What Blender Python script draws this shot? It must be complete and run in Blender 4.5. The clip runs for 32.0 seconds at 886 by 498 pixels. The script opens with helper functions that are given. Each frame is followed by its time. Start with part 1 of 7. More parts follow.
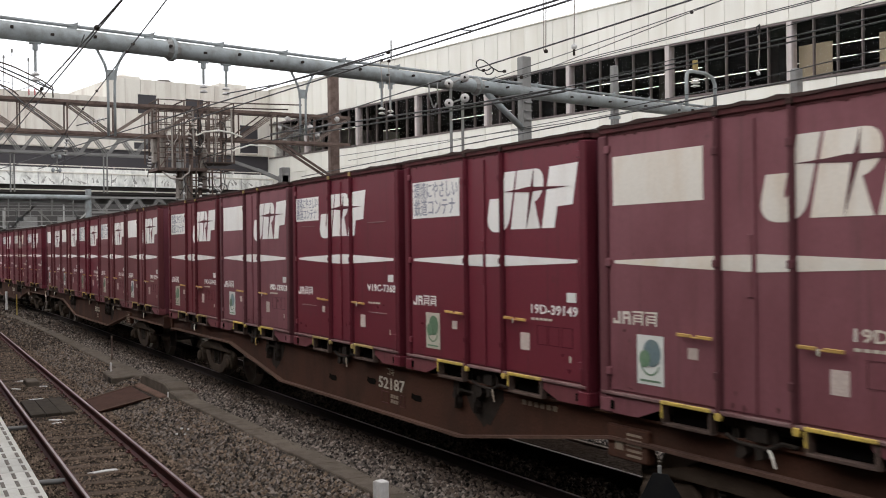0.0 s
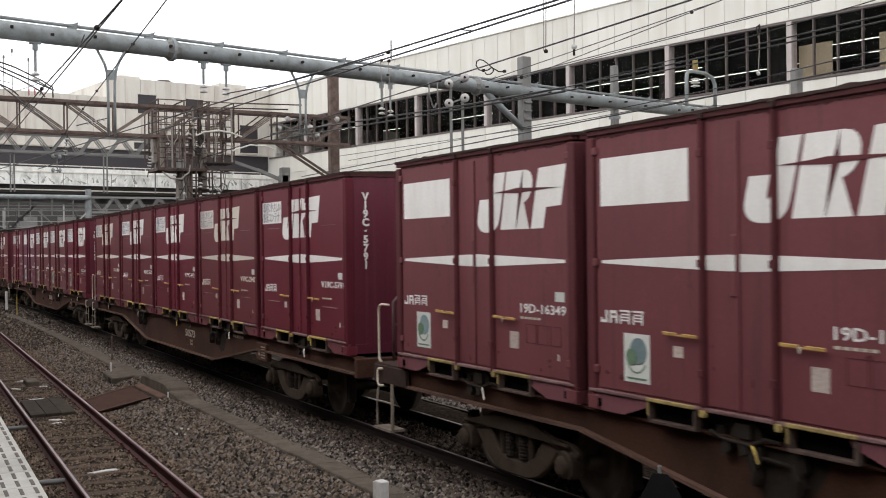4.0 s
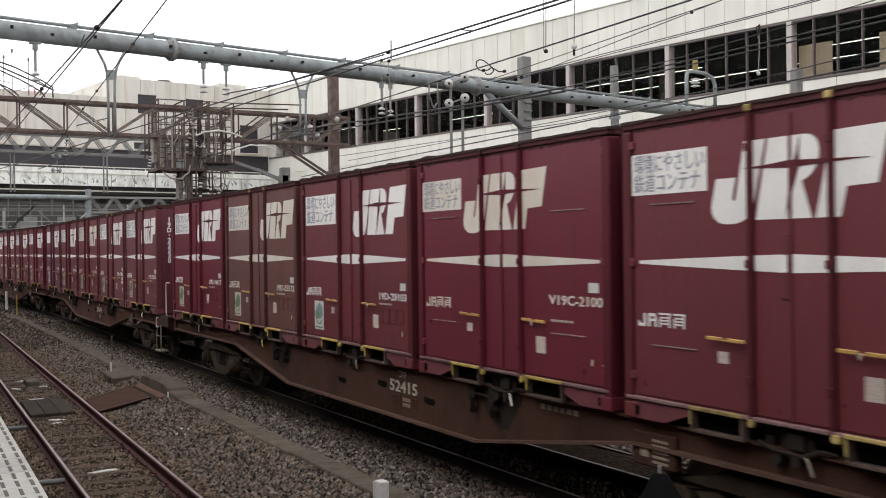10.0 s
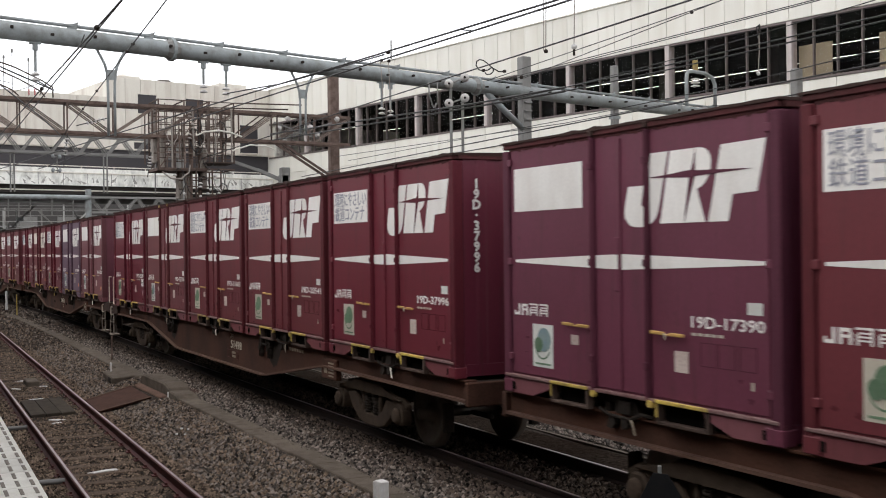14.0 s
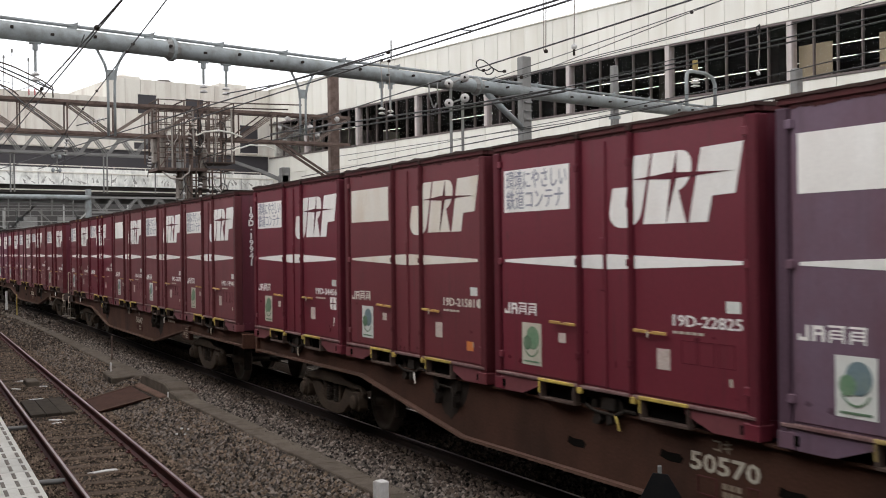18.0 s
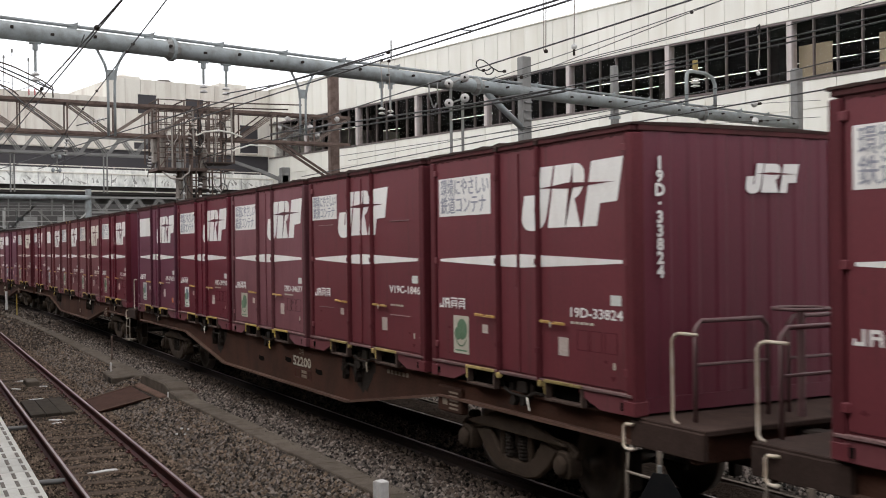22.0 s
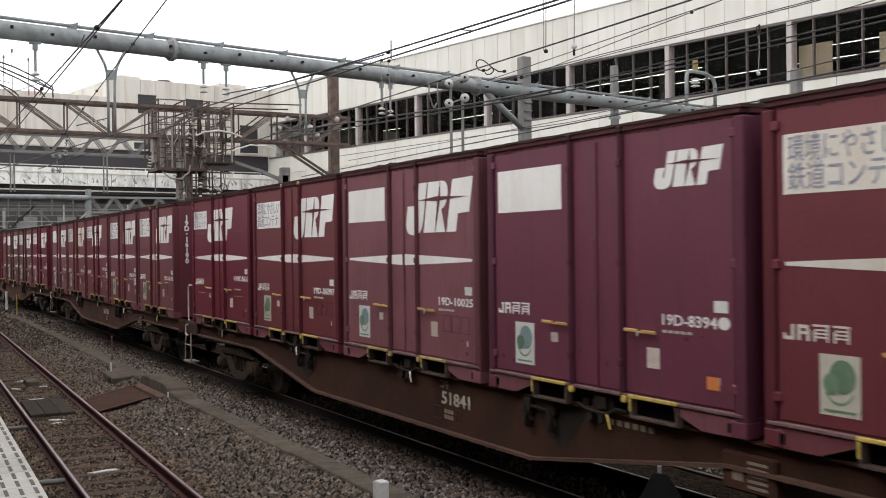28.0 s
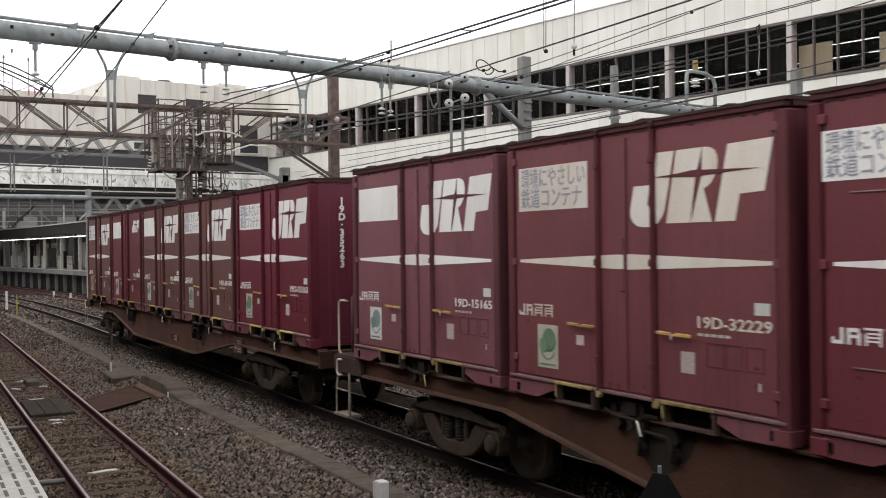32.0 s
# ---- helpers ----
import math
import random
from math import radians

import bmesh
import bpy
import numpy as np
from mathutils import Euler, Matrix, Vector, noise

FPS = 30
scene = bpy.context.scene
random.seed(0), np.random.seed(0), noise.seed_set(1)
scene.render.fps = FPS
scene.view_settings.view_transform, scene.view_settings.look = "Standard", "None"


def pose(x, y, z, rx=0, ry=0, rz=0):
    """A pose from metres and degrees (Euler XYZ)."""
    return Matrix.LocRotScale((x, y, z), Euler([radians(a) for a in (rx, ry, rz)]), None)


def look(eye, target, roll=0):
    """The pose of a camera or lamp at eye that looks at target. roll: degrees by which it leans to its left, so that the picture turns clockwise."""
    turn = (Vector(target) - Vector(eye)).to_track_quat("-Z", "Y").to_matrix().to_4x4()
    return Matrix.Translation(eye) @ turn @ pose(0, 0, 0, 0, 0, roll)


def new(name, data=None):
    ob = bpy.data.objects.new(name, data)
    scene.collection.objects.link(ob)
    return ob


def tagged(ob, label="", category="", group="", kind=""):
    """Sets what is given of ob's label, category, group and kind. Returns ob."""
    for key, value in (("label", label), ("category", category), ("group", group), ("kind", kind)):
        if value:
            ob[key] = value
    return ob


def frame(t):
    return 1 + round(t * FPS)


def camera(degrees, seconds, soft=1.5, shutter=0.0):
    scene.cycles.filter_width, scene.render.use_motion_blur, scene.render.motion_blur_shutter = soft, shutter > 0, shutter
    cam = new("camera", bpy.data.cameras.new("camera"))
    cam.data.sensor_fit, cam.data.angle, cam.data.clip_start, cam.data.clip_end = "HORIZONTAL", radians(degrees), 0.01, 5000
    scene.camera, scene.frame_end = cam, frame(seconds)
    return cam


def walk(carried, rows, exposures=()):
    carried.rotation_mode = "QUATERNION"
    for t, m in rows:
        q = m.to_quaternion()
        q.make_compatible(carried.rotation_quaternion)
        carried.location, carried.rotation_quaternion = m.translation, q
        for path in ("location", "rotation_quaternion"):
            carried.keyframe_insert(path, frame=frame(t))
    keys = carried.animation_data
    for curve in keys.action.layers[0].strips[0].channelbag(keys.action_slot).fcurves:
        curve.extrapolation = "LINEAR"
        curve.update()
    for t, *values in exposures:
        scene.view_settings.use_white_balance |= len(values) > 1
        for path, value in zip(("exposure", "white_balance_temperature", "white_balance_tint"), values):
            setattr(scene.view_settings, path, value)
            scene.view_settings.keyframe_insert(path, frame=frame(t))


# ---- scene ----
# ---- camera: stands still on the platform ----
cam = camera(44.87, 32.0, soft=1.0, shutter=0.16)
EYE = Vector((0.0, -6.903, 2.536))
AIM = EYE + Vector((-0.8789, 0.4770, -0.001385)) * 20
walk(cam, [(0.0, look(EYE, AIM, -0.665)), (32.0, look(EYE, AIM, -0.665))])

# ---- overcast daylight ----
world = bpy.data.worlds.new("overcast_sky")
scene.world = world
world.use_nodes = True
wn, wl = world.node_tree.nodes, world.node_tree.links
wn.clear()
sky = wn.new("ShaderNodeTexSky")
sky.sky_type = 'NISHITA'
sky.sun_disc = False
sky.sun_elevation = radians(48)
sky.sun_rotation = radians(200)
sky.air_density, sky.dust_density, sky.ozone_density = 1.0, 6.0, 1.0
hsv = wn.new("ShaderNodeHueSaturation")
hsv.inputs["Saturation"].default_value = 0.18
bg = wn.new("ShaderNodeBackground")
bg.inputs["Strength"].default_value = 0.15
wout = wn.new("ShaderNodeOutputWorld")
cloud = wn.new("ShaderNodeMix")
cloud.data_type = 'RGBA'
cloud.inputs["Factor"].default_value = 0.85
cloud.inputs["B"].default_value = (12.2, 12.4, 12.9, 1)   # even cloud cover
wl.new(sky.outputs[0], hsv.inputs["Color"])
wl.new(hsv.outputs[0], cloud.inputs["A"])
wl.new(cloud.outputs["Result"], bg.inputs[0])
wl.new(bg.outputs[0], wout.inputs[0])
sun_data = bpy.data.lights.new("sun", 'SUN')
sun_data.energy, sun_data.angle, sun_data.color = 0.5, radians(40), (1.0, 0.97, 0.93)
sun = new("sun", sun_data)
sun.matrix_world = look((0, 0, 40), (8, 24, 0))
scene.view_settings.exposure = 0.0


# ---- mesh helpers ----
class Mb:
    """Collects vertices and faces for one mesh."""

    def __init__(self):
        self.v, self.f = [], []

    def add(self, verts, faces):
        n = len(self.v)
        self.v += [tuple(p) for p in verts]
        self.f += [tuple(i + n for i in f) for f in faces]
        return self

    def box(self, x0, x1, y0, y1, z0, z1):
        return self.add([(x0, y0, z0), (x1, y0, z0), (x1, y1, z0), (x0, y1, z0), (x0, y0, z1), (x1, y0, z1), (x1, y1, z1), (x0, y1, z1)],
                        [(0, 3, 2, 1), (4, 5, 6, 7), (0, 1, 5, 4), (1, 2, 6, 5), (2, 3, 7, 6), (3, 0, 4, 7)])

    def tube(self, p, q, r, n=8, r2=None):
        p, q = Vector(p), Vector(q)
        a = (q - p).normalized()
        b = a.orthogonal().normalized()
        c = a.cross(b)
        r2 = r if r2 is None else r2
        ring = [(b * math.cos(2 * math.pi * i / n) + c * math.sin(2 * math.pi * i / n)) for i in range(n)]
        self.add([p + d * r for d in ring] + [q + d * r2 for d in ring],
                 [(i, (i + 1) % n, n + (i + 1) % n, n + i) for i in range(n)] + [tuple(range(n))[::-1], tuple(range(n, 2 * n))])
        return self

    def bar(self, p, q, w, h):
        """A square bar from p to q, w wide across and h high."""
        p, q = Vector(p), Vector(q)
        a = (q - p).normalized()
        u = Vector((0, 0, 1)) if abs(a.z) < 0.9 else Vector((1, 0, 0))
        s = a.cross(u).normalized() * (w / 2)
        t = s.cross(a).normalized() * (h / 2)
        self.add([p - s - t, p + s - t, p + s + t, p - s + t, q - s - t, q + s - t, q + s + t, q - s + t],
                 [(0, 3, 2, 1), (4, 5, 6, 7), (0, 1, 5, 4), (1, 2, 6, 5), (2, 3, 7, 6), (3, 0, 4, 7)])
        return self

    def pipe(self, pts, r, n=8):
        """A round bar bent along points, in one piece."""
        pts = [Vector(p) for p in pts]
        dirs = [(b - a).normalized() for a, b in zip(pts, pts[1:])]
        vs, b = [], None
        for i, p in enumerate(pts):
            a = (dirs[max(i - 1, 0)] + dirs[min(i, len(dirs) - 1)]).normalized()
            b = a.orthogonal() if b is None else b - a * b.dot(a)
            b.normalize()
            c = a.cross(b)
            k = r / max(0.5, a.dot(dirs[min(i, len(dirs) - 1)]))
            vs += [p + (b * math.cos(2 * math.pi * q / n) + c * math.sin(2 * math.pi * q / n)) * k for q in range(n)]
        m = len(pts) - 1
        fs = [(k * n + q, k * n + (q + 1) % n, (k + 1) * n + (q + 1) % n, (k + 1) * n + q) for k in range(m) for q in range(n)]
        return self.add(vs, fs + [tuple(range(n))[::-1], tuple(range(m * n, m * n + n))])

    def slab_y(self, outline, y0, y1):
        """An outline in x and z, filled between y0 and y1 (y0 < y1)."""
        n = len(outline)
        self.add([(x, y0, z) for x, z in outline] + [(x, y1, z) for x, z in outline],
                 [tuple(range(n)), tuple(range(2 * n - 1, n - 1, -1))] + [(i, n + i, n + (i + 1) % n, (i + 1) % n) for i in range(n)])
        return self

    def slab_x(self, outline, x0, x1):
        n = len(outline)
        self.add([(x0, y, z) for y, z in outline] + [(x1, y, z) for y, z in outline],
                 [tuple(range(n))[::-1], tuple(range(n, 2 * n))] + [(i, (i + 1) % n, n + (i + 1) % n, n + i) for i in range(n)])
        return self

    def slab_z(self, outline, z0, z1):
        n = len(outline)
        self.add([(x, y, z0) for x, y in outline] + [(x, y, z1) for x, y in outline],
                 [tuple(range(n))[::-1], tuple(range(n, 2 * n))] + [(i, (i + 1) % n, n + (i + 1) % n, n + i) for i in range(n)])
        return self

    def lathe(self, profile, axis_p, axis, n=16):
        """Rings (distance along the axis, radius) round an axis."""
        a = Vector(axis).normalized()
        b = a.orthogonal().normalized()
        c = a.cross(b)
        o = Vector(axis_p)
        vs = []
        for d, r in profile:
            vs += [o + a * d + (b * math.cos(2 * math.pi * i / n) + c * math.sin(2 * math.pi * i / n)) * max(r, 1e-4) for i in range(n)]
        fs = [(k * n + i, k * n + (i + 1) % n, (k + 1) * n + (i + 1) % n, (k + 1) * n + i) for k in range(len(profile) - 1) for i in range(n)]
        m = (len(profile) - 1) * n
        return self.add(vs, fs + [tuple(range(n))[::-1], tuple(range(m, m + n))])

    def mesh(self, name, material, bevel=0.0, smooth=False):
        me = bpy.data.meshes.new(name)
        me.from_pydata(self.v, [], self.f)
        bm = bmesh.new()
        bm.from_mesh(me)
        bmesh.ops.recalc_face_normals(bm, faces=bm.faces)
        if bevel > 0:
            edges = [e for e in bm.edges if len(e.link_faces) == 2 and e.calc_face_angle() > 0.6]
            bmesh.ops.bevel(bm, geom=edges, offset=bevel, segments=1, affect='EDGES', clamp_overlap=True)
        bm.to_mesh(me)
        bm.free()
        if smooth:
            me.polygons.foreach_set("use_smooth", [True] * len(me.polygons))
        me.materials.append(material)
        me.update()
        return me


def part(name, mb, material, parent, label="", bevel=0.0, smooth=False):
    """One mesh object under a thing or a part."""
    me = mb if isinstance(mb, bpy.types.Mesh) else mb.mesh(name, material, bevel, smooth)
    ob = new(name, me)
    ob.parent = parent
    if label:
        ob["label"] = label
    return ob


def thing(name, label, category, group="", kind="", m=None):
    """An empty that carries the parts of one thing."""
    ob = tagged(new(name), label, category, group, kind)
    ob.empty_display_size = 0.2
    if m is not None:
        ob.matrix_basis = m
    return ob


def solid(name, mb, material, label, category, group="", kind="", bevel=0.0, smooth=False):
    """A thing of one mesh."""
    return tagged(new(name, mb.mesh(name, material, bevel, smooth)), label, category, group, kind)


def structure(name, mb, material, label="", bevel=0.0, smooth=False):
    return tagged(new(name, mb.mesh(name, material, bevel, smooth)), label, "", "", "structure")


def lettering(text, height, material, vertical=False, thick=0.0):
    """A flat mesh of letters, in x and y, its origin at the lower left."""
    cu = bpy.data.curves.new("lettering", 'FONT')
    cu.body = "\n".join(text) if vertical else text
    cu.size = height * 1.38
    cu.extrude = 0.0012
    cu.offset = thick
    cu.resolution_u = 2
    if vertical:
        cu.align_x = 'CENTER'
        cu.space_line = 0.80
    ob = bpy.data.objects.new("lettering", cu)
    scene.collection.objects.link(ob)
    bpy.context.view_layer.update()
    me = bpy.data.meshes.new_from_object(ob.evaluated_get(bpy.context.evaluated_depsgraph_get()))
    bpy.data.objects.remove(ob)
    bpy.data.curves.remove(cu)
    me.name = "lettering"
    me.materials.clear()
    me.materials.append(material)
    return me


# ---- materials ----
def material(name, colour, rough=0.6, metal=0.0, stain=None, amount=0.5, scale=2.0, grain=0.15, grain_scale=60.0, bump=0.1, streak=(1, 1, 1), vary=0.0, spec=0.5):
    """A worn surface: a base colour, stains of a second colour at one scale, grain and bump at a finer one."""
    mat = bpy.data.materials.new(name)
    mat.use_nodes = True
    n, l = mat.node_tree.nodes, mat.node_tree.links
    b = n["Principled BSDF"]
    b.inputs["Roughness"].default_value = rough
    b.inputs["Metallic"].default_value = metal
    b.inputs["Specular IOR Level"].default_value = spec
    co = n.new("ShaderNodeTexCoord")
    mp = n.new("ShaderNodeMapping")
    mp.inputs["Scale"].default_value = streak
    l.new(co.outputs["Object"], mp.inputs["Vector"])
    big, fine = n.new("ShaderNodeTexNoise"), n.new("ShaderNodeTexNoise")
    big.inputs["Scale"].default_value, big.inputs["Detail"].default_value = scale, 6
    big.inputs["Roughness"].default_value = 0.62
    fine.inputs["Scale"].default_value, fine.inputs["Detail"].default_value = grain_scale, 3
    l.new(mp.outputs[0], big.inputs["Vector"])
    l.new(co.outputs["Object"], fine.inputs["Vector"])
    info = n.new("ShaderNodeObjectInfo")
    shift = n.new("ShaderNodeMath")
    shift.operation = 'MULTIPLY'
    shift.inputs[1].default_value = 37.0
    l.new(info.outputs["Random"], shift.inputs[0])
    move = n.new("ShaderNodeCombineXYZ")
    l.new(shift.outputs[0], move.inputs[0])
    l.new(shift.outputs[0], move.inputs[1])
    l.new(move.outputs[0], mp.inputs["Location"])
    ramp = n.new("ShaderNodeMapRange")
    ramp.inputs["From Min"].default_value, ramp.inputs["From Max"].default_value = 0.42, 0.72
    l.new(big.outputs[0], ramp.inputs["Value"])
    mul = n.new("ShaderNodeMath")
    mul.operation = 'MULTIPLY'
    mul.inputs[1].default_value = amount
    l.new(ramp.outputs[0], mul.inputs[0])
    mix = n.new("ShaderNodeMix")
    mix.data_type = 'RGBA'
    mix.inputs["A"].default_value = (*colour, 1)
    mix.inputs["B"].default_value = (*(stain or [c * 0.6 for c in colour]), 1)
    l.new(mul.outputs[0], mix.inputs["Factor"])
    val = n.new("ShaderNodeMapRange")
    val.inputs["To Min"].default_value, val.inputs["To Max"].default_value = 1 - grain, 1 + grain
    val.inputs["From Min"].default_value, val.inputs["From Max"].default_value = 0.25, 0.75
    l.new(fine.outputs[0], val.inputs["Value"])
    hs = n.new("ShaderNodeHueSaturation")
    l.new(mix.outputs["Result"], hs.inputs["Color"])
    if vary > 0:
        rv = n.new("ShaderNodeMapRange")
        rv.inputs["To Min"].default_value, rv.inputs["To Max"].default_value = 1 - vary, 1 + vary
        l.new(info.outputs["Random"], rv.inputs["Value"])
        mm = n.new("ShaderNodeMath")
        mm.operation = 'MULTIPLY'
        l.new(rv.outputs[0], mm.inputs[0])
        l.new(val.outputs[0], mm.inputs[1])
        l.new(mm.outputs[0], hs.inputs["Value"])
    else:
        l.new(val.outputs[0], hs.inputs["Value"])
    l.new(hs.outputs[0], b.inputs["Base Color"])
    if bump > 0:
        bp = n.new("ShaderNodeBump")
        bp.inputs["Strength"].default_value = bump
        bp.inputs["Distance"].default_value = 0.01
        l.new(fine.outputs[0], bp.inputs["Height"])
        l.new(bp.outputs[0], b.inputs["Normal"])
    return mat


def glow(name, colour, strength):
    mat = bpy.data.materials.new(name)
    mat.use_nodes = True
    b = mat.node_tree.nodes["Principled BSDF"]
    b.inputs["Base Color"].default_value = (*colour, 1)
    b.inputs["Emission Color"].default_value = (*colour, 1)
    b.inputs["Emission Strength"].default_value = strength
    return mat


def paint(name, colour, stain, rough=0.55, amount=0.6, scuff=0.5):
    """Container paint: blotches, rain streaks and a few rust spots over the base colour."""
    mat = material(name, colour, rough, 0, stain, amount, 1.3, 0.06, 25, 0.05, (1.0, 1.0, 0.7), 0.0, 0.35)
    n, l = mat.node_tree.nodes, mat.node_tree.links
    b = n["Principled BSDF"]
    hs = b.inputs["Base Color"].links[0].from_node
    co = next(q for q in n if q.type == 'TEX_COORD')
    mp = n.new("ShaderNodeMapping")
    mp.inputs["Scale"].default_value = (9.0, 9.0, 0.55)
    l.new(co.outputs["Object"], mp.inputs["Vector"])
    st = n.new("ShaderNodeTexNoise")
    st.inputs["Scale"].default_value, st.inputs["Detail"].default_value = 1.6, 4
    info = next(q for q in n if q.type == 'OBJECT_INFO')
    st.noise_dimensions = '4D'
    w = n.new("ShaderNodeMath")
    w.operation = 'MULTIPLY'
    w.inputs[1].default_value = 91.0
    l.new(info.outputs["Random"], w.inputs[0])
    l.new(w.outputs[0], st.inputs["W"])
    l.new(mp.outputs[0], st.inputs["Vector"])
    rg = n.new("ShaderNodeMapRange")
    rg.inputs["From Min"].default_value, rg.inputs["From Max"].default_value = 0.55, 0.78
    rg.inputs["To Max"].default_value = 0.38
    l.new(st.outputs[0], rg.inputs["Value"])
    mx = n.new("ShaderNodeMix")
    mx.data_type = 'RGBA'
    mx.inputs["B"].default_value = (0.040, 0.024, 0.020, 1)
    l.new(rg.outputs[0], mx.inputs["Factor"])
    l.new(hs.outputs[0], mx.inputs["A"])
    # scuffs and rubbed rust patches
    sc = n.new("ShaderNodeTexNoise")
    sc.noise_dimensions = '4D'
    sc.inputs["Scale"].default_value, sc.inputs["Detail"].default_value, sc.inputs["Roughness"].default_value = 3.4, 7, 0.68
    l.new(co.outputs["Object"], sc.inputs["Vector"])
    l.new(w.outputs[0], sc.inputs["W"])
    r2 = n.new("ShaderNodeMapRange")
    r2.inputs["From Min"].default_value, r2.inputs["From Max"].default_value = 0.63, 0.72
    r2.inputs["To Max"].default_value = scuff
    l.new(sc.outputs[0], r2.inputs["Value"])
    m3 = n.new("ShaderNodeMix")
    m3.data_type = 'RGBA'
    m3.inputs["B"].default_value = (0.050, 0.024, 0.022, 1)
    l.new(r2.outputs[0], m3.inputs["Factor"])
    l.new(mx.outputs["Result"], m3.inputs["A"])
    l.new(m3.outputs["Result"], b.inputs["Base Color"])
    return mat


def ballast_material(name, light, dark, scale, spec=0.2):
    """Broken stone: every cell its own tone, with deep relief between."""
    mat = bpy.data.materials.new(name)
    mat.use_nodes = True
    n, l = mat.node_tree.nodes, mat.node_tree.links
    b = n["Principled BSDF"]
    b.inputs["Roughness"].default_value = 0.95
    b.inputs["Specular IOR Level"].default_value = spec
    co = n.new("ShaderNodeTexCoord")
    vo, vd, big = n.new("ShaderNodeTexVoronoi"), n.new("ShaderNodeTexVoronoi"), n.new("ShaderNodeTexNoise")
    vo.inputs["Scale"].default_value = vd.inputs["Scale"].default_value = scale
    vd.feature = 'DISTANCE_TO_EDGE'
    big.inputs["Scale"].default_value, big.inputs["Detail"].default_value = 0.7, 5
    for q in (vo, vd, big):
        l.new(co.outputs["Object"], q.inputs["Vector"])
    sep = n.new("ShaderNodeSeparateColor")
    l.new(vo.outputs["Color"], sep.inputs[0])
    m1 = n.new("ShaderNodeMix")
    m1.data_type = 'RGBA'
    m1.inputs["A"].default_value, m1.inputs["B"].default_value = (*dark, 1), (*light, 1)
    l.new(sep.outputs[0], m1.inputs["Factor"])
    m2 = n.new("ShaderNodeMix")
    m2.data_type = 'RGBA'
    m2.inputs["B"].default_value = (dark[0] * 1.1, dark[1] * 0.85, dark[2] * 0.75, 1)
    rg = n.new("ShaderNodeMapRange")
    rg.inputs["From Min"].default_value, rg.inputs["From Max"].default_value, rg.inputs["To Max"].default_value = 0.45, 0.75, 0.7
    l.new(big.outputs[0], rg.inputs["Value"])
    l.new(rg.outputs[0], m2.inputs["Factor"])
    l.new(m1.outputs["Result"], m2.inputs["A"])
    l.new(m2.outputs["Result"], b.inputs["Base Color"])
    bp = n.new("ShaderNodeBump")
    bp.inputs["Strength"].default_value, bp.inputs["Distance"].default_value = 1.0, 0.035
    l.new(vd.outputs["Distance"], bp.inputs["Height"])
    l.new(bp.outputs[0], b.inputs["Normal"])
    return mat


MAROON = {
    "maroon": paint("maroon_paint", (0.138, 0.026, 0.033), (0.104, 0.022, 0.027)),
    "fresh": paint("fresh_maroon_paint", (0.140, 0.019, 0.031), (0.114, 0.018, 0.027), 0.45, 0.4),
    "faded": paint("faded_maroon_paint", (0.185, 0.064, 0.075), (0.130, 0.038, 0.045), 0.65, 0.9),
    "dull": paint("dull_maroon_paint", (0.158, 0.043, 0.049), (0.118, 0.031, 0.035), 0.62, 0.8),
    "purple": paint("purple_maroon_paint", (0.134, 0.031, 0.055), (0.106, 0.026, 0.042), 0.55, 0.7),
    "brown": paint("brown_maroon_paint", (0.132, 0.050, 0.044), (0.092, 0.038, 0.033), 0.65, 0.8),
    "lavender": paint("lavender_maroon_paint", (0.165, 0.062, 0.090), (0.125, 0.042, 0.062), 0.55, 0.8),
    "blue": paint("bluish_grey_maroon_paint", (0.140, 0.088, 0.122), (0.115, 0.047, 0.060), 0.6, 0.9),
}
TONES = {"maroon": (0.138, 0.026, 0.033), "fresh": (0.140, 0.019, 0.031), "faded": (0.150, 0.052, 0.060), "dull": (0.145, 0.038, 0.043), "purple": (0.135, 0.036, 0.060), "brown": (0.120, 0.040, 0.036), "lavender": (0.155, 0.055, 0.082), "blue": (0.125, 0.070, 0.098)}
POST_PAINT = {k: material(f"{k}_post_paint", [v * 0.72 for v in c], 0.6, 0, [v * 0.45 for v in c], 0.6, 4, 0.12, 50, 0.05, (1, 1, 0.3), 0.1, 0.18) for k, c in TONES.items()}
# fresher purple end paint, with the ends' shade mixed in as dark tone
SHADED_END_PAINT = {k: paint(f"{k}_end_paint", [0.5 * a + 0.5 * b for a, b in zip(c, (0.084, 0.011, 0.030))], [0.8 * (0.5 * a + 0.5 * b) for a, b in zip(c, (0.084, 0.011, 0.030))], 0.5, 0.4, 0.25) for k, c in TONES.items()}
RAIL_BROWN = material("maroon_brown_handrail_paint", (0.11, 0.055, 0.055), 0.6, 0, (0.16, 0.10, 0.09), 0.5, 6, 0.1, 60, 0.05)
GRIME = material("grimy_maroon_rail", (0.080, 0.024, 0.025), 0.8, 0, (0.045, 0.023, 0.020), 0.7, 6, 0.2, 60, 0.1, spec=0.15)
ROOF_DIRT = material("dirty_container_roof", (0.040, 0.023, 0.020), 0.9, 0, (0.058, 0.038, 0.031), 0.7, 5, 0.25, 60, 0.2, spec=0.12)
WHITE_MARK = material("white_marking_paint", (0.76, 0.73, 0.69), 0.6, 0, (0.58, 0.52, 0.47), 0.45, 4, 0.05, 40, 0.03, (1, 1, 0.3), 0.05)
CREAM_MARK = material("yellowed_marking_paint", (0.64, 0.59, 0.52), 0.6, 0, (0.55, 0.44, 0.33), 0.7, 3, 0.05, 40, 0.03, (1, 1, 0.3), 0.05)
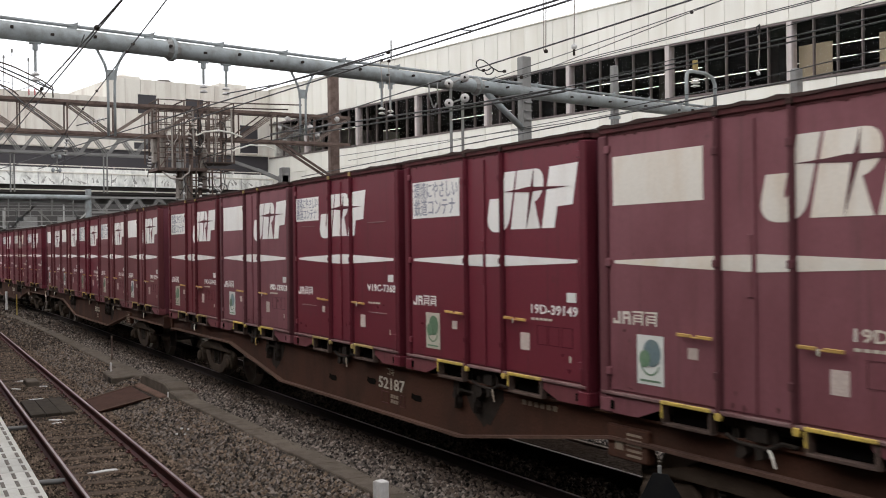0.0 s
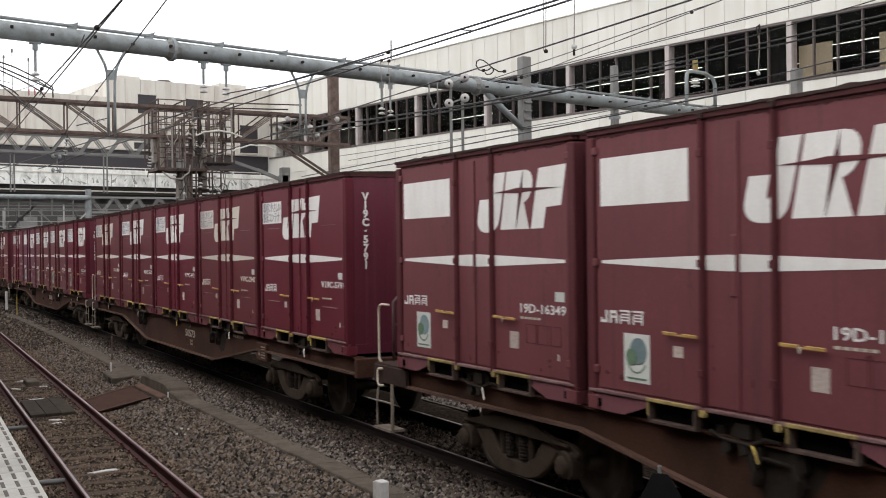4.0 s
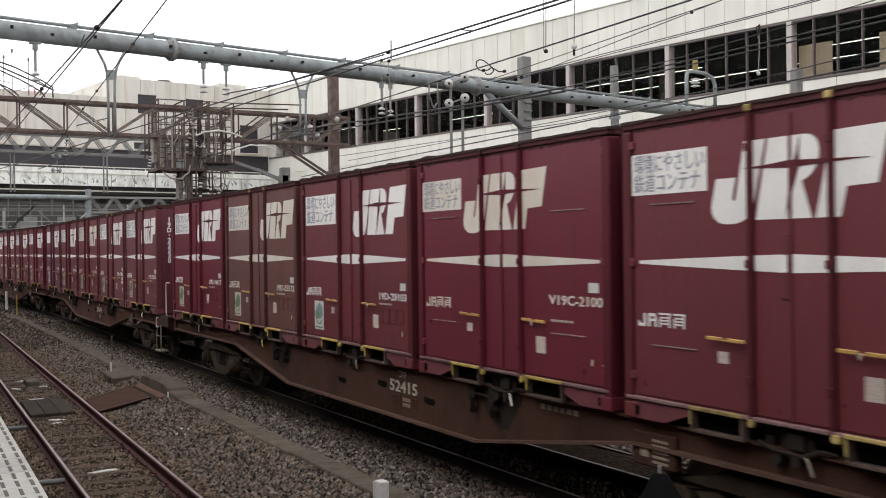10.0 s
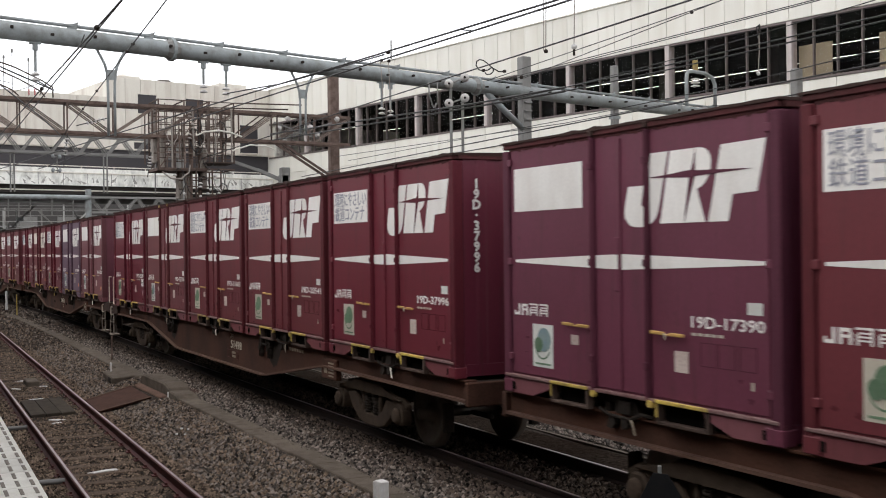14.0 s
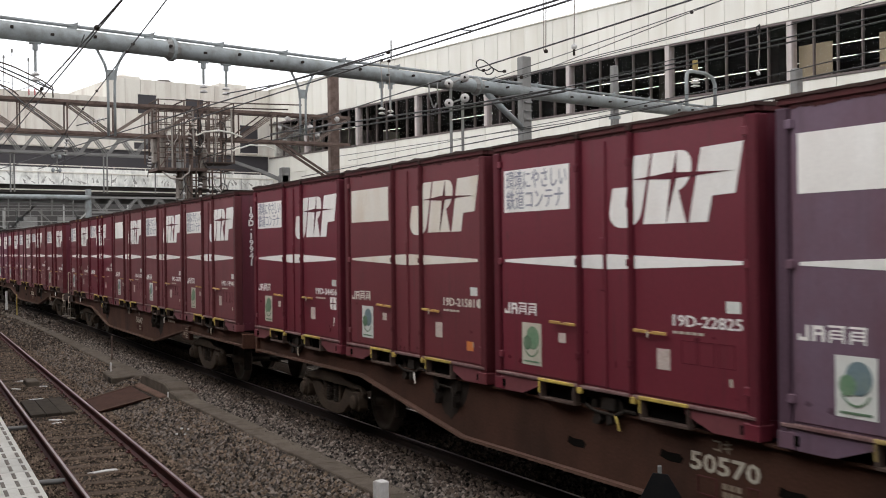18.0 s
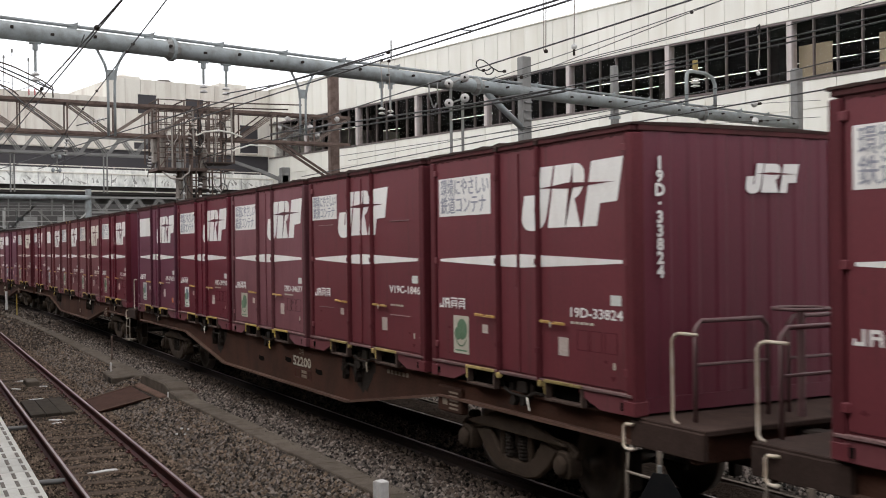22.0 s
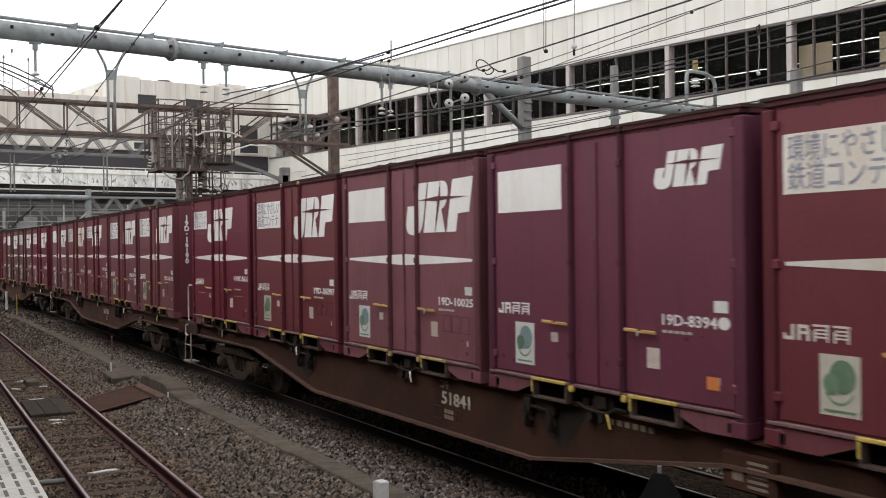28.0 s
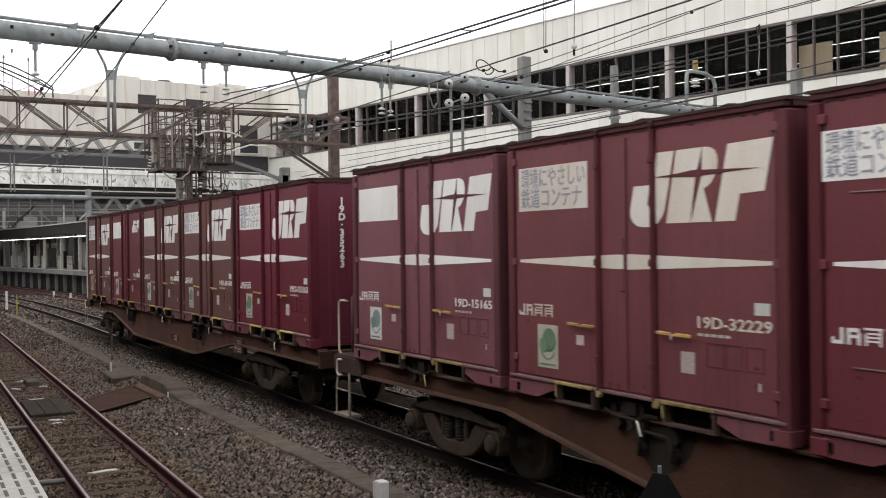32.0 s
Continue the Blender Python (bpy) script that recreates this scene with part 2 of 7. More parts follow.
DIM_MARK = material("dim_cream_lettering", (0.24, 0.19, 0.14), 0.7, 0, (0.13, 0.085, 0.06), 0.6, 7, 0.1, 40, 0.0)
NUMBER_MARK = material("cream_wagon_number_paint", (0.50, 0.45, 0.37), 0.7, 0, (0.26, 0.19, 0.13), 0.7, 9, 0.1, 40, 0.0)
BLUE_INK = material("grey_blue_lettering", (0.23, 0.23, 0.275), 0.6, 0, (0.40, 0.39, 0.39), 0.6, 6, 0.1, 40, 0.0)
ECO_GREEN = material("green_sticker_print", (0.11, 0.19, 0.11), 0.5, 0, (0.20, 0.25, 0.17), 0.6, 9, 0.1, 40, 0.0, vary=0.2)
ECO_BLUE = material("blue_sticker_print", (0.16, 0.22, 0.24), 0.5, 0, (0.22, 0.27, 0.23), 0.7, 9, 0.1, 40, 0.0, vary=0.2)
WHITE_STICKER = material("white_sticker", (0.62, 0.62, 0.58), 0.5, 0, (0.45, 0.43, 0.38), 0.4, 7, 0.05, 50, 0.0, vary=0.1)
STICKER = material("cream_sticker", (0.48, 0.44, 0.36), 0.5, 0, (0.36, 0.31, 0.24), 0.5, 7, 0.05, 50, 0.0, vary=0.1)
PINK_CARD = material("pinkish_paper_card", (0.52, 0.43, 0.38), 0.7, 0, (0.36, 0.26, 0.22), 0.6, 16, 0.1, 60, 0.0, (1, 1, 3), 0.15)
# pale tone paints the light caught on each vent's lower lip
VENT_EDGE = material("lit_pale_vent_edge", (0.30, 0.22, 0.21), 0.7, 0, (0.12, 0.05, 0.05), 0.9, 12, 0.1, 60, 0.0, vary=0.3)
ORANGE = material("orange_sticker", (0.62, 0.20, 0.05), 0.5, 0, (0.45, 0.15, 0.05), 0.4, 8, 0.05, 40, 0.0)
YELLOW_OLD = material("faded_yellow_paint", (0.37, 0.27, 0.10), 0.75, 0, (0.13, 0.085, 0.05), 0.8, 9, 0.15, 60, 0.1, vary=0.3, spec=0.2)
YELLOW = material("worn_yellow_paint", (0.50, 0.35, 0.065), 0.65, 0, (0.22, 0.14, 0.06), 0.75, 12, 0.15, 60, 0.1, vary=0.2)
BROWN_STEEL = material("brown_underframe_paint", (0.080, 0.036, 0.024), 0.85, 0, (0.034, 0.018, 0.013), 0.85, 1.4, 0.22, 40, 0.2, (1, 1, 0.6), 0.2, 0.15)
BROWN_OILED = material("dark_oiled_underframe_paint", (0.064, 0.027, 0.017), 0.85, 0, (0.030, 0.016, 0.011), 0.85, 1.8, 0.22, 40, 0.2, (1, 1, 0.6), 0.2, 0.15)
DECK_GREY = material("worn_grey_brown_deck", (0.048, 0.029, 0.023), 0.9, 0, (0.023, 0.014, 0.011), 0.8, 3, 0.2, 40, 0.2, (1, 1, 1), 0.1, 0.15)
# dusty brown, made paler for the light on the flange's top
DUSTY_LIT_FLANGE = material("dusty_lit_brown_flange", (0.110, 0.060, 0.044), 0.9, 0, (0.055, 0.030, 0.022), 0.8, 3, 0.2, 40, 0.2, (0.4, 1, 1), 0.1, 0.2)
DUSTY_LIP = material("dusty_maroon_lip", (0.190, 0.115, 0.110), 0.85, 0, (0.105, 0.040, 0.042), 0.85, 5, 0.2, 50, 0.15, (0.5, 1, 1), 0.15, 0.2)
DUSTY_POCKET = material("dusty_grey_brown_pocket_frame", (0.088, 0.060, 0.050), 0.9, 0, (0.040, 0.025, 0.021), 0.8, 7, 0.2, 50, 0.15, (1, 1, 1), 0.2, 0.1)
HANDLE_PAINT = material("worn_orange_yellow_handle_paint", (0.50, 0.30, 0.075), 0.6, 0, (0.24, 0.13, 0.06), 0.7, 14, 0.15, 60, 0.1, vary=0.2)
DARK_STEEL = material("greasy_dark_steel", (0.023, 0.018, 0.015), 0.85, 0, (0.038, 0.027, 0.021), 0.6, 6, 0.25, 60, 0.2, spec=0.12)
BOGIE_STEEL = material("dusty_brown_bogie_steel", (0.056, 0.039, 0.028), 0.9, 0, (0.024, 0.017, 0.013), 0.8, 4, 0.25, 60, 0.25, spec=0.12)
WHEEL_STEEL = material("worn_wheel_steel", (0.11, 0.088, 0.070), 0.5, 0.4, (0.045, 0.036, 0.030), 0.7, 5, 0.15, 60, 0.1)
BEIGE_RAIL = material("dull_beige_handrail_paint", (0.24, 0.195, 0.155), 0.65, 0, (0.09, 0.062, 0.048), 0.85, 6, 0.1, 60, 0.05)
HAND_PAINT = material("cream_handrail_paint", (0.62, 0.53, 0.43), 0.55, 0, (0.40, 0.27, 0.17), 0.7, 8, 0.1, 60, 0.05, vary=0.25)
# near black: painted shade inside holes, and the air hoses' own colour
SHADE_HOSE_BLACK = material("sooty_pocket_inside", (0.008, 0.007, 0.006), 0.95, 0, None, 0.3, 5, 0.1, 40, 0.0, spec=0.02)
BALLAST = ballast_material("grey_brown_ballast", (0.066, 0.051, 0.040), (0.016, 0.012, 0.009), 34, 0.1)
# oil stains, with the shade under the wagons darkened into the colours too
OILY_SHADED_BED = ballast_material("oil_dark_ballast", (0.046, 0.034, 0.027), (0.012, 0.009, 0.007), 28, 0.0)
OILY_SHADED_SLEEPER = material("oil_dark_sleeper", (0.034, 0.025, 0.020), 0.95, 0, (0.016, 0.012, 0.010), 0.8, 5, 0.25, 40, 0.3, spec=0.1)
STONE = material("crushed_stone", (0.138, 0.113, 0.097), 0.95, 0, (0.060, 0.047, 0.038), 0.9, 9, 0.2, 80, 0.3, spec=0.25)
STONE_BROWN = material("brown_dusty_stone", (0.128, 0.093, 0.068), 0.95, 0, (0.058, 0.041, 0.030), 0.9, 9, 0.2, 80, 0.3, spec=0.15)
STONE_DARK = material("dark_brown_stone", (0.060, 0.044, 0.035), 0.95, 0, (0.026, 0.019, 0.015), 0.9, 9, 0.2, 80, 0.3, spec=0.15)
for _s in (STONE, STONE_BROWN, STONE_DARK):
    _n, _l = _s.node_tree.nodes, _s.node_tree.links
    _g, _r, _h = _n.new("ShaderNodeNewGeometry"), _n.new("ShaderNodeMapRange"), _n.new("ShaderNodeHueSaturation")
    _r.inputs["To Min"].default_value, _r.inputs["To Max"].default_value = 0.05, 2.3
    _l.new(_g.outputs["Random Per Island"], _r.inputs["Value"])
    _l.new(_r.outputs[0], _h.inputs["Value"])
    _l.new(_n["Principled BSDF"].inputs["Base Color"].links[0].from_socket, _h.inputs["Color"])
    _l.new(_h.outputs[0], _n["Principled BSDF"].inputs["Base Color"])
# darker rust for the freight track: the train's shade is in the colour
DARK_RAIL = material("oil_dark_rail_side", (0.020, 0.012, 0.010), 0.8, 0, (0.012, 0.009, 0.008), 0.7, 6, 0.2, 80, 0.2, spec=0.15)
RUST_RAIL = material("rusty_rail_side", (0.074, 0.018, 0.016), 0.7, 0, (0.042, 0.014, 0.012), 0.7, 6, 0.2, 80, 0.2, spec=0.25)
RAIL_HEAD = material("polished_rail_head", (0.34, 0.27, 0.275), 0.36, 0.85, (0.18, 0.11, 0.11), 0.6, 3, 0.1, 60, 0.02)
SLEEPER = material("old_wooden_sleeper", (0.108, 0.075, 0.055), 0.95, 0, (0.048, 0.034, 0.025), 0.85, 5, 0.3, 40, 0.5, (1, 6, 1), 0.25, 0.15)
CONCRETE = material("weathered_concrete", (0.128, 0.103, 0.081), 0.95, 0, (0.060, 0.047, 0.037), 0.85, 3.5, 0.2, 60, 0.35, vary=0.12, spec=0.12)
PANEL_GREY = material("grey_brown_crossing_panel", (0.058, 0.047, 0.037), 0.95, 0, (0.034, 0.027, 0.022), 0.8, 5, 0.2, 60, 0.3, vary=0.1, spec=0.08)
TILE_WHITE = material("pale_platform_tile", (0.62, 0.595, 0.54), 0.8, 0, (0.44, 0.40, 0.35), 0.6, 4, 0.08, 60, 0.1, vary=0.08)
GROOVE = material("dark_tile_mark", (0.16, 0.135, 0.115), 0.9, 0, (0.26, 0.22, 0.18), 0.5, 8, 0.1, 60, 0.1)
PANEL_WALL = material("off_white_wall_panel", (0.72, 0.695, 0.63), 0.7, 0, (0.60, 0.56, 0.48), 0.7, 0.5, 0.03, 30, 0.02, (1.6, 1.6, 0.22), 0.045)
SOOTY_PANEL = material("sooty_off_white_panel", (0.66, 0.62, 0.55), 0.75, 0, (0.42, 0.34, 0.29), 0.75, 0.7, 0.05, 30, 0.02, (1.6, 1.6, 0.2), 0.05)
FRAME_BROWN = material("brown_window_frame", (0.125, 0.098, 0.092), 0.55, 0.2, (0.075, 0.058, 0.054), 0.5, 3, 0.08, 50, 0.02)
COLUMN_PINK = material("pale_column_cladding", (0.46, 0.405, 0.385), 0.6, 0, (0.36, 0.29, 0.275), 0.5, 2, 0.04, 40, 0.02)
# near black: the gloom of the room indoors is painted into its surfaces
DARK_ROOM = material("shade_dark_room_surface", (0.016, 0.014, 0.0135), 0.9, 0, (0.026, 0.021, 0.020), 0.6, 0.5, 0.1, 20, 0.0, spec=0.05)
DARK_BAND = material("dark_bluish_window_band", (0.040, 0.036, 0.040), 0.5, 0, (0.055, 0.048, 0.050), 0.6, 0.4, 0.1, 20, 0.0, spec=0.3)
# column tone darkened for the same indoor gloom
DIM_COLUMN = material("shade_dark_room_column", (0.055, 0.048, 0.044), 0.9, 0, (0.035, 0.03, 0.027), 0.6, 0.8, 0.1, 20, 0.0, spec=0.1)
TAN_BLIND = material("tan_window_blind", (0.30, 0.25, 0.17), 0.8, 0, (0.24, 0.20, 0.13), 0.5, 1, 0.05, 30, 0.0)
GALV = material("pale_blue_grey_steel", (0.250, 0.270, 0.272), 0.6, 0.2, (0.130, 0.125, 0.115), 0.8, 2.6, 0.14, 60, 0.08)
GALV_DARK = material("dull_grey_steel", (0.20, 0.195, 0.185), 0.6, 0.3, (0.13, 0.12, 0.11), 0.7, 2.5, 0.1, 60, 0.08)
RUST_TRUSS = material("rust_brown_truss_paint", (0.118, 0.084, 0.070), 0.85, 0, (0.048, 0.030, 0.025), 0.85, 3.5, 0.25, 60, 0.2, vary=0.35, spec=0.2)
# paler copy of the truss brown, painted as bars with lit faces
LIT_TRUSS = material("lit_brown_lattice_bar", (0.185, 0.145, 0.124), 0.9, 0, (0.070, 0.045, 0.037), 0.85, 4, 0.2, 60, 0.15, vary=0.3, spec=0.2)
WIRE = material("dark_overhead_wire", (0.035, 0.033, 0.033), 0.5, 0.6, (0.05, 0.045, 0.04), 0.5, 5, 0.1, 60, 0.0)
PORCELAIN = material("white_porcelain", (0.50, 0.48, 0.46), 0.3, 0, (0.25, 0.22, 0.20), 0.6, 8, 0.05, 50, 0.0)
CONC_FAR = material("grey_concrete_soffit", (0.17, 0.165, 0.158), 0.9, 0, (0.06, 0.056, 0.05), 0.7, 0.6, 0.1, 20, 0.05)
BAND_WHITE = material("white_band_with_soot_marks", (0.80, 0.79, 0.74), 0.7, 0, (0.26, 0.25, 0.23), 0.75, 1.5, 0.04, 30, 0.0, (1, 1.5, 0.8))
ROOF_GREY = material("pale_grey_roofing", (0.42, 0.42, 0.41), 0.8, 0, (0.30, 0.29, 0.28), 0.6, 0.6, 0.08, 20, 0.05)
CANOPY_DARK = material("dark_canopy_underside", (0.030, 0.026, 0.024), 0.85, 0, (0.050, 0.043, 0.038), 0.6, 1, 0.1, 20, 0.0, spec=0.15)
WHITE_POST = material("white_painted_concrete", (0.68, 0.66, 0.64), 0.7, 0, (0.45, 0.40, 0.36), 0.5, 9, 0.06, 60, 0.1)
BLACK_SIGN = material("black_sign_plate", (0.010, 0.010, 0.011), 0.7, 0, (0.02, 0.018, 0.016), 0.5, 8, 0.1, 60, 0.0, spec=0.1)
RUST_PLATE = material("rusted_steel_plate", (0.072, 0.038, 0.029), 0.95, 0, (0.048, 0.027, 0.021), 0.7, 3, 0.15, 60, 0.15, spec=0.08)
REDDISH_LEDGE = material("reddish_concrete", (0.135, 0.080, 0.060), 0.95, 0, (0.075, 0.050, 0.038), 0.8, 4, 0.2, 60, 0.3, spec=0.1)
TUBE_LIGHT = glow("lit_fluorescent_tube", (1.0, 0.97, 0.90), 4.0)
GLASS = bpy.data.materials.new("window_glass")
GLASS.use_nodes = True
_b = GLASS.node_tree.nodes["Principled BSDF"]
_b.inputs["Base Color"].default_value = (0.90, 0.88, 0.87, 1)
_b.inputs["Roughness"].default_value = 0.02
_b.inputs["Transmission Weight"].default_value = 1.0
_b.inputs["IOR"].default_value = 1.08
# ---- the train's way: two arcs, then straight on past the camera ----
K_NEAR, K_FAR, S_BEND = 0.000725, -0.00214, -35.0


def arc(s, k):
    return math.sin(k * s) / k, (1 - math.cos(k * s)) / k


def track_at(s, side=0.0):
    """Place and heading of the freight track's centre line, s metres along it."""
    if s >= 0:
        x, y, h = s, 0.0, 0.0
    elif s >= S_BEND:
        x, y = arc(s, K_NEAR)
        h = K_NEAR * s
    else:
        x0, y0 = arc(S_BEND, K_NEAR)
        h0 = K_NEAR * S_BEND
        dx, dy = arc(s - S_BEND, K_FAR)
        x = x0 + dx * math.cos(h0) - dy * math.sin(h0)
        y = y0 + dx * math.sin(h0) + dy * math.cos(h0)
        h = h0 + K_FAR * (s - S_BEND)
    return x - side * math.sin(h), y + side * math.cos(h), h


# how far the front coupling has come, by the second
RUN = [(0, -2.89), (1, 4.92), (2, 12.81), (3.3, 23.19), (5.5, 41.41), (6, 45.60), (7, 54.24), (8, 63.07), (9, 71.93), (10.3, 83.51), (12, 98.39),
       (13, 107.0), (14.5, 119.56), (16.5, 136.52), (17, 140.73), (18.2, 150.69), (19, 157.26), (19.6, 162.19), (23, 189.57), (24.5, 201.34),
       (28, 227.90), (30, 242.67), (32, 256.96)]


def run(t):
    """A smooth curve through RUN."""
    i = max(0, min(len(RUN) - 2, sum(1 for r in RUN if r[0] <= t) - 1))

    def slope(j):
        if j == 0 or j == len(RUN) - 1:
            a = min(j, len(RUN) - 2)
            return (RUN[a + 1][1] - RUN[a][1]) / (RUN[a + 1][0] - RUN[a][0])
        return (RUN[j + 1][1] - RUN[j - 1][1]) / (RUN[j + 1][0] - RUN[j - 1][0])
    (t0, d0), (t1, d1) = RUN[i], RUN[i + 1]
    u, w = (t - t0) / (t1 - t0), t1 - t0
    return (2 * u ** 3 - 3 * u ** 2 + 1) * d0 + (u ** 3 - 2 * u ** 2 + u) * w * slope(i) + (3 * u ** 2 - 2 * u ** 3) * d1 + (u ** 3 - u ** 2) * w * slope(i + 1)


# ---- containers: 3.715 x 2.45 x 2.5 m, origin at the middle of the base, +x to the train's front ----
CL, CW, CH = 3.715, 2.45, 2.5
HX, HY = CL / 2, CW / 2
MESHES = {}


def shared(key, make, mat, bevel=0.0, smooth=False):
    """One mesh for all parts of the same shape and paint."""
    k = (key, mat.name)
    if k not in MESHES:
        MESHES[k] = make().mesh(key, mat, bevel, smooth)
    return MESHES[k]


def face_poly(outline, lift, thick=0.003, shift=0.0, mirror=False):
    """A flat piece on the container's side; outline in metres from the left end and the base."""
    pts = [(x - HX + shift, z) for x, z in outline]
    mb = Mb().slab_y(pts, -HY - lift - thick, -HY - lift)
    if mirror:
        mb.slab_y([(-x, z) for x, z in pts], HY + lift, HY + lift + thick)
    return mb


WALL = -0.035   # side wall lies this far inside the outer edge


def side_walls():
    return Mb().box(-HX + 0.10, HX - 0.10, -HY - WALL, -HY - WALL + 0.04, 0.17, 2.42)


def far_wall():
    return Mb().box(-HX + 0.10, HX - 0.10, HY + WALL - 0.04, HY + WALL, 0.0, 2.40)


def end_wall(s):
    """Corrugated end: upright ribs between the corner posts."""
    out, n = [], 7
    y, w = -HY + 0.13, (CW - 0.26) / n
    xa, xb = HX - 0.012, HX - 0.023
    for i in range(n):
        out += [(xb, y), (xb, y + w * 0.50), (xa, y + w * 0.62), (xa, y + w * 0.88)]
        y += w
    out += [(xb, HY - 0.13)]
    prof = [(s * a, b) for a, b in out] + [(s * (HX - 0.10), HY - 0.13), (s * (HX - 0.10), -HY + 0.13)]
    return Mb().slab_z(prof, 0.06, 2.42).box(*sorted((s * (HX - 0.008), s * (HX - 0.09))), -HY + 0.13, HY - 0.13, 0.02, 0.15)


def corner_post(sx, sy):
    x0, x1 = sorted((sx * HX, sx * (HX - 0.11)))
    y0, y1 = sorted((sy * HY, sy * (HY - 0.13)))
    return Mb().box(x0, x1, y0, y1, 0.10, 2.40)


def corner_casting(sx, sy, z):
    x0, x1 = sorted((sx * (HX + 0.004), sx * (HX - 0.16)))
    y0, y1 = sorted((sy * (HY + 0.004), sy * (HY - 0.15)))
    return Mb().box(x0, x1, y0, y1, z, z + 0.13)


def top_rail():
    mb = Mb()
    for s in (-1, 1):
        y0, y1 = sorted((s * HY, s * (HY - 0.07)))
        mb.box(-HX + 0.02, HX - 0.02, y0, y1, 2.415, 2.468)
        x0, x1 = sorted((s * HX, s * (HX - 0.06)))
        mb.box(x0, x1, -HY + 0.07, HY - 0.07, 2.415, 2.468)
    return mb


def roof_plate(seed):
    """Roof sheet whose dirty rim waves and bulges a little."""
    rnd = random.Random(seed)
    n, prof = 34, [(-HY - 0.012, 2.462), (-HY - 0.010, 2.484), (-0.6, 2.500), (0.6, 2.500), (HY + 0.008, 2.484), (HY + 0.012, 2.462)]
    vs, fs = [], []
    for i in range(n):
        x = -HX - 0.006 + (CL + 0.012) * i / (n - 1)
        up, out, low = rnd.uniform(-0.003, 0.003) + (0.014 if rnd.random() < 0.07 else 0), rnd.uniform(-0.002, 0.003), rnd.uniform(-0.006, 0.003)
        for k, (y, z) in enumerate(prof):
            vs.append((x, y - (out if k < 2 else 0), z + (low if k == 0 else up if k == 1 else 0)))
    m = len(prof)
    for i in range(n - 1):
        fs += [(i * m + k, i * m + (k + 1) % m, (i + 1) * m + (k + 1) % m, (i + 1) * m + k) for k in range(m)]
    return Mb().add(vs, fs + [tuple(range(m))[::-1], tuple(range((n - 1) * m, n * m))])


def grime_edge(seed):
    """Caked dirt under the top rail, ragged below."""
    rnd = random.Random(seed)
    low, x = [], 0.12
    while x < 3.56:
        low.append((x, 2.398 - rnd.uniform(0.0, 0.013) - (0.014 if rnd.random() < 0.1 else 0)))
        x += rnd.uniform(0.015, 0.045)
    return face_poly(low + [(3.59, 2.40), (3.59, 2.418), (0.12, 2.418)], LIFT, 0.004)


def scuff_marks(seed):
    """Dark rubbed spots and dents low on the side."""
    rnd = random.Random(seed)
    mb = Mb()
    for i in range(8):
        cx = rnd.choice((0.30, 0.42, 1.40, 1.62, 1.78, 2.05, 2.30, 3.10, 3.25, 3.42)) + rnd.uniform(-0.05, 0.05)
        cz = 0.23 + 0.5 * rnd.random() ** 2
        rx, rz = rnd.uniform(0.015, 0.055), rnd.uniform(0.010, 0.035)
        if 1.5 < cx < 2.2:
            rx, rz = rx * 0.5, rz * 2.2
        m2 = face_poly([(cx + rx * math.cos(a * 0.7) * rnd.uniform(0.3, 1.1), cz + rz * math.sin(a * 0.7) * rnd.uniform(0.3, 1.1)) for a in range(9)], LIFT - 0.001, 0.0024)
        mb.add(m2.v, m2.f)
    return mb


def skirt(s, sy):
    """Lower side plate at one end, cut off aslant towards the middle."""
    o = [(0.0, 0.0), (0.50, 0.0), (0.80, 0.10), (0.84, 0.16), (0.0, 0.16)]
    pts = [(s * (x - HX), z) for x, z in o]
    y0, y1 = sorted((sy * (HY - 0.012), sy * (HY - 0.055)))
    return Mb().slab_y(pts, y0, y1)


def sill_lip(sy):
    y0, y1 = sorted((sy * (HY + 0.010), sy * (HY - 0.05)))
    return Mb().box(-HX + 0.03, HX - 0.03, y0, y1, 0.155, 0.185)


def base_floor():
    return Mb().box(-HX + 0.05, HX - 0.05, -HY + 0.12, HY - 0.12, 0.06, 0.18)


def pocket(xa, xb, sy):
    """Frame of one fork pocket, open through the middle."""
    mb = Mb()
    y0, y1 = sorted((sy * (HY + 0.012), sy * (HY - 0.06)))
    for p, q, z0, z1 in ((xa, xa + 0.03, 0.0, 0.15), (xb - 0.03, xb, 0.0, 0.15), (xa, xb, -0.015, 0.012)):
        mb.box(p - HX, q - HX, y0, y1, z0, z1)
    return mb


def pocket_bar(xa, xb, sy):
    """Painted lip over a fork pocket, turned down at one end, with a stop knob beside it."""
    y0, y1 = sorted((sy * (HY + 0.026), sy * (HY + 0.004)))
    mb = Mb().box(xa - HX, xb - HX, y0, y1, 0.158, 0.19)
    mb.slab_y([(xa - HX, 0.05), (xa - HX + 0.022, 0.04), (xa - HX + 0.022, 0.16), (xa - HX, 0.155)], y0, y1)
    k = xb + 0.06 if xa < 1.5 else xa - 0.10
    mb.slab_y([(k - HX, 0.11), (k - HX + 0.05, 0.11), (k - HX + 0.062, 0.14), (k - HX + 0.05, 0.17), (k - HX, 0.17), (k - HX - 0.012, 0.14)], y0, y1 + 0.02)
    return mb


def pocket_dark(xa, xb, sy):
    # a black sheet that paints the shade inside the pocket
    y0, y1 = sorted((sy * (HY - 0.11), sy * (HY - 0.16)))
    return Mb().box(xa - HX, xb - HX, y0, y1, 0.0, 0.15)


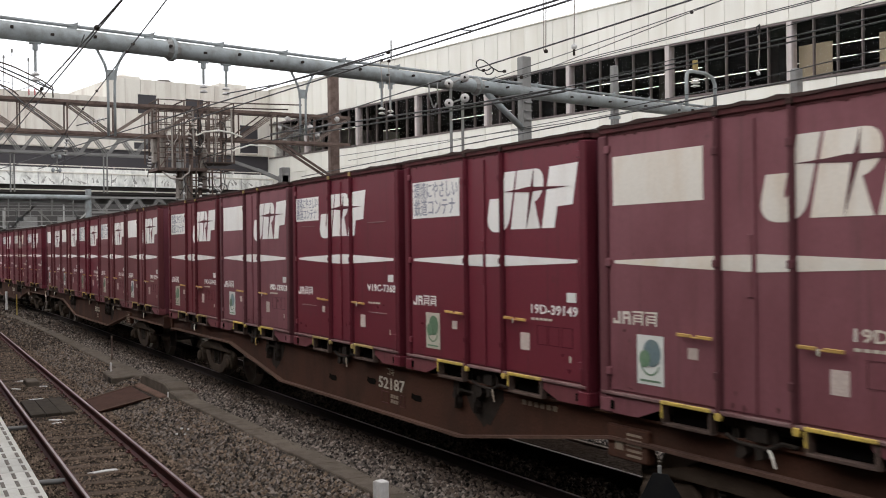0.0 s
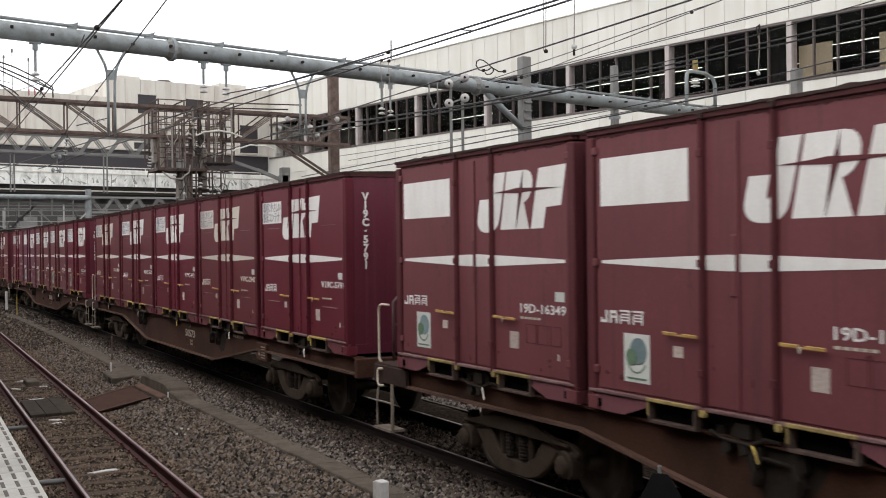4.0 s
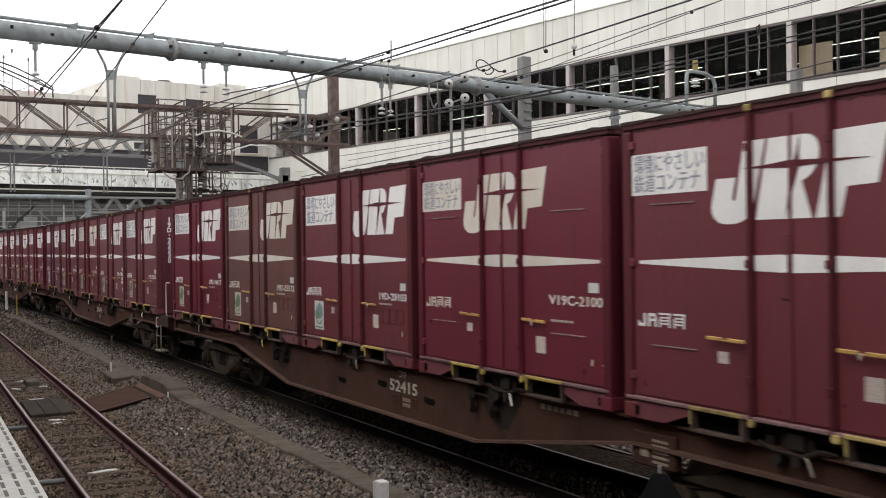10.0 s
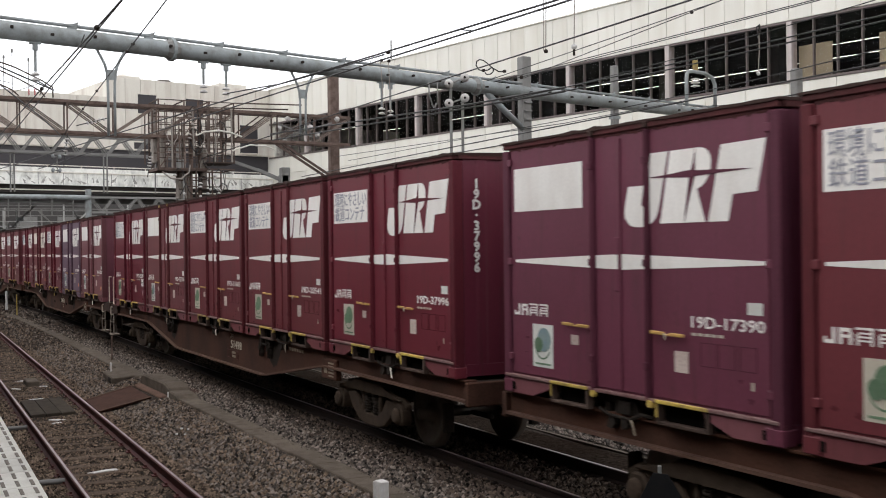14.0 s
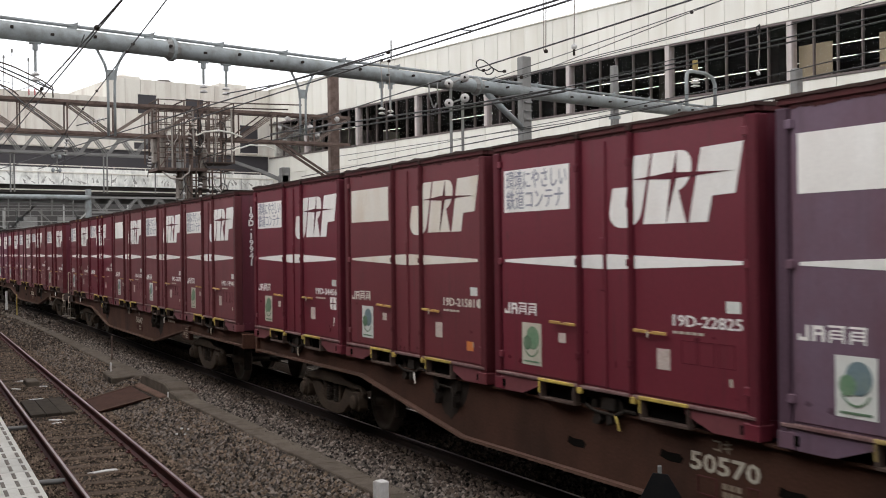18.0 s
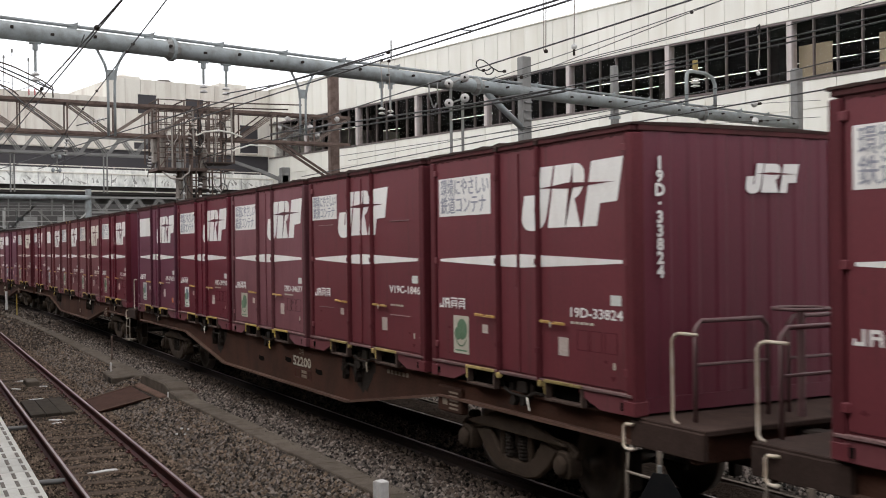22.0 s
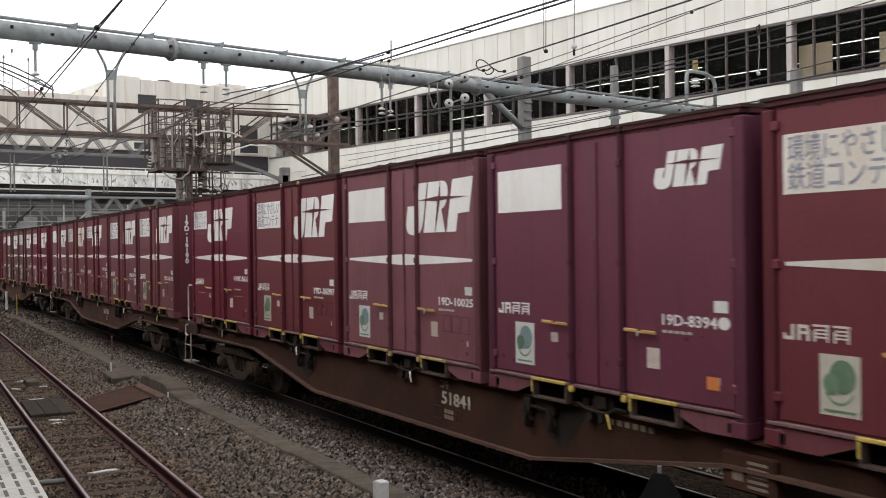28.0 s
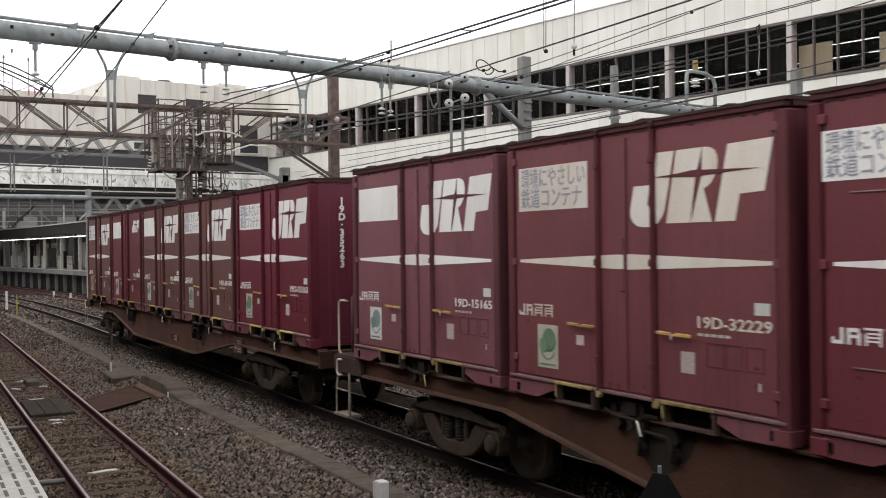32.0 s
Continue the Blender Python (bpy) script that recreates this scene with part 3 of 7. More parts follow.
def lock_post(x, sy):
    """Door post with its lock rod."""
    y0, y1 = sorted((sy * (HY - 0.04), sy * (HY + 0.012)))
    mb = Mb().box(x - HX - 0.020, x - HX + 0.020, y0, y1, 0.19, 2.40)
    mb.tube((x - HX, sy * (HY + 0.016), 0.16), (x - HX, sy * (HY + 0.016), 2.45), 0.012, 6)
    for z in (0.45, 1.30, 2.15):
        mb.box(x - HX - 0.024, x - HX + 0.024, min(sy * HY, sy * (HY + 0.034)), max(sy * HY, sy * (HY + 0.034)), z - 0.03, z + 0.03)
    return mb


def post_cap(x, sy):
    return Mb().box(x - HX - 0.032, x - HX + 0.032, min(sy * HY, sy * (HY + 0.026)), max(sy * HY, sy * (HY + 0.026)), 2.41, 2.464)


def door_seam(x):
    return Mb().box(x - HX - 0.012, x - HX + 0.012, -HY - WALL - 0.02, -HY - WALL + 0.02, 0.19, 2.38)


def door_leaf(xa, xb):
    """A sheet set 8 mm off the wall with a pressed rim."""
    return Mb().box(xa - HX, xb - HX, -HY - WALL - 0.012, -HY - WALL + 0.004, 0.20, 2.40)


def handle(xa, xb):
    """Two grips of a lock handle with a small latch between them."""
    y, xm = -HY - 0.005, (xa + xb) / 2
    mb = Mb()
    for p, q, u, v in ((xa, xm - 0.035, 0.737, 0.733), (xm + 0.03, xb, 0.731, 0.727)):
        mb.bar((p - HX, y - 0.02, u), (q - HX, y - 0.02, v), 0.022, 0.027)
    mb.bar((xm - 0.03 - HX, y - 0.012, 0.724), (xm + 0.025 - HX, y - 0.012, 0.722), 0.03, 0.012)
    return mb


def hinge(x, z):
    return Mb().box(x - HX - 0.035, x - HX + 0.035, -HY - 0.001, -HY + 0.03, z - 0.035, z + 0.035)


LIFT = WALL + 0.012   # the marks lie on the door sheets
LOGO = {
    "mark_hook": [(2.29, 2.20), (2.50, 2.20), (2.395, 1.79), (2.375, 1.72), (2.345, 1.67), (2.30, 1.63), (2.24, 1.605), (2.17, 1.595), (2.08, 1.597), (2.02, 1.61), (1.975, 1.64), (1.945, 1.68), (1.938, 1.73), (1.95, 1.79), (1.99, 1.94), (2.20, 1.94), (2.165, 1.81), (2.163, 1.78), (2.175, 1.765), (2.19, 1.768), (2.20, 1.785)],
    "mark_bowl": [(2.53, 2.20), (2.87, 2.20), (2.925, 2.19), (2.965, 2.165), (2.99, 2.13), (3.0, 2.08), (2.992, 2.02), (2.965, 1.965), (2.925, 1.92), (2.88, 1.892), (2.84, 1.88), (2.93, 1.62), (2.40, 1.62)],
    "mark_arm": [(3.11, 2.20), (3.57, 2.21), (3.48, 1.83), (3.23, 1.82), (3.18, 1.62), (2.965, 1.62)],
}
SLIT = [(2.832, 2.195), (2.822, 2.08), (2.828, 2.0), (2.79, 1.90), (2.745, 1.77), (2.695, 1.625), (2.722, 1.78), (2.745, 1.90), (2.758, 1.99), (2.80, 2.08)]
LENS = [(2.26, 2.0), (2.55, 2.015), (2.72, 2.03), (2.95, 2.02), (3.44, 2.0), (2.95, 1.985), (2.72, 1.975), (2.55, 1.985)]


def logo_poly(key, dx, size):
    o = LENS if key == "mark_bar" else SLIT if key == "mark_slit" else LOGO[key]
    if size != 1.0:
        o = [(3.49 + (x - 3.57) * size, 2.2 + (z - 2.2) * size) for x, z in o]
    return face_poly(o, LIFT + (0.0035 if key == "mark_bar" else 0.0065 if key == "mark_slit" else 0.0), 0.003, dx)


def stripe(a, b):
    def h(x):
        return 0.012 + 0.055 * (1 - abs(x - 1.89) / 1.70) ** 0.9
    xs = [a + (b - a) * i / 6 for i in range(7)]
    mb = face_poly([(x, 1.305 - h(x)) for x in xs] + [(x, 1.305 + h(x)) for x in xs[::-1]], LIFT)
    if a < 1.8 < b:   # the paint runs on over the bolt cover
        m2 = face_poly([(1.80, 1.245), (1.86, 1.243), (1.86, 1.367), (1.80, 1.365)], -0.004)
        mb.add(m2.v, m2.f)
    return mb


def rect(x0, x1, z0, z1, lift=LIFT):
    return face_poly([(x0, z0), (x1, z0), (x1, z1), (x0, z1)], lift)


def owner_mark():
    """The owner's mark as thin blocks of its size."""
    mb = Mb()
    bars = [(0.27, 0.295, 0.80, 0.885), (0.20, 0.295, 0.775, 0.80), (0.20, 0.22, 0.80, 0.82), (0.325, 0.35, 0.775, 0.885), (0.35, 0.42, 0.86, 0.885), (0.35, 0.42, 0.82, 0.84), (0.405, 0.43, 0.775, 0.86)]
    for x in (0.46, 0.63):
        bars += [(x, x + 0.14, 0.878, 0.893), (x + 0.02, x + 0.12, 0.85, 0.862), (x + 0.02, x + 0.12, 0.825, 0.837), (x + 0.02, x + 0.12, 0.80, 0.812), (x + 0.005, x + 0.022, 0.775, 0.85), (x + 0.115, x + 0.132, 0.775, 0.878)]
    for b in bars:
        m2 = rect(b[0] * 1.03 - 0.03, b[1] * 1.03 - 0.03, b[2], b[3])
        mb.add(m2.v, m2.f)
    return mb


def small_bars(x, z):
    mb = Mb()
    for i in range(5):
        m2 = rect(x + i * 0.075, x + i * 0.075 + 0.055, z, z + 0.022)
        mb.add(m2.v, m2.f)
    m2 = rect(3.40, 3.428, 0.37, 0.43)
    mb.add(m2.v, m2.f)
    return mb


def frame_lines():
    """Outlines of removed label holders."""
    mb = Mb()
    quads = []
    for a in (2.86, 3.06, 3.28):
        quads += [(a, a + 0.18, 0.50, 0.508), (a, a + 0.18, 0.68, 0.688), (a, a + 0.008, 0.50, 0.688), (a + 0.172, a + 0.18, 0.50, 0.688)]
    for q in quads:
        m2 = rect(*q)
        mb.add(m2.v, m2.f)
    return mb


def disc(cx, cz, r, lift):
    return face_poly([(cx + r * math.cos(a * math.pi / 9), cz + r * 1.02 * math.sin(a * math.pi / 9)) for a in range(18)], lift)


def vent_slot(x0, x1, z):
    # a pale line for the lit lower lip of the slot
    return face_poly([(x0, z - 0.004), (x1, z - 0.004), (x1, z + 0.004), (x0, z + 0.004)], LIFT, 0.010)


WORDS = {}


def fit_width(me, width):
    """Stretch flat lettering to a width, from x = 0."""
    xs = [v.co.x for v in me.vertices]
    k = width / (max(xs) - min(xs))
    for v in me.vertices:
        v.co.x = (v.co.x - min(xs)) * k


def number_bars(x, z):
    mb = Mb()
    for i in range(5):
        m2 = rect(x + i * 0.085, x + i * 0.085 + 0.06, z, z + 0.10)
        mb.add(m2.v, m2.f)
    return mb


WORN_BARS = ("19D-33942", "V19C-892", "19D-21965", "19D-15165", "19D-16018", "19D-32229", "V19C-7368")


def container(kind, colour, panel, number, mark="white", extra="", front_mark=False):
    """A freight container. kind: D or V; panel: words, blank or none."""
    body = MAROON[colour]
    tone = {"maroon": "maroon", "fresh": "fresh maroon", "faded": "faded maroon", "dull": "weathered maroon", "purple": "purplish maroon", "brown": "brownish maroon", "lavender": "lavender maroon", "blue": "bluish grey"}[colour]
    what = {"words": "white slogan panel", "blank": "blank white panel", "none": "small white mark"}[panel]
    c = thing("freight_container", f"{tone} freight container with {what} on a flat wagon", "container", "containers of the train")
    white = WHITE_MARK if mark == "white" else CREAM_MARK
    P = lambda name, key, make, mat=body, label="", bevel=0.0: part(name, shared(key, make, mat, bevel), mat, c, label)
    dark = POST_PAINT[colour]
    P("side_wall", "side_walls", side_walls)
    P("side_wall", "far_wall", far_wall)
    P("end_wall", "end_front", lambda: end_wall(1), SHADED_END_PAINT[colour])
    P("end_wall", "end_rear", lambda: end_wall(-1), SHADED_END_PAINT[colour])
    for sx in (-1, 1):
        for sy in (-1, 1):
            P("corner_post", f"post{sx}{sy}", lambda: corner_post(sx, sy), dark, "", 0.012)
            if sx > 0 or sy < 0:
                P("corner_casting", f"cast{sx}{sy}", lambda: corner_casting(sx, sy, 0.0), body, "", 0.01)
    P("top_rail", "top_rail", top_rail, GRIME, "grimy maroon-brown top rail", 0.006)
    seed = sum(map(ord, number)) % 6
    P("roof", f"roof_plate{seed}", lambda: roof_plate(seed), ROOF_DIRT, "dirty steel roof")
    P("grime_edge", f"grime_edge{seed}", lambda: grime_edge(seed), GRIME, "ragged caked dirt under the roof edge")
    P("scuffing", f"scuff_marks{seed}", lambda: scuff_marks(seed), dark, "dark scuffs and dents")["kind"] = "stuff"
    P("floor_frame", "base_floor", base_floor, DARK_STEEL)
    P("lower_lip", "lip", lambda: sill_lip(-1), DUSTY_LIP, "dust-greyed lower lip", 0.006)
    for s in (-1, 1):
        P("lower_skirt", f"skirt{s}", lambda: skirt(s, -1), MAROON["dull" if colour in ("fresh", "maroon") else "blue" if colour == "blue" else "faded"], "dust-faded lower skirt")
        # the slot is a black block, its inner shade put into the colour
        P("skirt_slot", f"skslot{s}", lambda: Mb().box(s * 1.69 - 0.018, s * 1.69 + 0.018, -HY - 0.003, -HY + 0.02, 0.035, 0.105), SHADE_HOSE_BLACK)
    for xa, xb in ((0.84, 1.42), (2.36, 2.97)):
        P("fork_pocket", f"pocket{xa}", lambda: pocket(xa, xb, -1), DUSTY_POCKET, "", 0.004)
        P("pocket_bar", f"pbar{xa}", lambda: pocket_bar(xa, xb, -1), YELLOW_OLD if number in WORN_BARS or (colour not in ("purple", "fresh", "lavender") and sum(map(ord, number)) % 3) else YELLOW, "", 0.006)
        P("pocket_inside", f"pdark{xa}", lambda: pocket_dark(xa, xb, -1), SHADE_HOSE_BLACK)
    P("door", "leaf_left", lambda: door_leaf(0.13, 1.475), body, "", 0.006)
    P("centre_panel", "leaf_mid", lambda: door_leaf(1.525, 2.225), body, "", 0.006)
    P("door", "leaf_right", lambda: door_leaf(2.275, 3.585), body, "", 0.006)
    for x in (1.50, 2.25):
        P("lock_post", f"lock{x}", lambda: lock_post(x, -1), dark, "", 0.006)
        P("post_cap", f"cap{x}", lambda: post_cap(x, -1), YELLOW_OLD if sum(map(ord, number)) % 4 == 0 else ROOF_DIRT, "", 0.008)
    P("door_seam", "seam", lambda: Mb().box(1.80 - HX, 1.86 - HX, -HY - WALL - 0.03, -HY - WALL, 1.05, 1.52), body, "", 0.01)
    P("lock_rod", "rod", lambda: Mb().tube((1.88 - HX, -HY - WALL - 0.02, 0.2), (1.88 - HX, -HY - WALL - 0.02, 2.36), 0.012, 6), body)
    P("door_handle", "hand1", lambda: handle(1.06, 1.46), HANDLE_PAINT, "worn yellow door handle", 0.004)
    P("door_handle", "hand2", lambda: handle(2.32, 2.72), HANDLE_PAINT, "worn yellow door handle", 0.004)
    P("seal_tag", "seal", lambda: Mb().slab_y([(2.50 - HX, 0.735), (2.52 - HX, 0.738), (2.525 - HX, 0.71), (2.515 - HX, 0.685), (2.505 - HX, 0.70)], -HY - 0.045, -HY - 0.038), STICKER, "small white seal tag")
    for x in (0.12, 3.60):
        for z in (2.28, 1.30, 0.36):
            P("hinge", f"hinge{x}{z}", lambda: hinge(x, z), body, "", 0.008)
    # markings
    if panel != "none":
        for a, b in ((0.20, 1.475), (1.525, 2.225), (2.275, 3.56)):
            P("white_stripe", f"stripe{a}", lambda: stripe(a, b), white)
    small = 0.50 if panel == "none" else 1.0
    dx = -0.86 if kind == "V" else 0.0
    for key in LOGO:
        P("painted_mark", f"{key}{dx}{small}", lambda: logo_poly(key, dx, small), white)
    P("mark_bar", f"bar{dx}{small}", lambda: logo_poly("mark_bar", dx, small), dark)
    P("mark_slit", f"slit{dx}{small}", lambda: logo_poly("mark_slit", dx, small), dark)
    if kind == "V":
        P("slogan_panel", "panelV", lambda: rect(0.11, 1.03, 1.86, 2.20), white)
        box_ = (0.11, 1.03, 1.86, 2.20)
        for x0, z in ((2.77, 1.78), (0.35, 1.78), (2.77, 0.625), (0.35, 0.625)):
            P("vent_slot", f"slot{x0}{z}", lambda: vent_slot(x0, x0 + 0.54, z), VENT_EDGE)
    else:
        box_ = (0.19, 1.33, 1.79, 2.21)
        P("slogan_panel", "panelD", lambda: rect(*box_), white)
        h = 1 if panel != "words" or number in ("19D-39995", "19D-19717", "19D-20103", "19D-25070") else 0
        P("eco_sticker", "eco", lambda: rect(0.50, 0.84, 0.29, 0.70), WHITE_STICKER if h else STICKER)
        P("sticker_print", f"ecodisc{h}", lambda: disc(0.695, 0.555, 0.112, LIFT + 0.004), ECO_BLUE if h else ECO_GREEN)
        P("sticker_print", "ecotree", lambda: disc(0.605, 0.505, 0.070, LIFT + 0.008), ECO_GREEN)
        P("sticker_print", "ecosmile", lambda: face_poly([(0.67 + 0.13 * math.sin(a / 5), 0.53 - 0.15 * math.cos(a / 5)) for a in range(-5, 6)] + [(0.67 + 0.142 * math.sin(a / 5), 0.53 - 0.165 * math.cos(a / 5)) for a in range(5, -6, -1)], LIFT + 0.004), ECO_GREEN)
        P("sticker_print", "ecoline", lambda: rect(0.54, 0.80, 0.315, 0.332, LIFT + 0.004), ECO_GREEN)
    if panel == "words":
        x0, x1, z0, z1 = box_
        for i, words in enumerate(("環境にやさしい", "鉄道コンテナ")):
            key = (words, kind)
            if key not in WORDS:
                WORDS[key] = lettering(words, (z1 - z0) * 0.36, BLUE_INK, thick=0.0012)
                fit_width(WORDS[key], (x1 - x0) * (0.93 if i == 0 else 0.88))
            ob = part("slogan", WORDS[key], BLUE_INK, c)
            ob.matrix_basis = Matrix.Translation((x0 + (x1 - x0) * 0.04 - HX, -HY - LIFT - 0.005, z0 + (z1 - z0) * (0.56 - 0.46 * i))) @ pose(0, 0, 0, 90, 0, 0)
    P("owner_mark", "owner", owner_mark, white)["kind"] = "stuff"
    zn = 0.90 if kind == "V" else 0.80
    P("number_plate_panel", f"plate{zn}", lambda: rect(3.37, 3.52, zn + 0.125, zn + 0.215), WHITE_STICKER)
    if number:
        me = lettering(number, 0.09, white, thick=0.002)
        fit_width(me, len(number) * (0.0945 if kind == "V" else 0.087))
        ob = part("painted_number", me, white, c)
        ob["kind"] = "stuff"
        ob.matrix_basis = Matrix.Translation(((2.73 if kind == "V" else 2.76) - HX, -HY - LIFT - 0.002, zn)) @ pose(0, 0, 0, 90, 0, 0)
        if number.endswith("-"):
            P("number_bars", f"nbars{zn}", lambda: number_bars(3.14, zn), white)["kind"] = "stuff"
    P("small_lettering", "bars", lambda: small_bars(2.76, 0.735 if kind == "D" else 0.42), STICKER)["kind"] = "stuff"
    P("white_card", "card1", lambda: rect(1.135, 1.25, 0.545, 0.635), PINK_CARD)
    P("white_card", f"card2{kind}", lambda: rect(2.56, 2.72, 0.43, 0.60) if kind == "D" else rect(2.50, 2.66, 0.42, 0.58), PINK_CARD)
    if kind == "D" and "w" not in extra and "o" not in extra:
        P("empty_card_frame", "frames", lambda: frame_lines(), dark)["kind"] = "stuff"
    if "o" in extra:
        P("orange_sticker", "osq", lambda: rect(3.28, 3.42, 0.33, 0.43), ORANGE, "faded orange sticker")
    if "w" in extra:
        for x, z, d, e in ((3.30, 0.58, 0.21, 0.17), (3.42, 0.42, 0.035, 0.07)):
            P("white_card", f"wcard{x}{zn}", lambda: rect(x, x + d, zn - 0.03 - e if d > 0.1 else z, zn - 0.03 if d > 0.1 else z + e), WHITE_MARK)
        P("card_print", f"wprint{zn}", lambda: Mb().add(*(lambda a: (a.v, a.f))(rect(3.395, 3.412, zn - 0.19, zn - 0.04, LIFT + 0.004))).add(*(lambda a: (a.v, a.f))(rect(3.315, 3.495, zn - 0.122, zn - 0.108, LIFT + 0.004))), dark)
    if "x" in extra:
        P("chalk_cross", "cross", lambda: Mb().bar((1.95 - HX, -HY - 0.001, 0.62), (2.45 - HX, -HY - 0.001, 1.0), 0.004, 0.03).bar((1.95 - HX, -HY - 0.001, 1.0), (2.45 - HX, -HY - 0.001, 0.62), 0.004, 0.022), DIM_MARK)
    # end markings on the front
    if front_mark:
        me = lettering(front_mark.replace("●", "•"), 0.105, WHITE_MARK, vertical=True, thick=0.006)
        ob = part("end_number", me, WHITE_MARK, c, "white upright number")
        ob["kind"] = "stuff"
        ob.matrix_basis = Matrix.Translation((HX + 0.004, -HY + (0.50 if front_mark[4:9] in ("18229", "14222", "32869", "35263") else 0.29), 2.10)) @ Matrix.Rotation(radians(90), 4, 'Z') @ pose(0, 0, 0, 90, 0, 0)
        key = ("endlogo", WHITE_MARK.name)
        if key not in MESHES:
            mb = Mb()
            for o in LOGO.values():
                mb.slab_x([(0.36 + (x - 2.75) * 0.40, 2.17 + (z - 2.2) * 0.45) for x, z in o], HX + 0.0005, HX + 0.003)
            MESHES[key] = mb.mesh("endlogo", WHITE_MARK)
        part("painted_mark", MESHES[key], WHITE_MARK, c)
        P("mark_bar", "endbar", lambda: Mb().slab_x([(0.36 + (x - 2.75) * 0.40, 2.17 + (z - 2.2) * 0.45) for x, z in LENS], HX + 0.0035, HX + 0.005), dark)
        P("end_ring", "ring", lambda: Mb().lathe([(0, 0.05), (0.006, 0.05)], (HX - 0.055, -HY + 0.28, 0.33), (1, 0, 0), 12), WHITE_MARK)
    return c


# ---- flat wagons ----
WLEN, PITCH, PLAIN, DECK = 20.85, 3.90, 0.51, 1.03
BOGIE_X, AXLE_X, WHEEL_R = 7.1, 0.95, 0.43
FLOOR = 1.09


def side_sill(sy):
    """Fish-bellied side beam with its lower flange."""
    h = WLEN / 2 - 0.42
    o = [(-h, 0.84), (-5.75, 0.84), (-2.97, 0.43), (2.97, 0.43), (5.75, 0.84), (h, 0.84), (h, 1.06), (-h, 1.06)]
    y0, y1 = sorted((sy * 1.10, sy * 1.07))
    return Mb().slab_y(o, y0, y1)


def lower_flange(sy):
    h = WLEN / 2 - 0.42
    mb = Mb()
    f = [(-h, 0.84), (-5.75, 0.84), (-2.97, 0.43), (2.97, 0.43), (5.75, 0.84), (h, 0.84)]
    for a, b in zip(f, f[1:]):
        p = Vector((a[0], sy * 1.09, a[1] + 0.012))
        q = Vector((b[0], sy * 1.09, b[1] + 0.012))
        mb.bar(p, q, 0.15, 0.03)
    return mb


def upper_flange(sy):
    h = WLEN / 2 - 0.42
    y0, y1 = sorted((sy * 1.15, sy * 1.0))
    return Mb().box(-h, h, y0, y1, 1.058, 1.078)


def wheelset_mesh():
    mb = Mb().tube((0, -0.75, 0), (0, 0.75, 0), 0.075, 10)
    for s in (-1, 1):
        prof = [(0.0, 0.10), (0.0, 0.44), (0.03, 0.445), (0.035, WHEEL_R), (0.125, WHEEL_R - 0.01), (0.125, 0.36), (0.09, 0.34), (0.075, 0.16), (0.10, 0.12), (0.12, 0.12)]
        mb.lathe(prof, (0, s * 0.497, 0), (0, s, 0), 28)
    return mb


def bogie_side(sy):
    """Cast side frame: arched over the axle boxes, dipped in the middle, with a spring window."""
    y0, y1 = sorted((sy * 0.93, sy * 1.0))
    mb = Mb()
    mb.slab_y([(-1.14, 0.57), (-1.0, 0.64), (-0.66, 0.66), (-0.42, 0.78), (0.42, 0.78), (0.66, 0.66), (1.0, 0.64), (1.14, 0.57), (1.12, 0.51), (0.74, 0.55), (0.40, 0.62), (-0.40, 0.62), (-0.74, 0.55), (-1.12, 0.51)], y0, y1)
    mb.slab_y([(-0.80, 0.54), (-0.50, 0.59), (-0.34, 0.40), (-0.20, 0.33), (0.20, 0.33), (0.34, 0.40), (0.50, 0.59), (0.80, 0.54), (0.62, 0.34), (0.42, 0.21), (0.22, 0.165), (-0.22, 0.165), (-0.42, 0.21), (-0.62, 0.34)], y0, y1 + 0.02 if sy > 0 else y1)
    for x in (-0.30, 0.24):
        mb.box(x, x + 0.06, y0, y1, 0.30, 0.66)
    y0, y1 = sorted((sy * 1.0, sy * 1.05))
    mb.slab_y([(-1.0, 0.60), (-0.64, 0.62), (-0.40, 0.735), (0.40, 0.735), (0.64, 0.62), (1.0, 0.60), (1.0, 0.635), (0.66, 0.655), (0.42, 0.775), (-0.42, 0.775), (-0.66, 0.655), (-1.0, 0.635)], y0, y1)
    return mb


def axle_box(x, sy):
    y0, y1 = sorted((sy * 0.90, sy * 1.05))
    mb = Mb().slab_y([(x - 0.13, 0.36), (x - 0.09, 0.31), (x + 0.09, 0.31), (x + 0.13, 0.36), (x + 0.13, 0.50), (x + 0.07, 0.57), (x - 0.07, 0.57), (x - 0.13, 0.50)], y0, y1)
    mb.lathe([(0, 0.105), (0.04, 0.10), (0.055, 0.07), (0.06, 0.03)], (x, sy * 1.05, 0.43), (0, sy, 0), 14)
    return mb


def bogie_spring(x, sy):
    prof = []
    for i in range(7):
        prof += [(i * 0.036, 0.045), (i * 0.036 + 0.010, 0.058), (i * 0.036 + 0.024, 0.058), (i * 0.036 + 0.034, 0.045)]
    return Mb().lathe(prof, (x, sy * 0.965, 0.34), (0, 0, 1), 8)


def brake_gear():
    mb = Mb()
    for y in (-0.62, 0.62):
        for x in (-1.50, 1.50):
            mb.box(x - 0.05, x + 0.05, y - 0.06, y + 0.06, 0.26, 0.62)
    mb.bar((-1.5, 0, 0.40), (1.5, 0, 0.40), 0.06, 0.06)
    mb.box(-0.14, 0.14, -0.95, 0.95, 0.45, 0.72)
    return mb


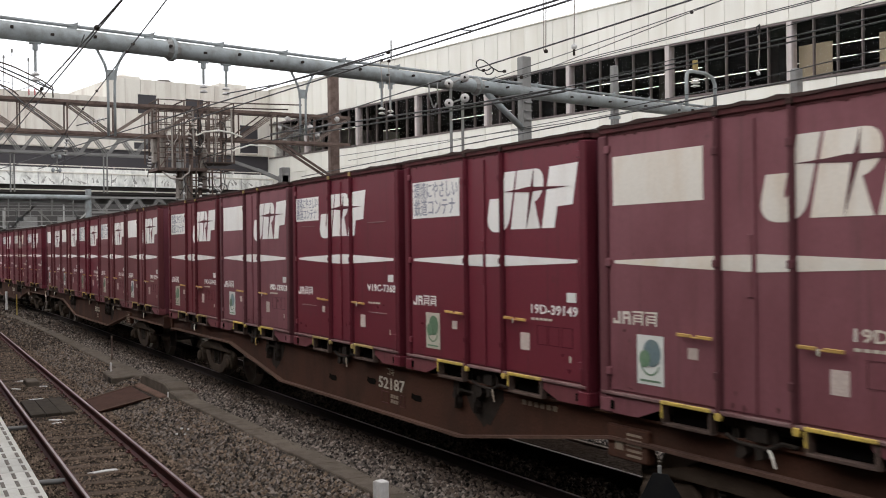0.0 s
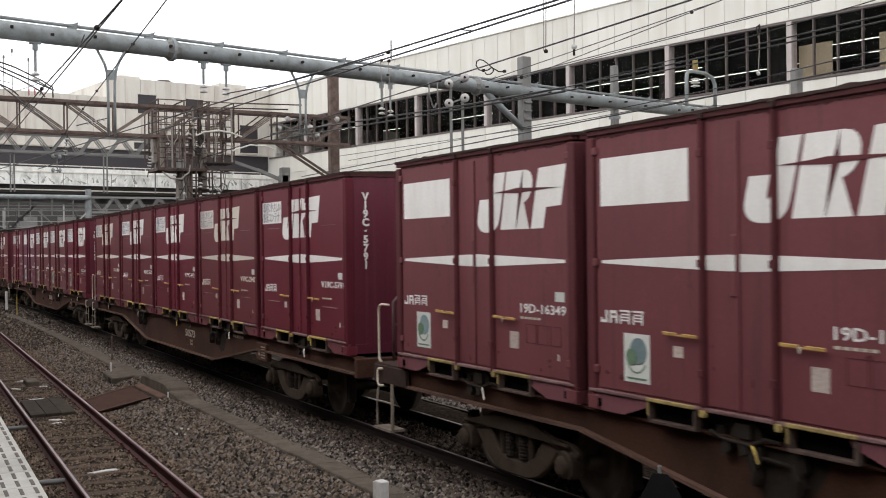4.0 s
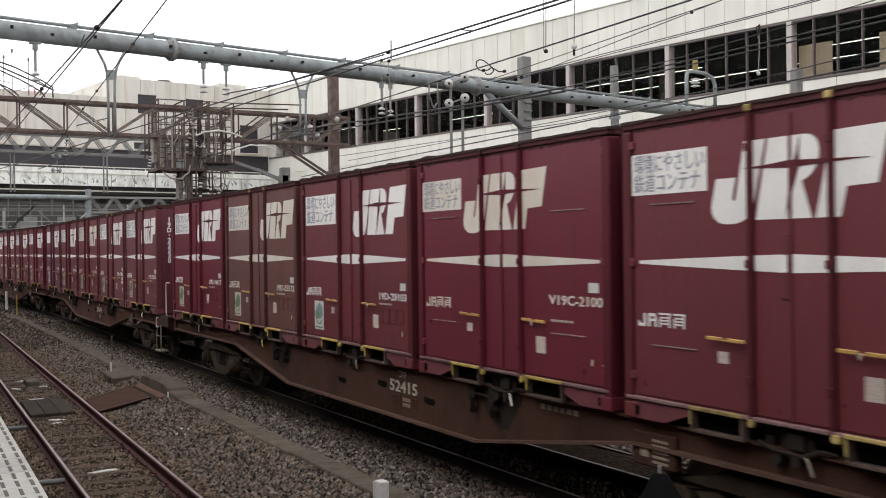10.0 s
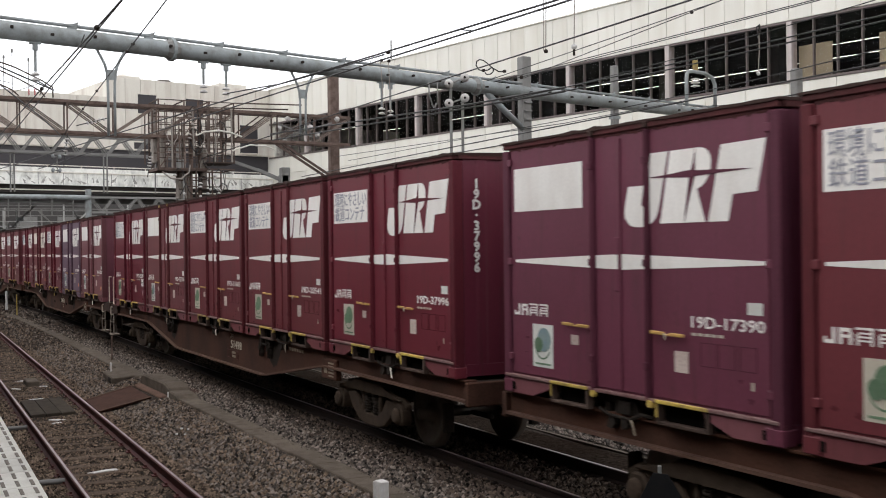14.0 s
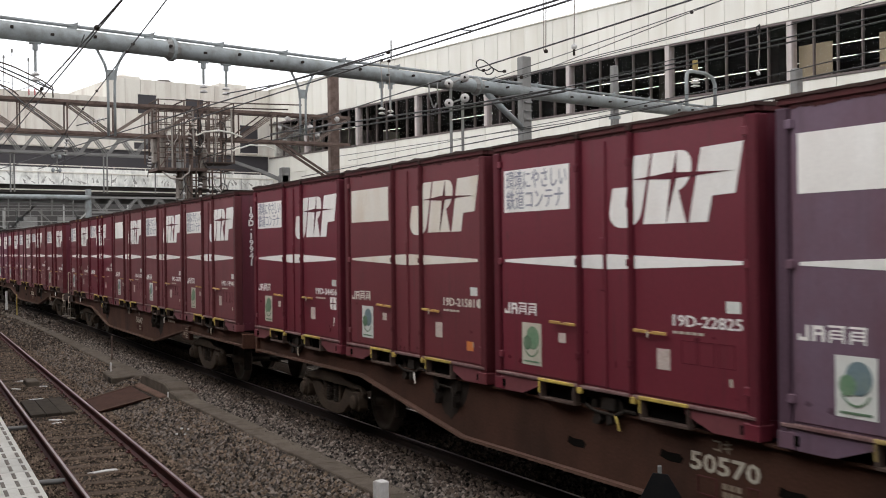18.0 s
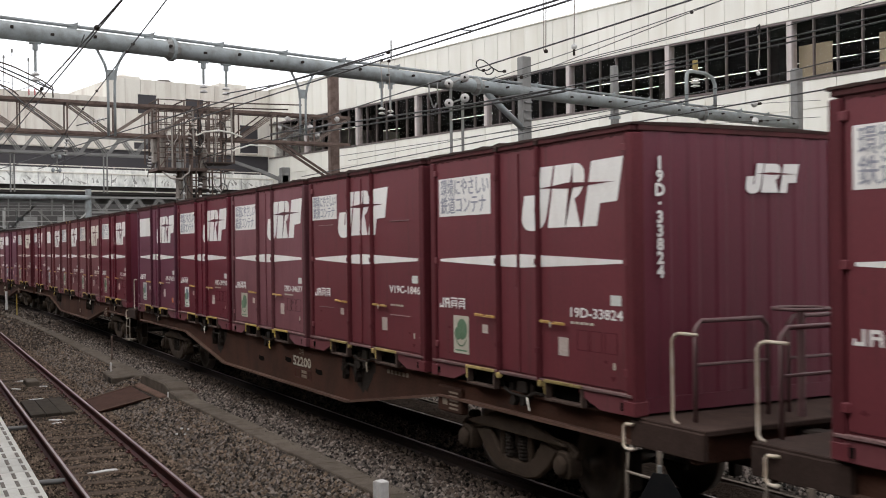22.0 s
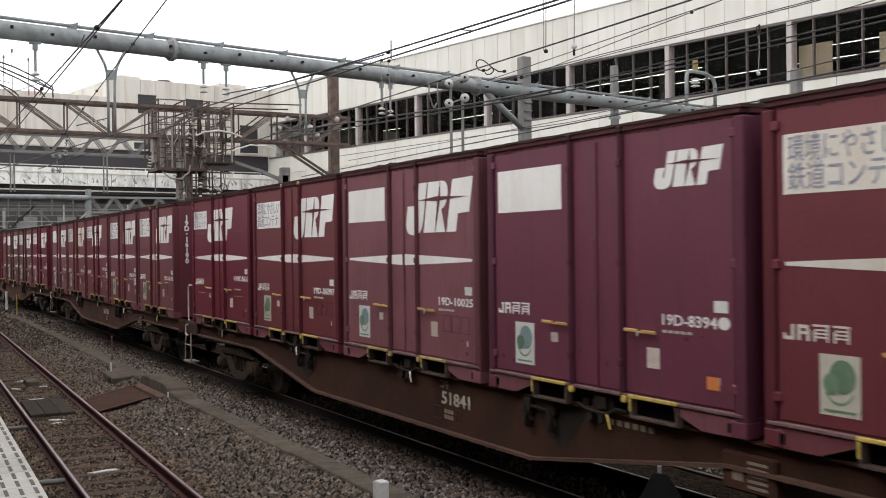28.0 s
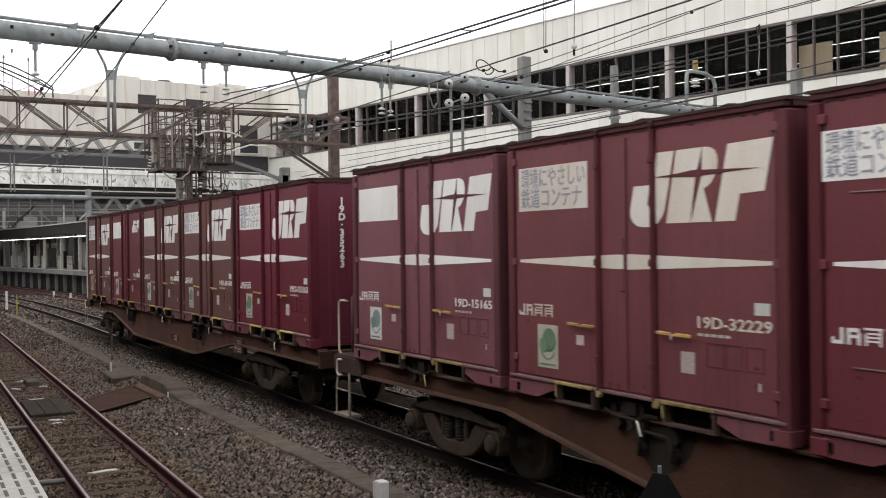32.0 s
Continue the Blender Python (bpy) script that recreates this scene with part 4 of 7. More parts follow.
def make_bogie(w, x):
    b = part("bogie", shared("brake_gear", brake_gear, DARK_STEEL, 0.01), DARK_STEEL, w, "dusty brown two-axle bogie")
    b.location = (x, 0, 0)
    for sy in (-1, 1):
        part("side_frame", shared(f"bside{sy}", lambda: bogie_side(sy), BOGIE_STEEL, 0.02), BOGIE_STEEL, b)
        for ax in (-AXLE_X, AXLE_X):
            part("axle_box", shared(f"abox{ax}{sy}", lambda: axle_box(ax, sy), BOGIE_STEEL, 0.015), BOGIE_STEEL, b)
        for sx in (-0.13, 0.13):
            part("spring", shared(f"spr{sx}{sy}", lambda: bogie_spring(sx, sy), DARK_STEEL), DARK_STEEL, b)
    sets = []
    for ax in (-AXLE_X, AXLE_X):
        ws = part("wheelset", shared("wheelset", wheelset_mesh, WHEEL_STEEL, 0, True), WHEEL_STEEL, b)
        ws.location = (ax, 0, WHEEL_R)
        sets.append((ws, ax))
    return sets


def clamp(x, sy):
    """Twist-lock stand beside the container's middle, with pipes and a hook."""
    y = sy * 1.08
    mb = Mb().slab_y([(x - 0.17, 1.05), (x + 0.17, 1.05), (x + 0.15, 1.17), (x + 0.06, 1.235), (x - 0.10, 1.235), (x - 0.16, 1.15)], y - 0.06, y + 0.08)
    mb.box(x - 0.06, x + 0.09, y - 0.10, y - 0.05, 1.09, 1.20)
    mb.pipe([(x - 0.34, sy * 1.17, 1.10), (x - 0.20, sy * 1.18, 1.06), (x + 0.10, sy * 1.18, 1.05), (x + 0.24, sy * 1.17, 1.11), (x + 0.36, sy * 1.15, 1.10)], 0.016, 6)
    mb.slab_y([(x - 0.20, 1.06), (x - 0.14, 1.06), (x - 0.12, 0.99), (x - 0.17, 0.94), (x - 0.24, 0.95)], y - 0.10, y - 0.04)
    mb.slab_y([(x - 0.02, 1.06), (x + 0.05, 1.06), (x + 0.06, 0.98), (x - 0.01, 0.95)], y - 0.11, y - 0.05)
    mb.box(x - 0.32, x - 0.24, y - 0.05, y + 0.05, 1.05, 1.15)
    return mb


def lever(x):
    """Bent hand lever hanging from a clamp."""
    return Mb().pipe([(x + 0.13, -1.20, 1.05), (x + 0.17, -1.22, 1.035), (x + 0.20, -1.23, 0.99), (x + 0.22, -1.23, 0.94)], 0.010, 6)


def hanger(x, sy):
    """Lashing bracket that hangs over the side beam."""
    mb = Mb()
    for d in (-0.22, 0.20):
        o = [(x + d - 0.06, 1.05), (x + d + 0.06, 1.05), (x + d + 0.07, 0.94), (x + d + 0.02, 0.90), (x + d + 0.05, 0.82), (x + d + 0.02, 0.75), (x + d - 0.04, 0.77), (x + d - 0.03, 0.86), (x + d - 0.07, 0.92)]
        y0, y1 = sorted((sy * 1.11, sy * 1.17))
        mb.slab_y(o, y0, y1)
        mb.tube((x + d, sy * 1.12, 0.90), (x + d, sy * 1.20, 0.90), 0.035, 8)
        mb.pipe([(x + d - 0.02, sy * 1.18, 0.98), (x + d + 0.03, sy * 1.19, 0.88), (x + d, sy * 1.18, 0.76)], 0.014, 6)
    mb.tube((x - 0.2, sy * 1.15, 0.97), (x + 0.2, sy * 1.15, 0.95), 0.016, 6)
    return mb


def oil_stain(x):
    """A thin ragged film of oil and soot below a lashing bracket."""
    rnd = random.Random(int(x * 100))
    lo, hi = [], []
    for i in range(13):
        u = -0.42 + 0.84 * i / 12
        floor_z = max(0.47, 0.47 + (abs(x + u) - 2.97) * 0.1475) + 0.01
        lo.append((x + u, max(floor_z, 0.60 + 0.36 * (abs(u) / 0.42) ** 1.5 + rnd.uniform(-0.03, 0.03))))
        hi.append((x + u, 1.045))
    return Mb().slab_y(lo + hi[::-1], -1.1035, -1.1015)


def deck_parts(w, s, steel):
    """Brake platform at one end: deck, handrails, steps."""
    h = WLEN / 2
    xa, xb = sorted((s * (h - 0.24), s * (h - 1.15)))
    part("brake_platform", shared(f"deck{s}", lambda: Mb().box(xa, xb, -1.16, 1.16, 1.035, 1.085).box(xa, xb, -1.18, -1.12, 0.84, 1.06).box(xa, xb, 1.12, 1.18, 0.84, 1.06), DECK_GREY, 0.008), DECK_GREY, w)
    # the grip stands beside the load on a front platform, at the outer end on a rear one
    xe = s * (h - 0.69) if s > 0 else s * (h - 0.24)
    xi = xe + 0.30
    for sy in (-1, 1):
        y = sy * 1.10

        def post():
            mb = Mb().pipe([(xe + 0.07, y, 1.088), (xe + 0.025, y, 1.095), (xe, y, 1.125), (xe, y, 1.76), (xe + 0.03, y, 1.80), (xe + 0.09, y, 1.82), (xi, y, 1.82)], 0.015, 8)
            return mb
        part("handrail", shared(f"hpost{s}{sy}", post, HAND_PAINT, 0, True), HAND_PAINT, w, "cream tubular handrail")

        def steps():
            mb = Mb()
            x0, x1 = (h - 1.15, h - 0.72) if s > 0 else (-h + 0.42, -h + 0.85)
            mb.pipe([(x0, sy * 1.15, 0.86), (x0, sy * 1.20, 0.78), (x0, sy * 1.22, 0.62), (x0, sy * 1.22, 0.30)], 0.014, 6)
            mb.box(x1 - 0.025, x1 + 0.025, *sorted((sy * 1.205, sy * 1.225)), 0.29, 0.86)
            mb.tube((x0, sy * 1.22, 0.62), (x1, sy * 1.22, 0.62), 0.013, 6)
            a, b = sorted((x0, x1))
            c, d = sorted((sy * 1.26, sy * 1.05))
            mb.box(a - 0.02, b + 0.02, c, d, 0.27, 0.30)
            return mb
        def grip():
            gx = h - 1.20 if s > 0 else -h + 0.42
            return Mb().pipe([(gx + 0.10, sy * 1.17, 1.02), (gx + 0.09, sy * 1.21, 1.02), (gx + 0.03, sy * 1.21, 1.02), (gx, sy * 1.21, 0.99), (gx, sy * 1.21, 0.84), (gx + 0.03, sy * 1.21, 0.81), (gx + 0.09, sy * 1.21, 0.81), (gx + 0.10, sy * 1.17, 0.81)], 0.013, 6)
        part("side_grip", shared(f"grip{s}{sy}", grip, HAND_PAINT, 0, True), HAND_PAINT, w, "cream side grip")
        part("step_ladder", shared(f"steps{s}{sy}", steps, BEIGE_RAIL), BEIGE_RAIL, w)

    xw = s * (h - 0.40)
    part("brake_wheel", shared(f"bwheel{s}", lambda: Mb().pipe([(xw + 0.23 * math.cos(k * math.pi / 8), 0.04 + 0.23 * math.sin(k * math.pi / 8), 1.99) for k in range(17)], 0.016, 6).bar((xw - 0.22, 0.04, 1.98), (xw + 0.22, 0.04, 1.98), 0.03, 0.015).bar((xw, -0.18, 1.98), (xw, 0.26, 1.98), 0.03, 0.015), RAIL_BROWN, 0, True), RAIL_BROWN, w, "brown hand brake wheel")
    part("brake_post", shared(f"bpost{s}", lambda: Mb().tube((xw, 0.04, 1.08), (xw, 0.04, 1.99), 0.035, 8), RAIL_BROWN), RAIL_BROWN, w)
    for a, b in ((-0.92, -0.12), (0.12, 0.92)):
        x = s * (h - 0.62) if s > 0 else s * (h - 0.30)
        part("end_railing", shared(f"railing{s}{a}", lambda: Mb().pipe([(x, a, 1.08), (x, a, 1.84), (x, a + 0.07, 1.91), (x, b - 0.07, 1.91), (x, b, 1.84), (x, b, 1.08)], 0.02, 6), RAIL_BROWN, 0, True), RAIL_BROWN, w, "brown tubular end railing")
        part("railing_bar", shared(f"railbar{s}{a}", lambda: Mb().tube((x, a, 1.55), (x, b, 1.55), 0.014, 6), RAIL_BROWN), RAIL_BROWN, w)


def flat_wagon(number, deck_front, steel):
    w = thing("flat_wagon", "brown fish-bellied steel container flat wagon rolling on rusty rails", "railway wagon", "wagons of the train")
    h = WLEN / 2
    P = lambda name, key, make, mat=steel, label="", bevel=0.0: part(name, shared(key, make, mat, bevel), mat, w, label)
    for sy in (-1, 1):
        P("side_beam", f"sill{sy}", lambda: side_sill(sy), steel)
        P("lower_flange", f"lflange{sy}", lambda: lower_flange(sy), DUSTY_LIT_FLANGE)
        P("upper_flange", f"uflange{sy}", lambda: upper_flange(sy), steel)
    P("centre_beam", "centre_beam", lambda: Mb().box(-h + 0.42, h - 0.42, -0.22, 0.22, 0.62, 1.03), DARK_STEEL)
    P("floor_plate", "floor_plate", lambda: Mb().box(-h + 0.42, h - 0.42, -1.06, 1.06, 1.03, 1.055), DARK_STEEL)
    for s in (-1, 1):
        P("end_beam", f"endbeam{s}", lambda: Mb().box(*sorted((s * (h - 0.42), s * (h - 0.34))), -1.16, 1.16, 0.80, 1.06), steel, "", 0.01)
        P("coupler", f"coup{s}", lambda: Mb().box(*sorted((s * (h - 0.36), s * (h + 0.10))), -0.10, 0.10, 0.78, 1.0).box(*sorted((s * (h - 0.1), s * (h + 0.05))), -0.17, 0.17, 0.74, 1.02), DARK_STEEL, "", 0.02)
        P("air_hose", f"hose{s}", lambda: Mb().pipe([(s * (h - 0.34), 0.35, 0.80), (s * (h - 0.22), 0.33, 0.55), (s * (h - 0.05), 0.28, 0.42), (s * (h + 0.08), 0.25, 0.50)], 0.025, 8), SHADE_HOSE_BLACK)
    P("air_tank", "tank", lambda: Mb().tube((-2.2, 0.55, 0.66), (-0.9, 0.55, 0.66), 0.2, 14), DARK_STEEL)
    P("brake_cylinder", "cyl", lambda: Mb().tube((1.2, 0.5, 0.66), (1.9, 0.5, 0.66), 0.15, 12), DARK_STEEL)
    P("brake_rod", "rodw", lambda: Mb().tube((-6.2, 0.1, 0.62), (6.2, 0.1, 0.62), 0.025, 6), DARK_STEEL)
    dx0 = (PLAIN - DECK) / 2 if deck_front else (DECK - PLAIN) / 2
    for i in range(5):
        P("container_clamp", f"clamp{i}{dx0}", lambda: clamp(dx0 + (i - 2) * PITCH, -1), DARK_STEEL)
        P("clamp_lever", f"lever{i}{dx0}", lambda: lever(dx0 + (i - 2) * PITCH), (CREAM_MARK, YELLOW, DIM_MARK, CREAM_MARK, DIM_MARK)[(i + len(MESHES)) % 5])
    for x in (-3.3, 3.15):
        P("lashing_bracket", f"hang{x}", lambda: hanger(x, -1), DARK_STEEL)
    for x in (-3.3, 3.42):
        P("oil_stain", f"stain{x}", lambda: oil_stain(x), DARK_STEEL, "dark oil stain on the side beam")
    if number[:2] in ("52", "53") or number == "50570":
        for x, z in ((-0.86, 0.71), (0.48, 0.80), (1.80, 0.73)):
            # flat black pieces painted as the shade inside the slots
            P("beam_slot", f"slotw{x}", lambda: Mb().slab_y([(x - 0.14, z - 0.02), (x - 0.03, z - 0.045), (x + 0.12, z - 0.04), (x + 0.15, z), (x + 0.11, z + 0.035), (x - 0.05, z + 0.03), (x - 0.12, z + 0.045)], -1.104, -1.095), SHADE_HOSE_BLACK)
    for x in (5.95,):
        P("brake_box", f"bbox{x}", lambda: Mb().box(x - 0.28, x + 0.28, -1.145, -1.05, 0.68, 0.97), steel, "", 0.015)
        P("data_panel", f"dpanel{x}", lambda: bars_on(x), DIM_MARK)["kind"] = "stuff"
    if number:
        nx = 1.02 if number[:2] == "51" else 0.72
        me = lettering(number, 0.145, NUMBER_MARK, thick=0.004)
        fit_width(me, 0.66 if number[:2] == "51" else 0.77)
        ob = part("painted_number", me, NUMBER_MARK, w)
        ob["kind"] = "stuff"
        ob.matrix_basis = Matrix.Translation((nx, -1.106, 0.75)) @ pose(0, 0, 0, 90, 0, 0)
    P("data_lettering", "dletters", lambda: small_rows(1.08, 0.58), DIM_MARK)["kind"] = "stuff"
    me = WORDS.setdefault("class", lettering("コキ", 0.085, DIM_MARK, thick=0.002)) if "class" not in WORDS else WORDS["class"]
    ob = part("painted_class", me, DIM_MARK, w)
    ob.matrix_basis = Matrix.Translation((0.97, -1.106, 0.93)) @ pose(0, 0, 0, 90, 0, 0)
    P("data_frame", "dframe", lambda: data_frame(), RUST_RAIL)["kind"] = "stuff"
    P("data_lettering", "dletters3", lambda: row_bars(4.2, 0.95), DIM_MARK)["kind"] = "stuff"
    deck_parts(w, 1 if deck_front else -1, steel)
    wheels = []
    for x in (-BOGIE_X, BOGIE_X):
        wheels += make_bogie(w, x)
    return w, wheels, dx0


def bars_on(x):
    mb = Mb()
    for i in range(5):
        mb.box(x + 0.0, x + 0.20, -1.148, -1.145, 0.72 + i * 0.045, 0.742 + i * 0.045)
    mb.box(x - 0.16, x - 0.05, -1.148, -1.145, 0.76, 0.86)
    return mb


def data_frame():
    mb = Mb()
    for x0, x1 in ((0.80, 1.02), (1.36, 1.48)):
        for q in ((x0, x1, 0.56, 0.57), (x0, x1, 0.70, 0.71), (x0, x0 + 0.01, 0.56, 0.71), (x1 - 0.01, x1, 0.56, 0.71)):
            mb.box(q[0], q[1], -1.108, -1.10, q[2], q[3])
    return mb


def small_rows(x, z, rows=2):
    mb = Mb()
    for r in range(rows):
        for i in range(3):
            mb.box(x + i * 0.075, x + i * 0.075 + 0.055, -1.105, -1.10, z + r * 0.065, z + r * 0.065 + 0.045)
    return mb


def row_bars(x, z):
    mb = Mb()
    for i in range(6):
        mb.box(x + i * 0.11, x + i * 0.11 + 0.07, -1.105, -1.10, z, z + 0.05)
    return mb


# (number, brake platform in front?, containers from rear to front: kind, paint, panel, number, marks, extras)
D, V, W_, B_, N_ = "D", "V", "words", "blank", "none"
TRAIN = [
    ("52187", 1, [(D, "maroon", W_, "19D-33942"), (D, "faded", B_, "19D-12902●", "white", "p"), (V, "fresh", W_, "V19C-7368"), (D, "fresh", W_, "19D-39149"), (D, "faded", B_, "19D-", "cream")]),
    ("50316", 0, [(D, "dull", B_, "19D-16349"), (D, "dull", B_, "19D-16912", "white", ""), (D, "fresh", W_, "19D-36279", "white", "w"), (D, "dull", W_, "19D-16018"), (D, "dull", B_, "19D-18229●", "white", "", "19D·18229●")]),
    ("50573", 0, [(V, "maroon", W_, "V19C-4508", "cream"), (V, "maroon", W_, "V19C-5648"), (V, "fresh", W_, "V19C-492"), (V, "maroon", W_, "V19C-2940", "cream"), (V, "fresh", W_, "V19C-5791", "white", "", "V19C·5791")]),
    ("53030", 1, [(V, "fresh", W_, "V19C-1362"), (D, "purple", B_, "19D-22837"), (D, "dull", W_, "19D-19000"), (D, "dull", W_, "19D-22229"), (D, "fresh", W_, "19D-35408", "white", "", "19D·35408")]),
    ("52415", 1, [(D, "fresh", W_, "19D-34917"), (D, "brown", W_, "19D-25572", "cream"), (D, "maroon", W_, "19D-20103"), (V, "fresh", W_, "V19C-2100", "cream"), (V, "maroon", W_, "V19C-4417", "white", "", "V19C·4417")]),
    ("53343", 1, [(D, "purple", B_, "19D-17390"), (D, "maroon", W_, "19D-30655"), (D, "maroon", W_, "19D-30817", "cream"), (D, "dull", W_, "19D-19843", "white", "w"), (D, "dull", W_, "19D-22230", "white", "", "19D·22230")]),
    ("51498", 0, [(D, "fresh", W_, "19D-35576", "white", "w"), (D, "dull", B_, "19D-23741"), (D, "maroon", W_, "19D-31601"), (D, "maroon", W_, "19D-20541"), (D, "fresh", W_, "19D-37996", "white", "", "19D·37996")]),
    ("50570", 1, [(D, "fresh", W_, "19D-34456", "white", "w"), (D, "maroon", B_, "19D-21581●", "cream", "op"), (D, "fresh", W_, "19D-22825"), (D, "blue", B_, "19D-8296", "white", "o"), (D, "faded", B_, "19D-14222●", "white", "op", "19D·14222●")]),
    ("50647", 0, [(D, "maroon", W_, "19D-19717", "white", "x"), (V, "fresh", W_, "V19C-1731"), (D, "dull", B_, "19D-15006"), (D, "dull", W_, "19D-25070"), (D, "dull", W_, "19D-19941", "white", "", "19D·19941")]),
    ("52200", 1, [(D, "purple", B_, "19D-21631●", "white", "o"), (D, "fresh", W_, "19D-39995"), (D, "faded", W_, "19D-34677", "white"), (V, "maroon", W_, "V19C-1846"), (D, "maroon", W_, "19D-33824", "white", "", "19D·33824")]),
    ("", 1, [(V, "fresh", W_, "V19C-"), (D, "dull", B_, "19D-"), (D, "dull", W_, "19D-17988"), (D, "dull", W_, "19D-21965", "cream"), (D, "fresh", W_, "19D-32869", "white", "", "19D·32869")]),
    ("51841", 0, [(V, "fresh", W_, "V19C-5637"), (D, "maroon", W_, "19D-36897"), (D, "faded", B_, "19D-10025"), (D, "purple", N_, "19D-8394●", "white", "o"), (D, "maroon", W_, "19D-36141", "cream", "", "19D·36141")]),
    ("50758", 0, [(D, "faded", B_, "19D-15165"), (D, "dull", W_, "19D-32229", "cream"), (V, "maroon", W_, "V19C-892", "white", "w"), (D, "dull", W_, "19D-30174", "white", "w"), (D, "dull", W_, "19D-16190", "white", "", "19D·16190")]),
    ("", 0, [(D, "brown", W_, "19D-"), (D, "maroon", N_, "19D-"), (D, "brown", B_, "19D-"), (D, "brown", W_, "19D-35170"), (D, "fresh", W_, "19D-35263", "white", "", "19D·35263")]),
]
ROLLING = []   # wagons with their wheels and the containers on them
for _i, (_num, _front, _boxes) in enumerate(TRAIN):
    _w, _wheels, _dx = flat_wagon(_num, _front, BROWN_OILED if _i in (0, 1, 3, 9, 11) else BROWN_STEEL)
    _load = []
    for _j, _spec in enumerate(_boxes):
        _spec = list(_spec) + ["white", "", False][len(_spec) - 4:]
        _load.append((container(*_spec), _dx + (_j - 2) * PITCH))
    ROLLING.append((_w, _i, _wheels, _load))
# ---- ground: one sheet of ballast to the horizon ----
def near_y(x):
    """Centre line of the near track, beside the platform."""
    return -4.12 - 0.0325 * (x + 12) if x > -45 else track_at(x, -3.63)[1]


def ground_z(x, y):
    c = track_at(max(-160.0, min(60.0, x)))[1]
    a, b = near_y(max(-160.0, min(60.0, x))) + 0.95, c - 1.75
    if y <= a:
        return -0.418 if y > a - 1.9 else -0.44
    if y <= b:
        u = (y - a) / max(b - a, 0.1)
        return -0.418 + 0.178 * u * u * (3 - 2 * u)
    return -0.24 + 0.05 * min(1.0, (y - b) / 0.5)


def ground_sheet():
    xs = [-3000, -800, -300] + [-170 + 2.5 * i for i in range(53)] + [-37 + 0.5 * i for i in range(66)] + [-3.5, 0, 5, 10, 20, 40, 60, 200, 800, 3000]
    ys = [-3000, -800, -200, -60, -20, -8] + [-6 + 0.25 * i for i in range(38)] + [4, 6, 10, 20, 60, 200, 800, 3000]
    vs = [(x, y, ground_z(x, y) + (0.02 * noise.noise((x * 1.7, y * 1.7, 0.3)) if -40 < x < 0 and -6 < y < 3 else 0)) for x in xs for y in ys]
    n = len(ys)
    return Mb().add(vs, [(i * n + j, (i + 1) * n + j, (i + 1) * n + j + 1, i * n + j + 1) for i in range(len(xs) - 1) for j in range(n - 1)])


structure("ground", ground_sheet(), BALLAST, "grey-brown railway ballast", smooth=True)


def sweep(profile, line):
    """A closed profile (side, height) carried along a line of (x, y, heading, z)."""
    vs, n = [], len(profile)
    for x, y, h, z in line:
        vs += [(x - s * math.sin(h), y + s * math.cos(h), z + v) for s, v in profile]
    fs = [(k * n + i, k * n + (i + 1) % n, (k + 1) * n + (i + 1) % n, (k + 1) * n + i) for k in range(len(line) - 1) for i in range(n)]
    m = (len(line) - 1) * n
    return Mb().add(vs, fs + [tuple(range(n))[::-1], tuple(range(m, m + n))])


RAIL = [(-0.062, -0.15), (0.062, -0.15), (0.062, -0.138), (0.012, -0.122), (0.010, -0.045), (0.032, -0.032), (0.032, -0.010), (0.022, -0.0045), (-0.022, -0.0045), (-0.032, -0.010), (-0.032, -0.032), (-0.010, -0.045), (-0.012, -0.122), (-0.062, -0.138)]
HEAD = [(-0.015, -0.006), (0.015, -0.006), (0.015, -0.001), (0.012, 0.0), (-0.012, 0.0), (-0.015, -0.001)]


def make_track(label, line_of, stations, z, sleepers, wood, steel):
    t = thing("railway_track", label, "railway track", "tracks", "structure")
    line = [line_of(s) for s in stations]
    for side in (-0.565, 0.565):
        ln = [(x - side * math.sin(h), y + side * math.cos(h), h, z) for x, y, h in line]
        r = part("rail", sweep(RAIL, ln), steel, t, "rusty steel rail")
        part("rail_head", sweep(HEAD, ln), RAIL_HEAD, r, "worn shiny running surface")
    me = Mb().box(-0.10, 0.10, -1.05, 1.05, -0.29, -0.155).mesh("sleeper", wood, 0.012)
    plate = Mb().box(-0.07, 0.07, -0.12, 0.12, -0.157, -0.145).box(-0.02, 0.02, -0.09, -0.06, -0.147, -0.12).box(-0.02, 0.02, 0.06, 0.09, -0.147, -0.12).mesh("fastening", steel)
    for s in sleepers:
        x, y, h = line_of(s + random.uniform(-0.03, 0.03))
        ob = part("sleeper", me, SLEEPER, t)
        ob.matrix_basis = pose(x, y, z + random.uniform(-0.016, 0.003), random.uniform(-0.6, 0.6), random.uniform(-2, 2), math.degrees(h) + random.uniform(-2.5, 2.5))
        for side in ((-0.565, 0.565) if wood is SLEEPER and z < -0.1 else ()):
            f = part("fastening", plate, steel, ob)
            f.location = (0, side, 0.012)
    return t


def near_line(s):
    return s, near_y(s), (-math.atan(0.0325) if s > -45 else track_at(s)[2])


make_track("rusty narrow-gauge platform track on wooden sleepers", near_line, [-150 + 5 * i for i in range(21)] + [-45 + 3 * i for i in range(26)], -0.25, [-42 + 0.62 * i for i in range(64)], SLEEPER, RUST_RAIL)
make_track("freight track with worn rails under the train", track_at, [-170 + 5 * i for i in range(27)] + [-35 + 2.5 * i for i in range(30)], 0.0, [-50 + 0.62 * i for i in range(23)], OILY_SHADED_SLEEPER, DARK_RAIL)
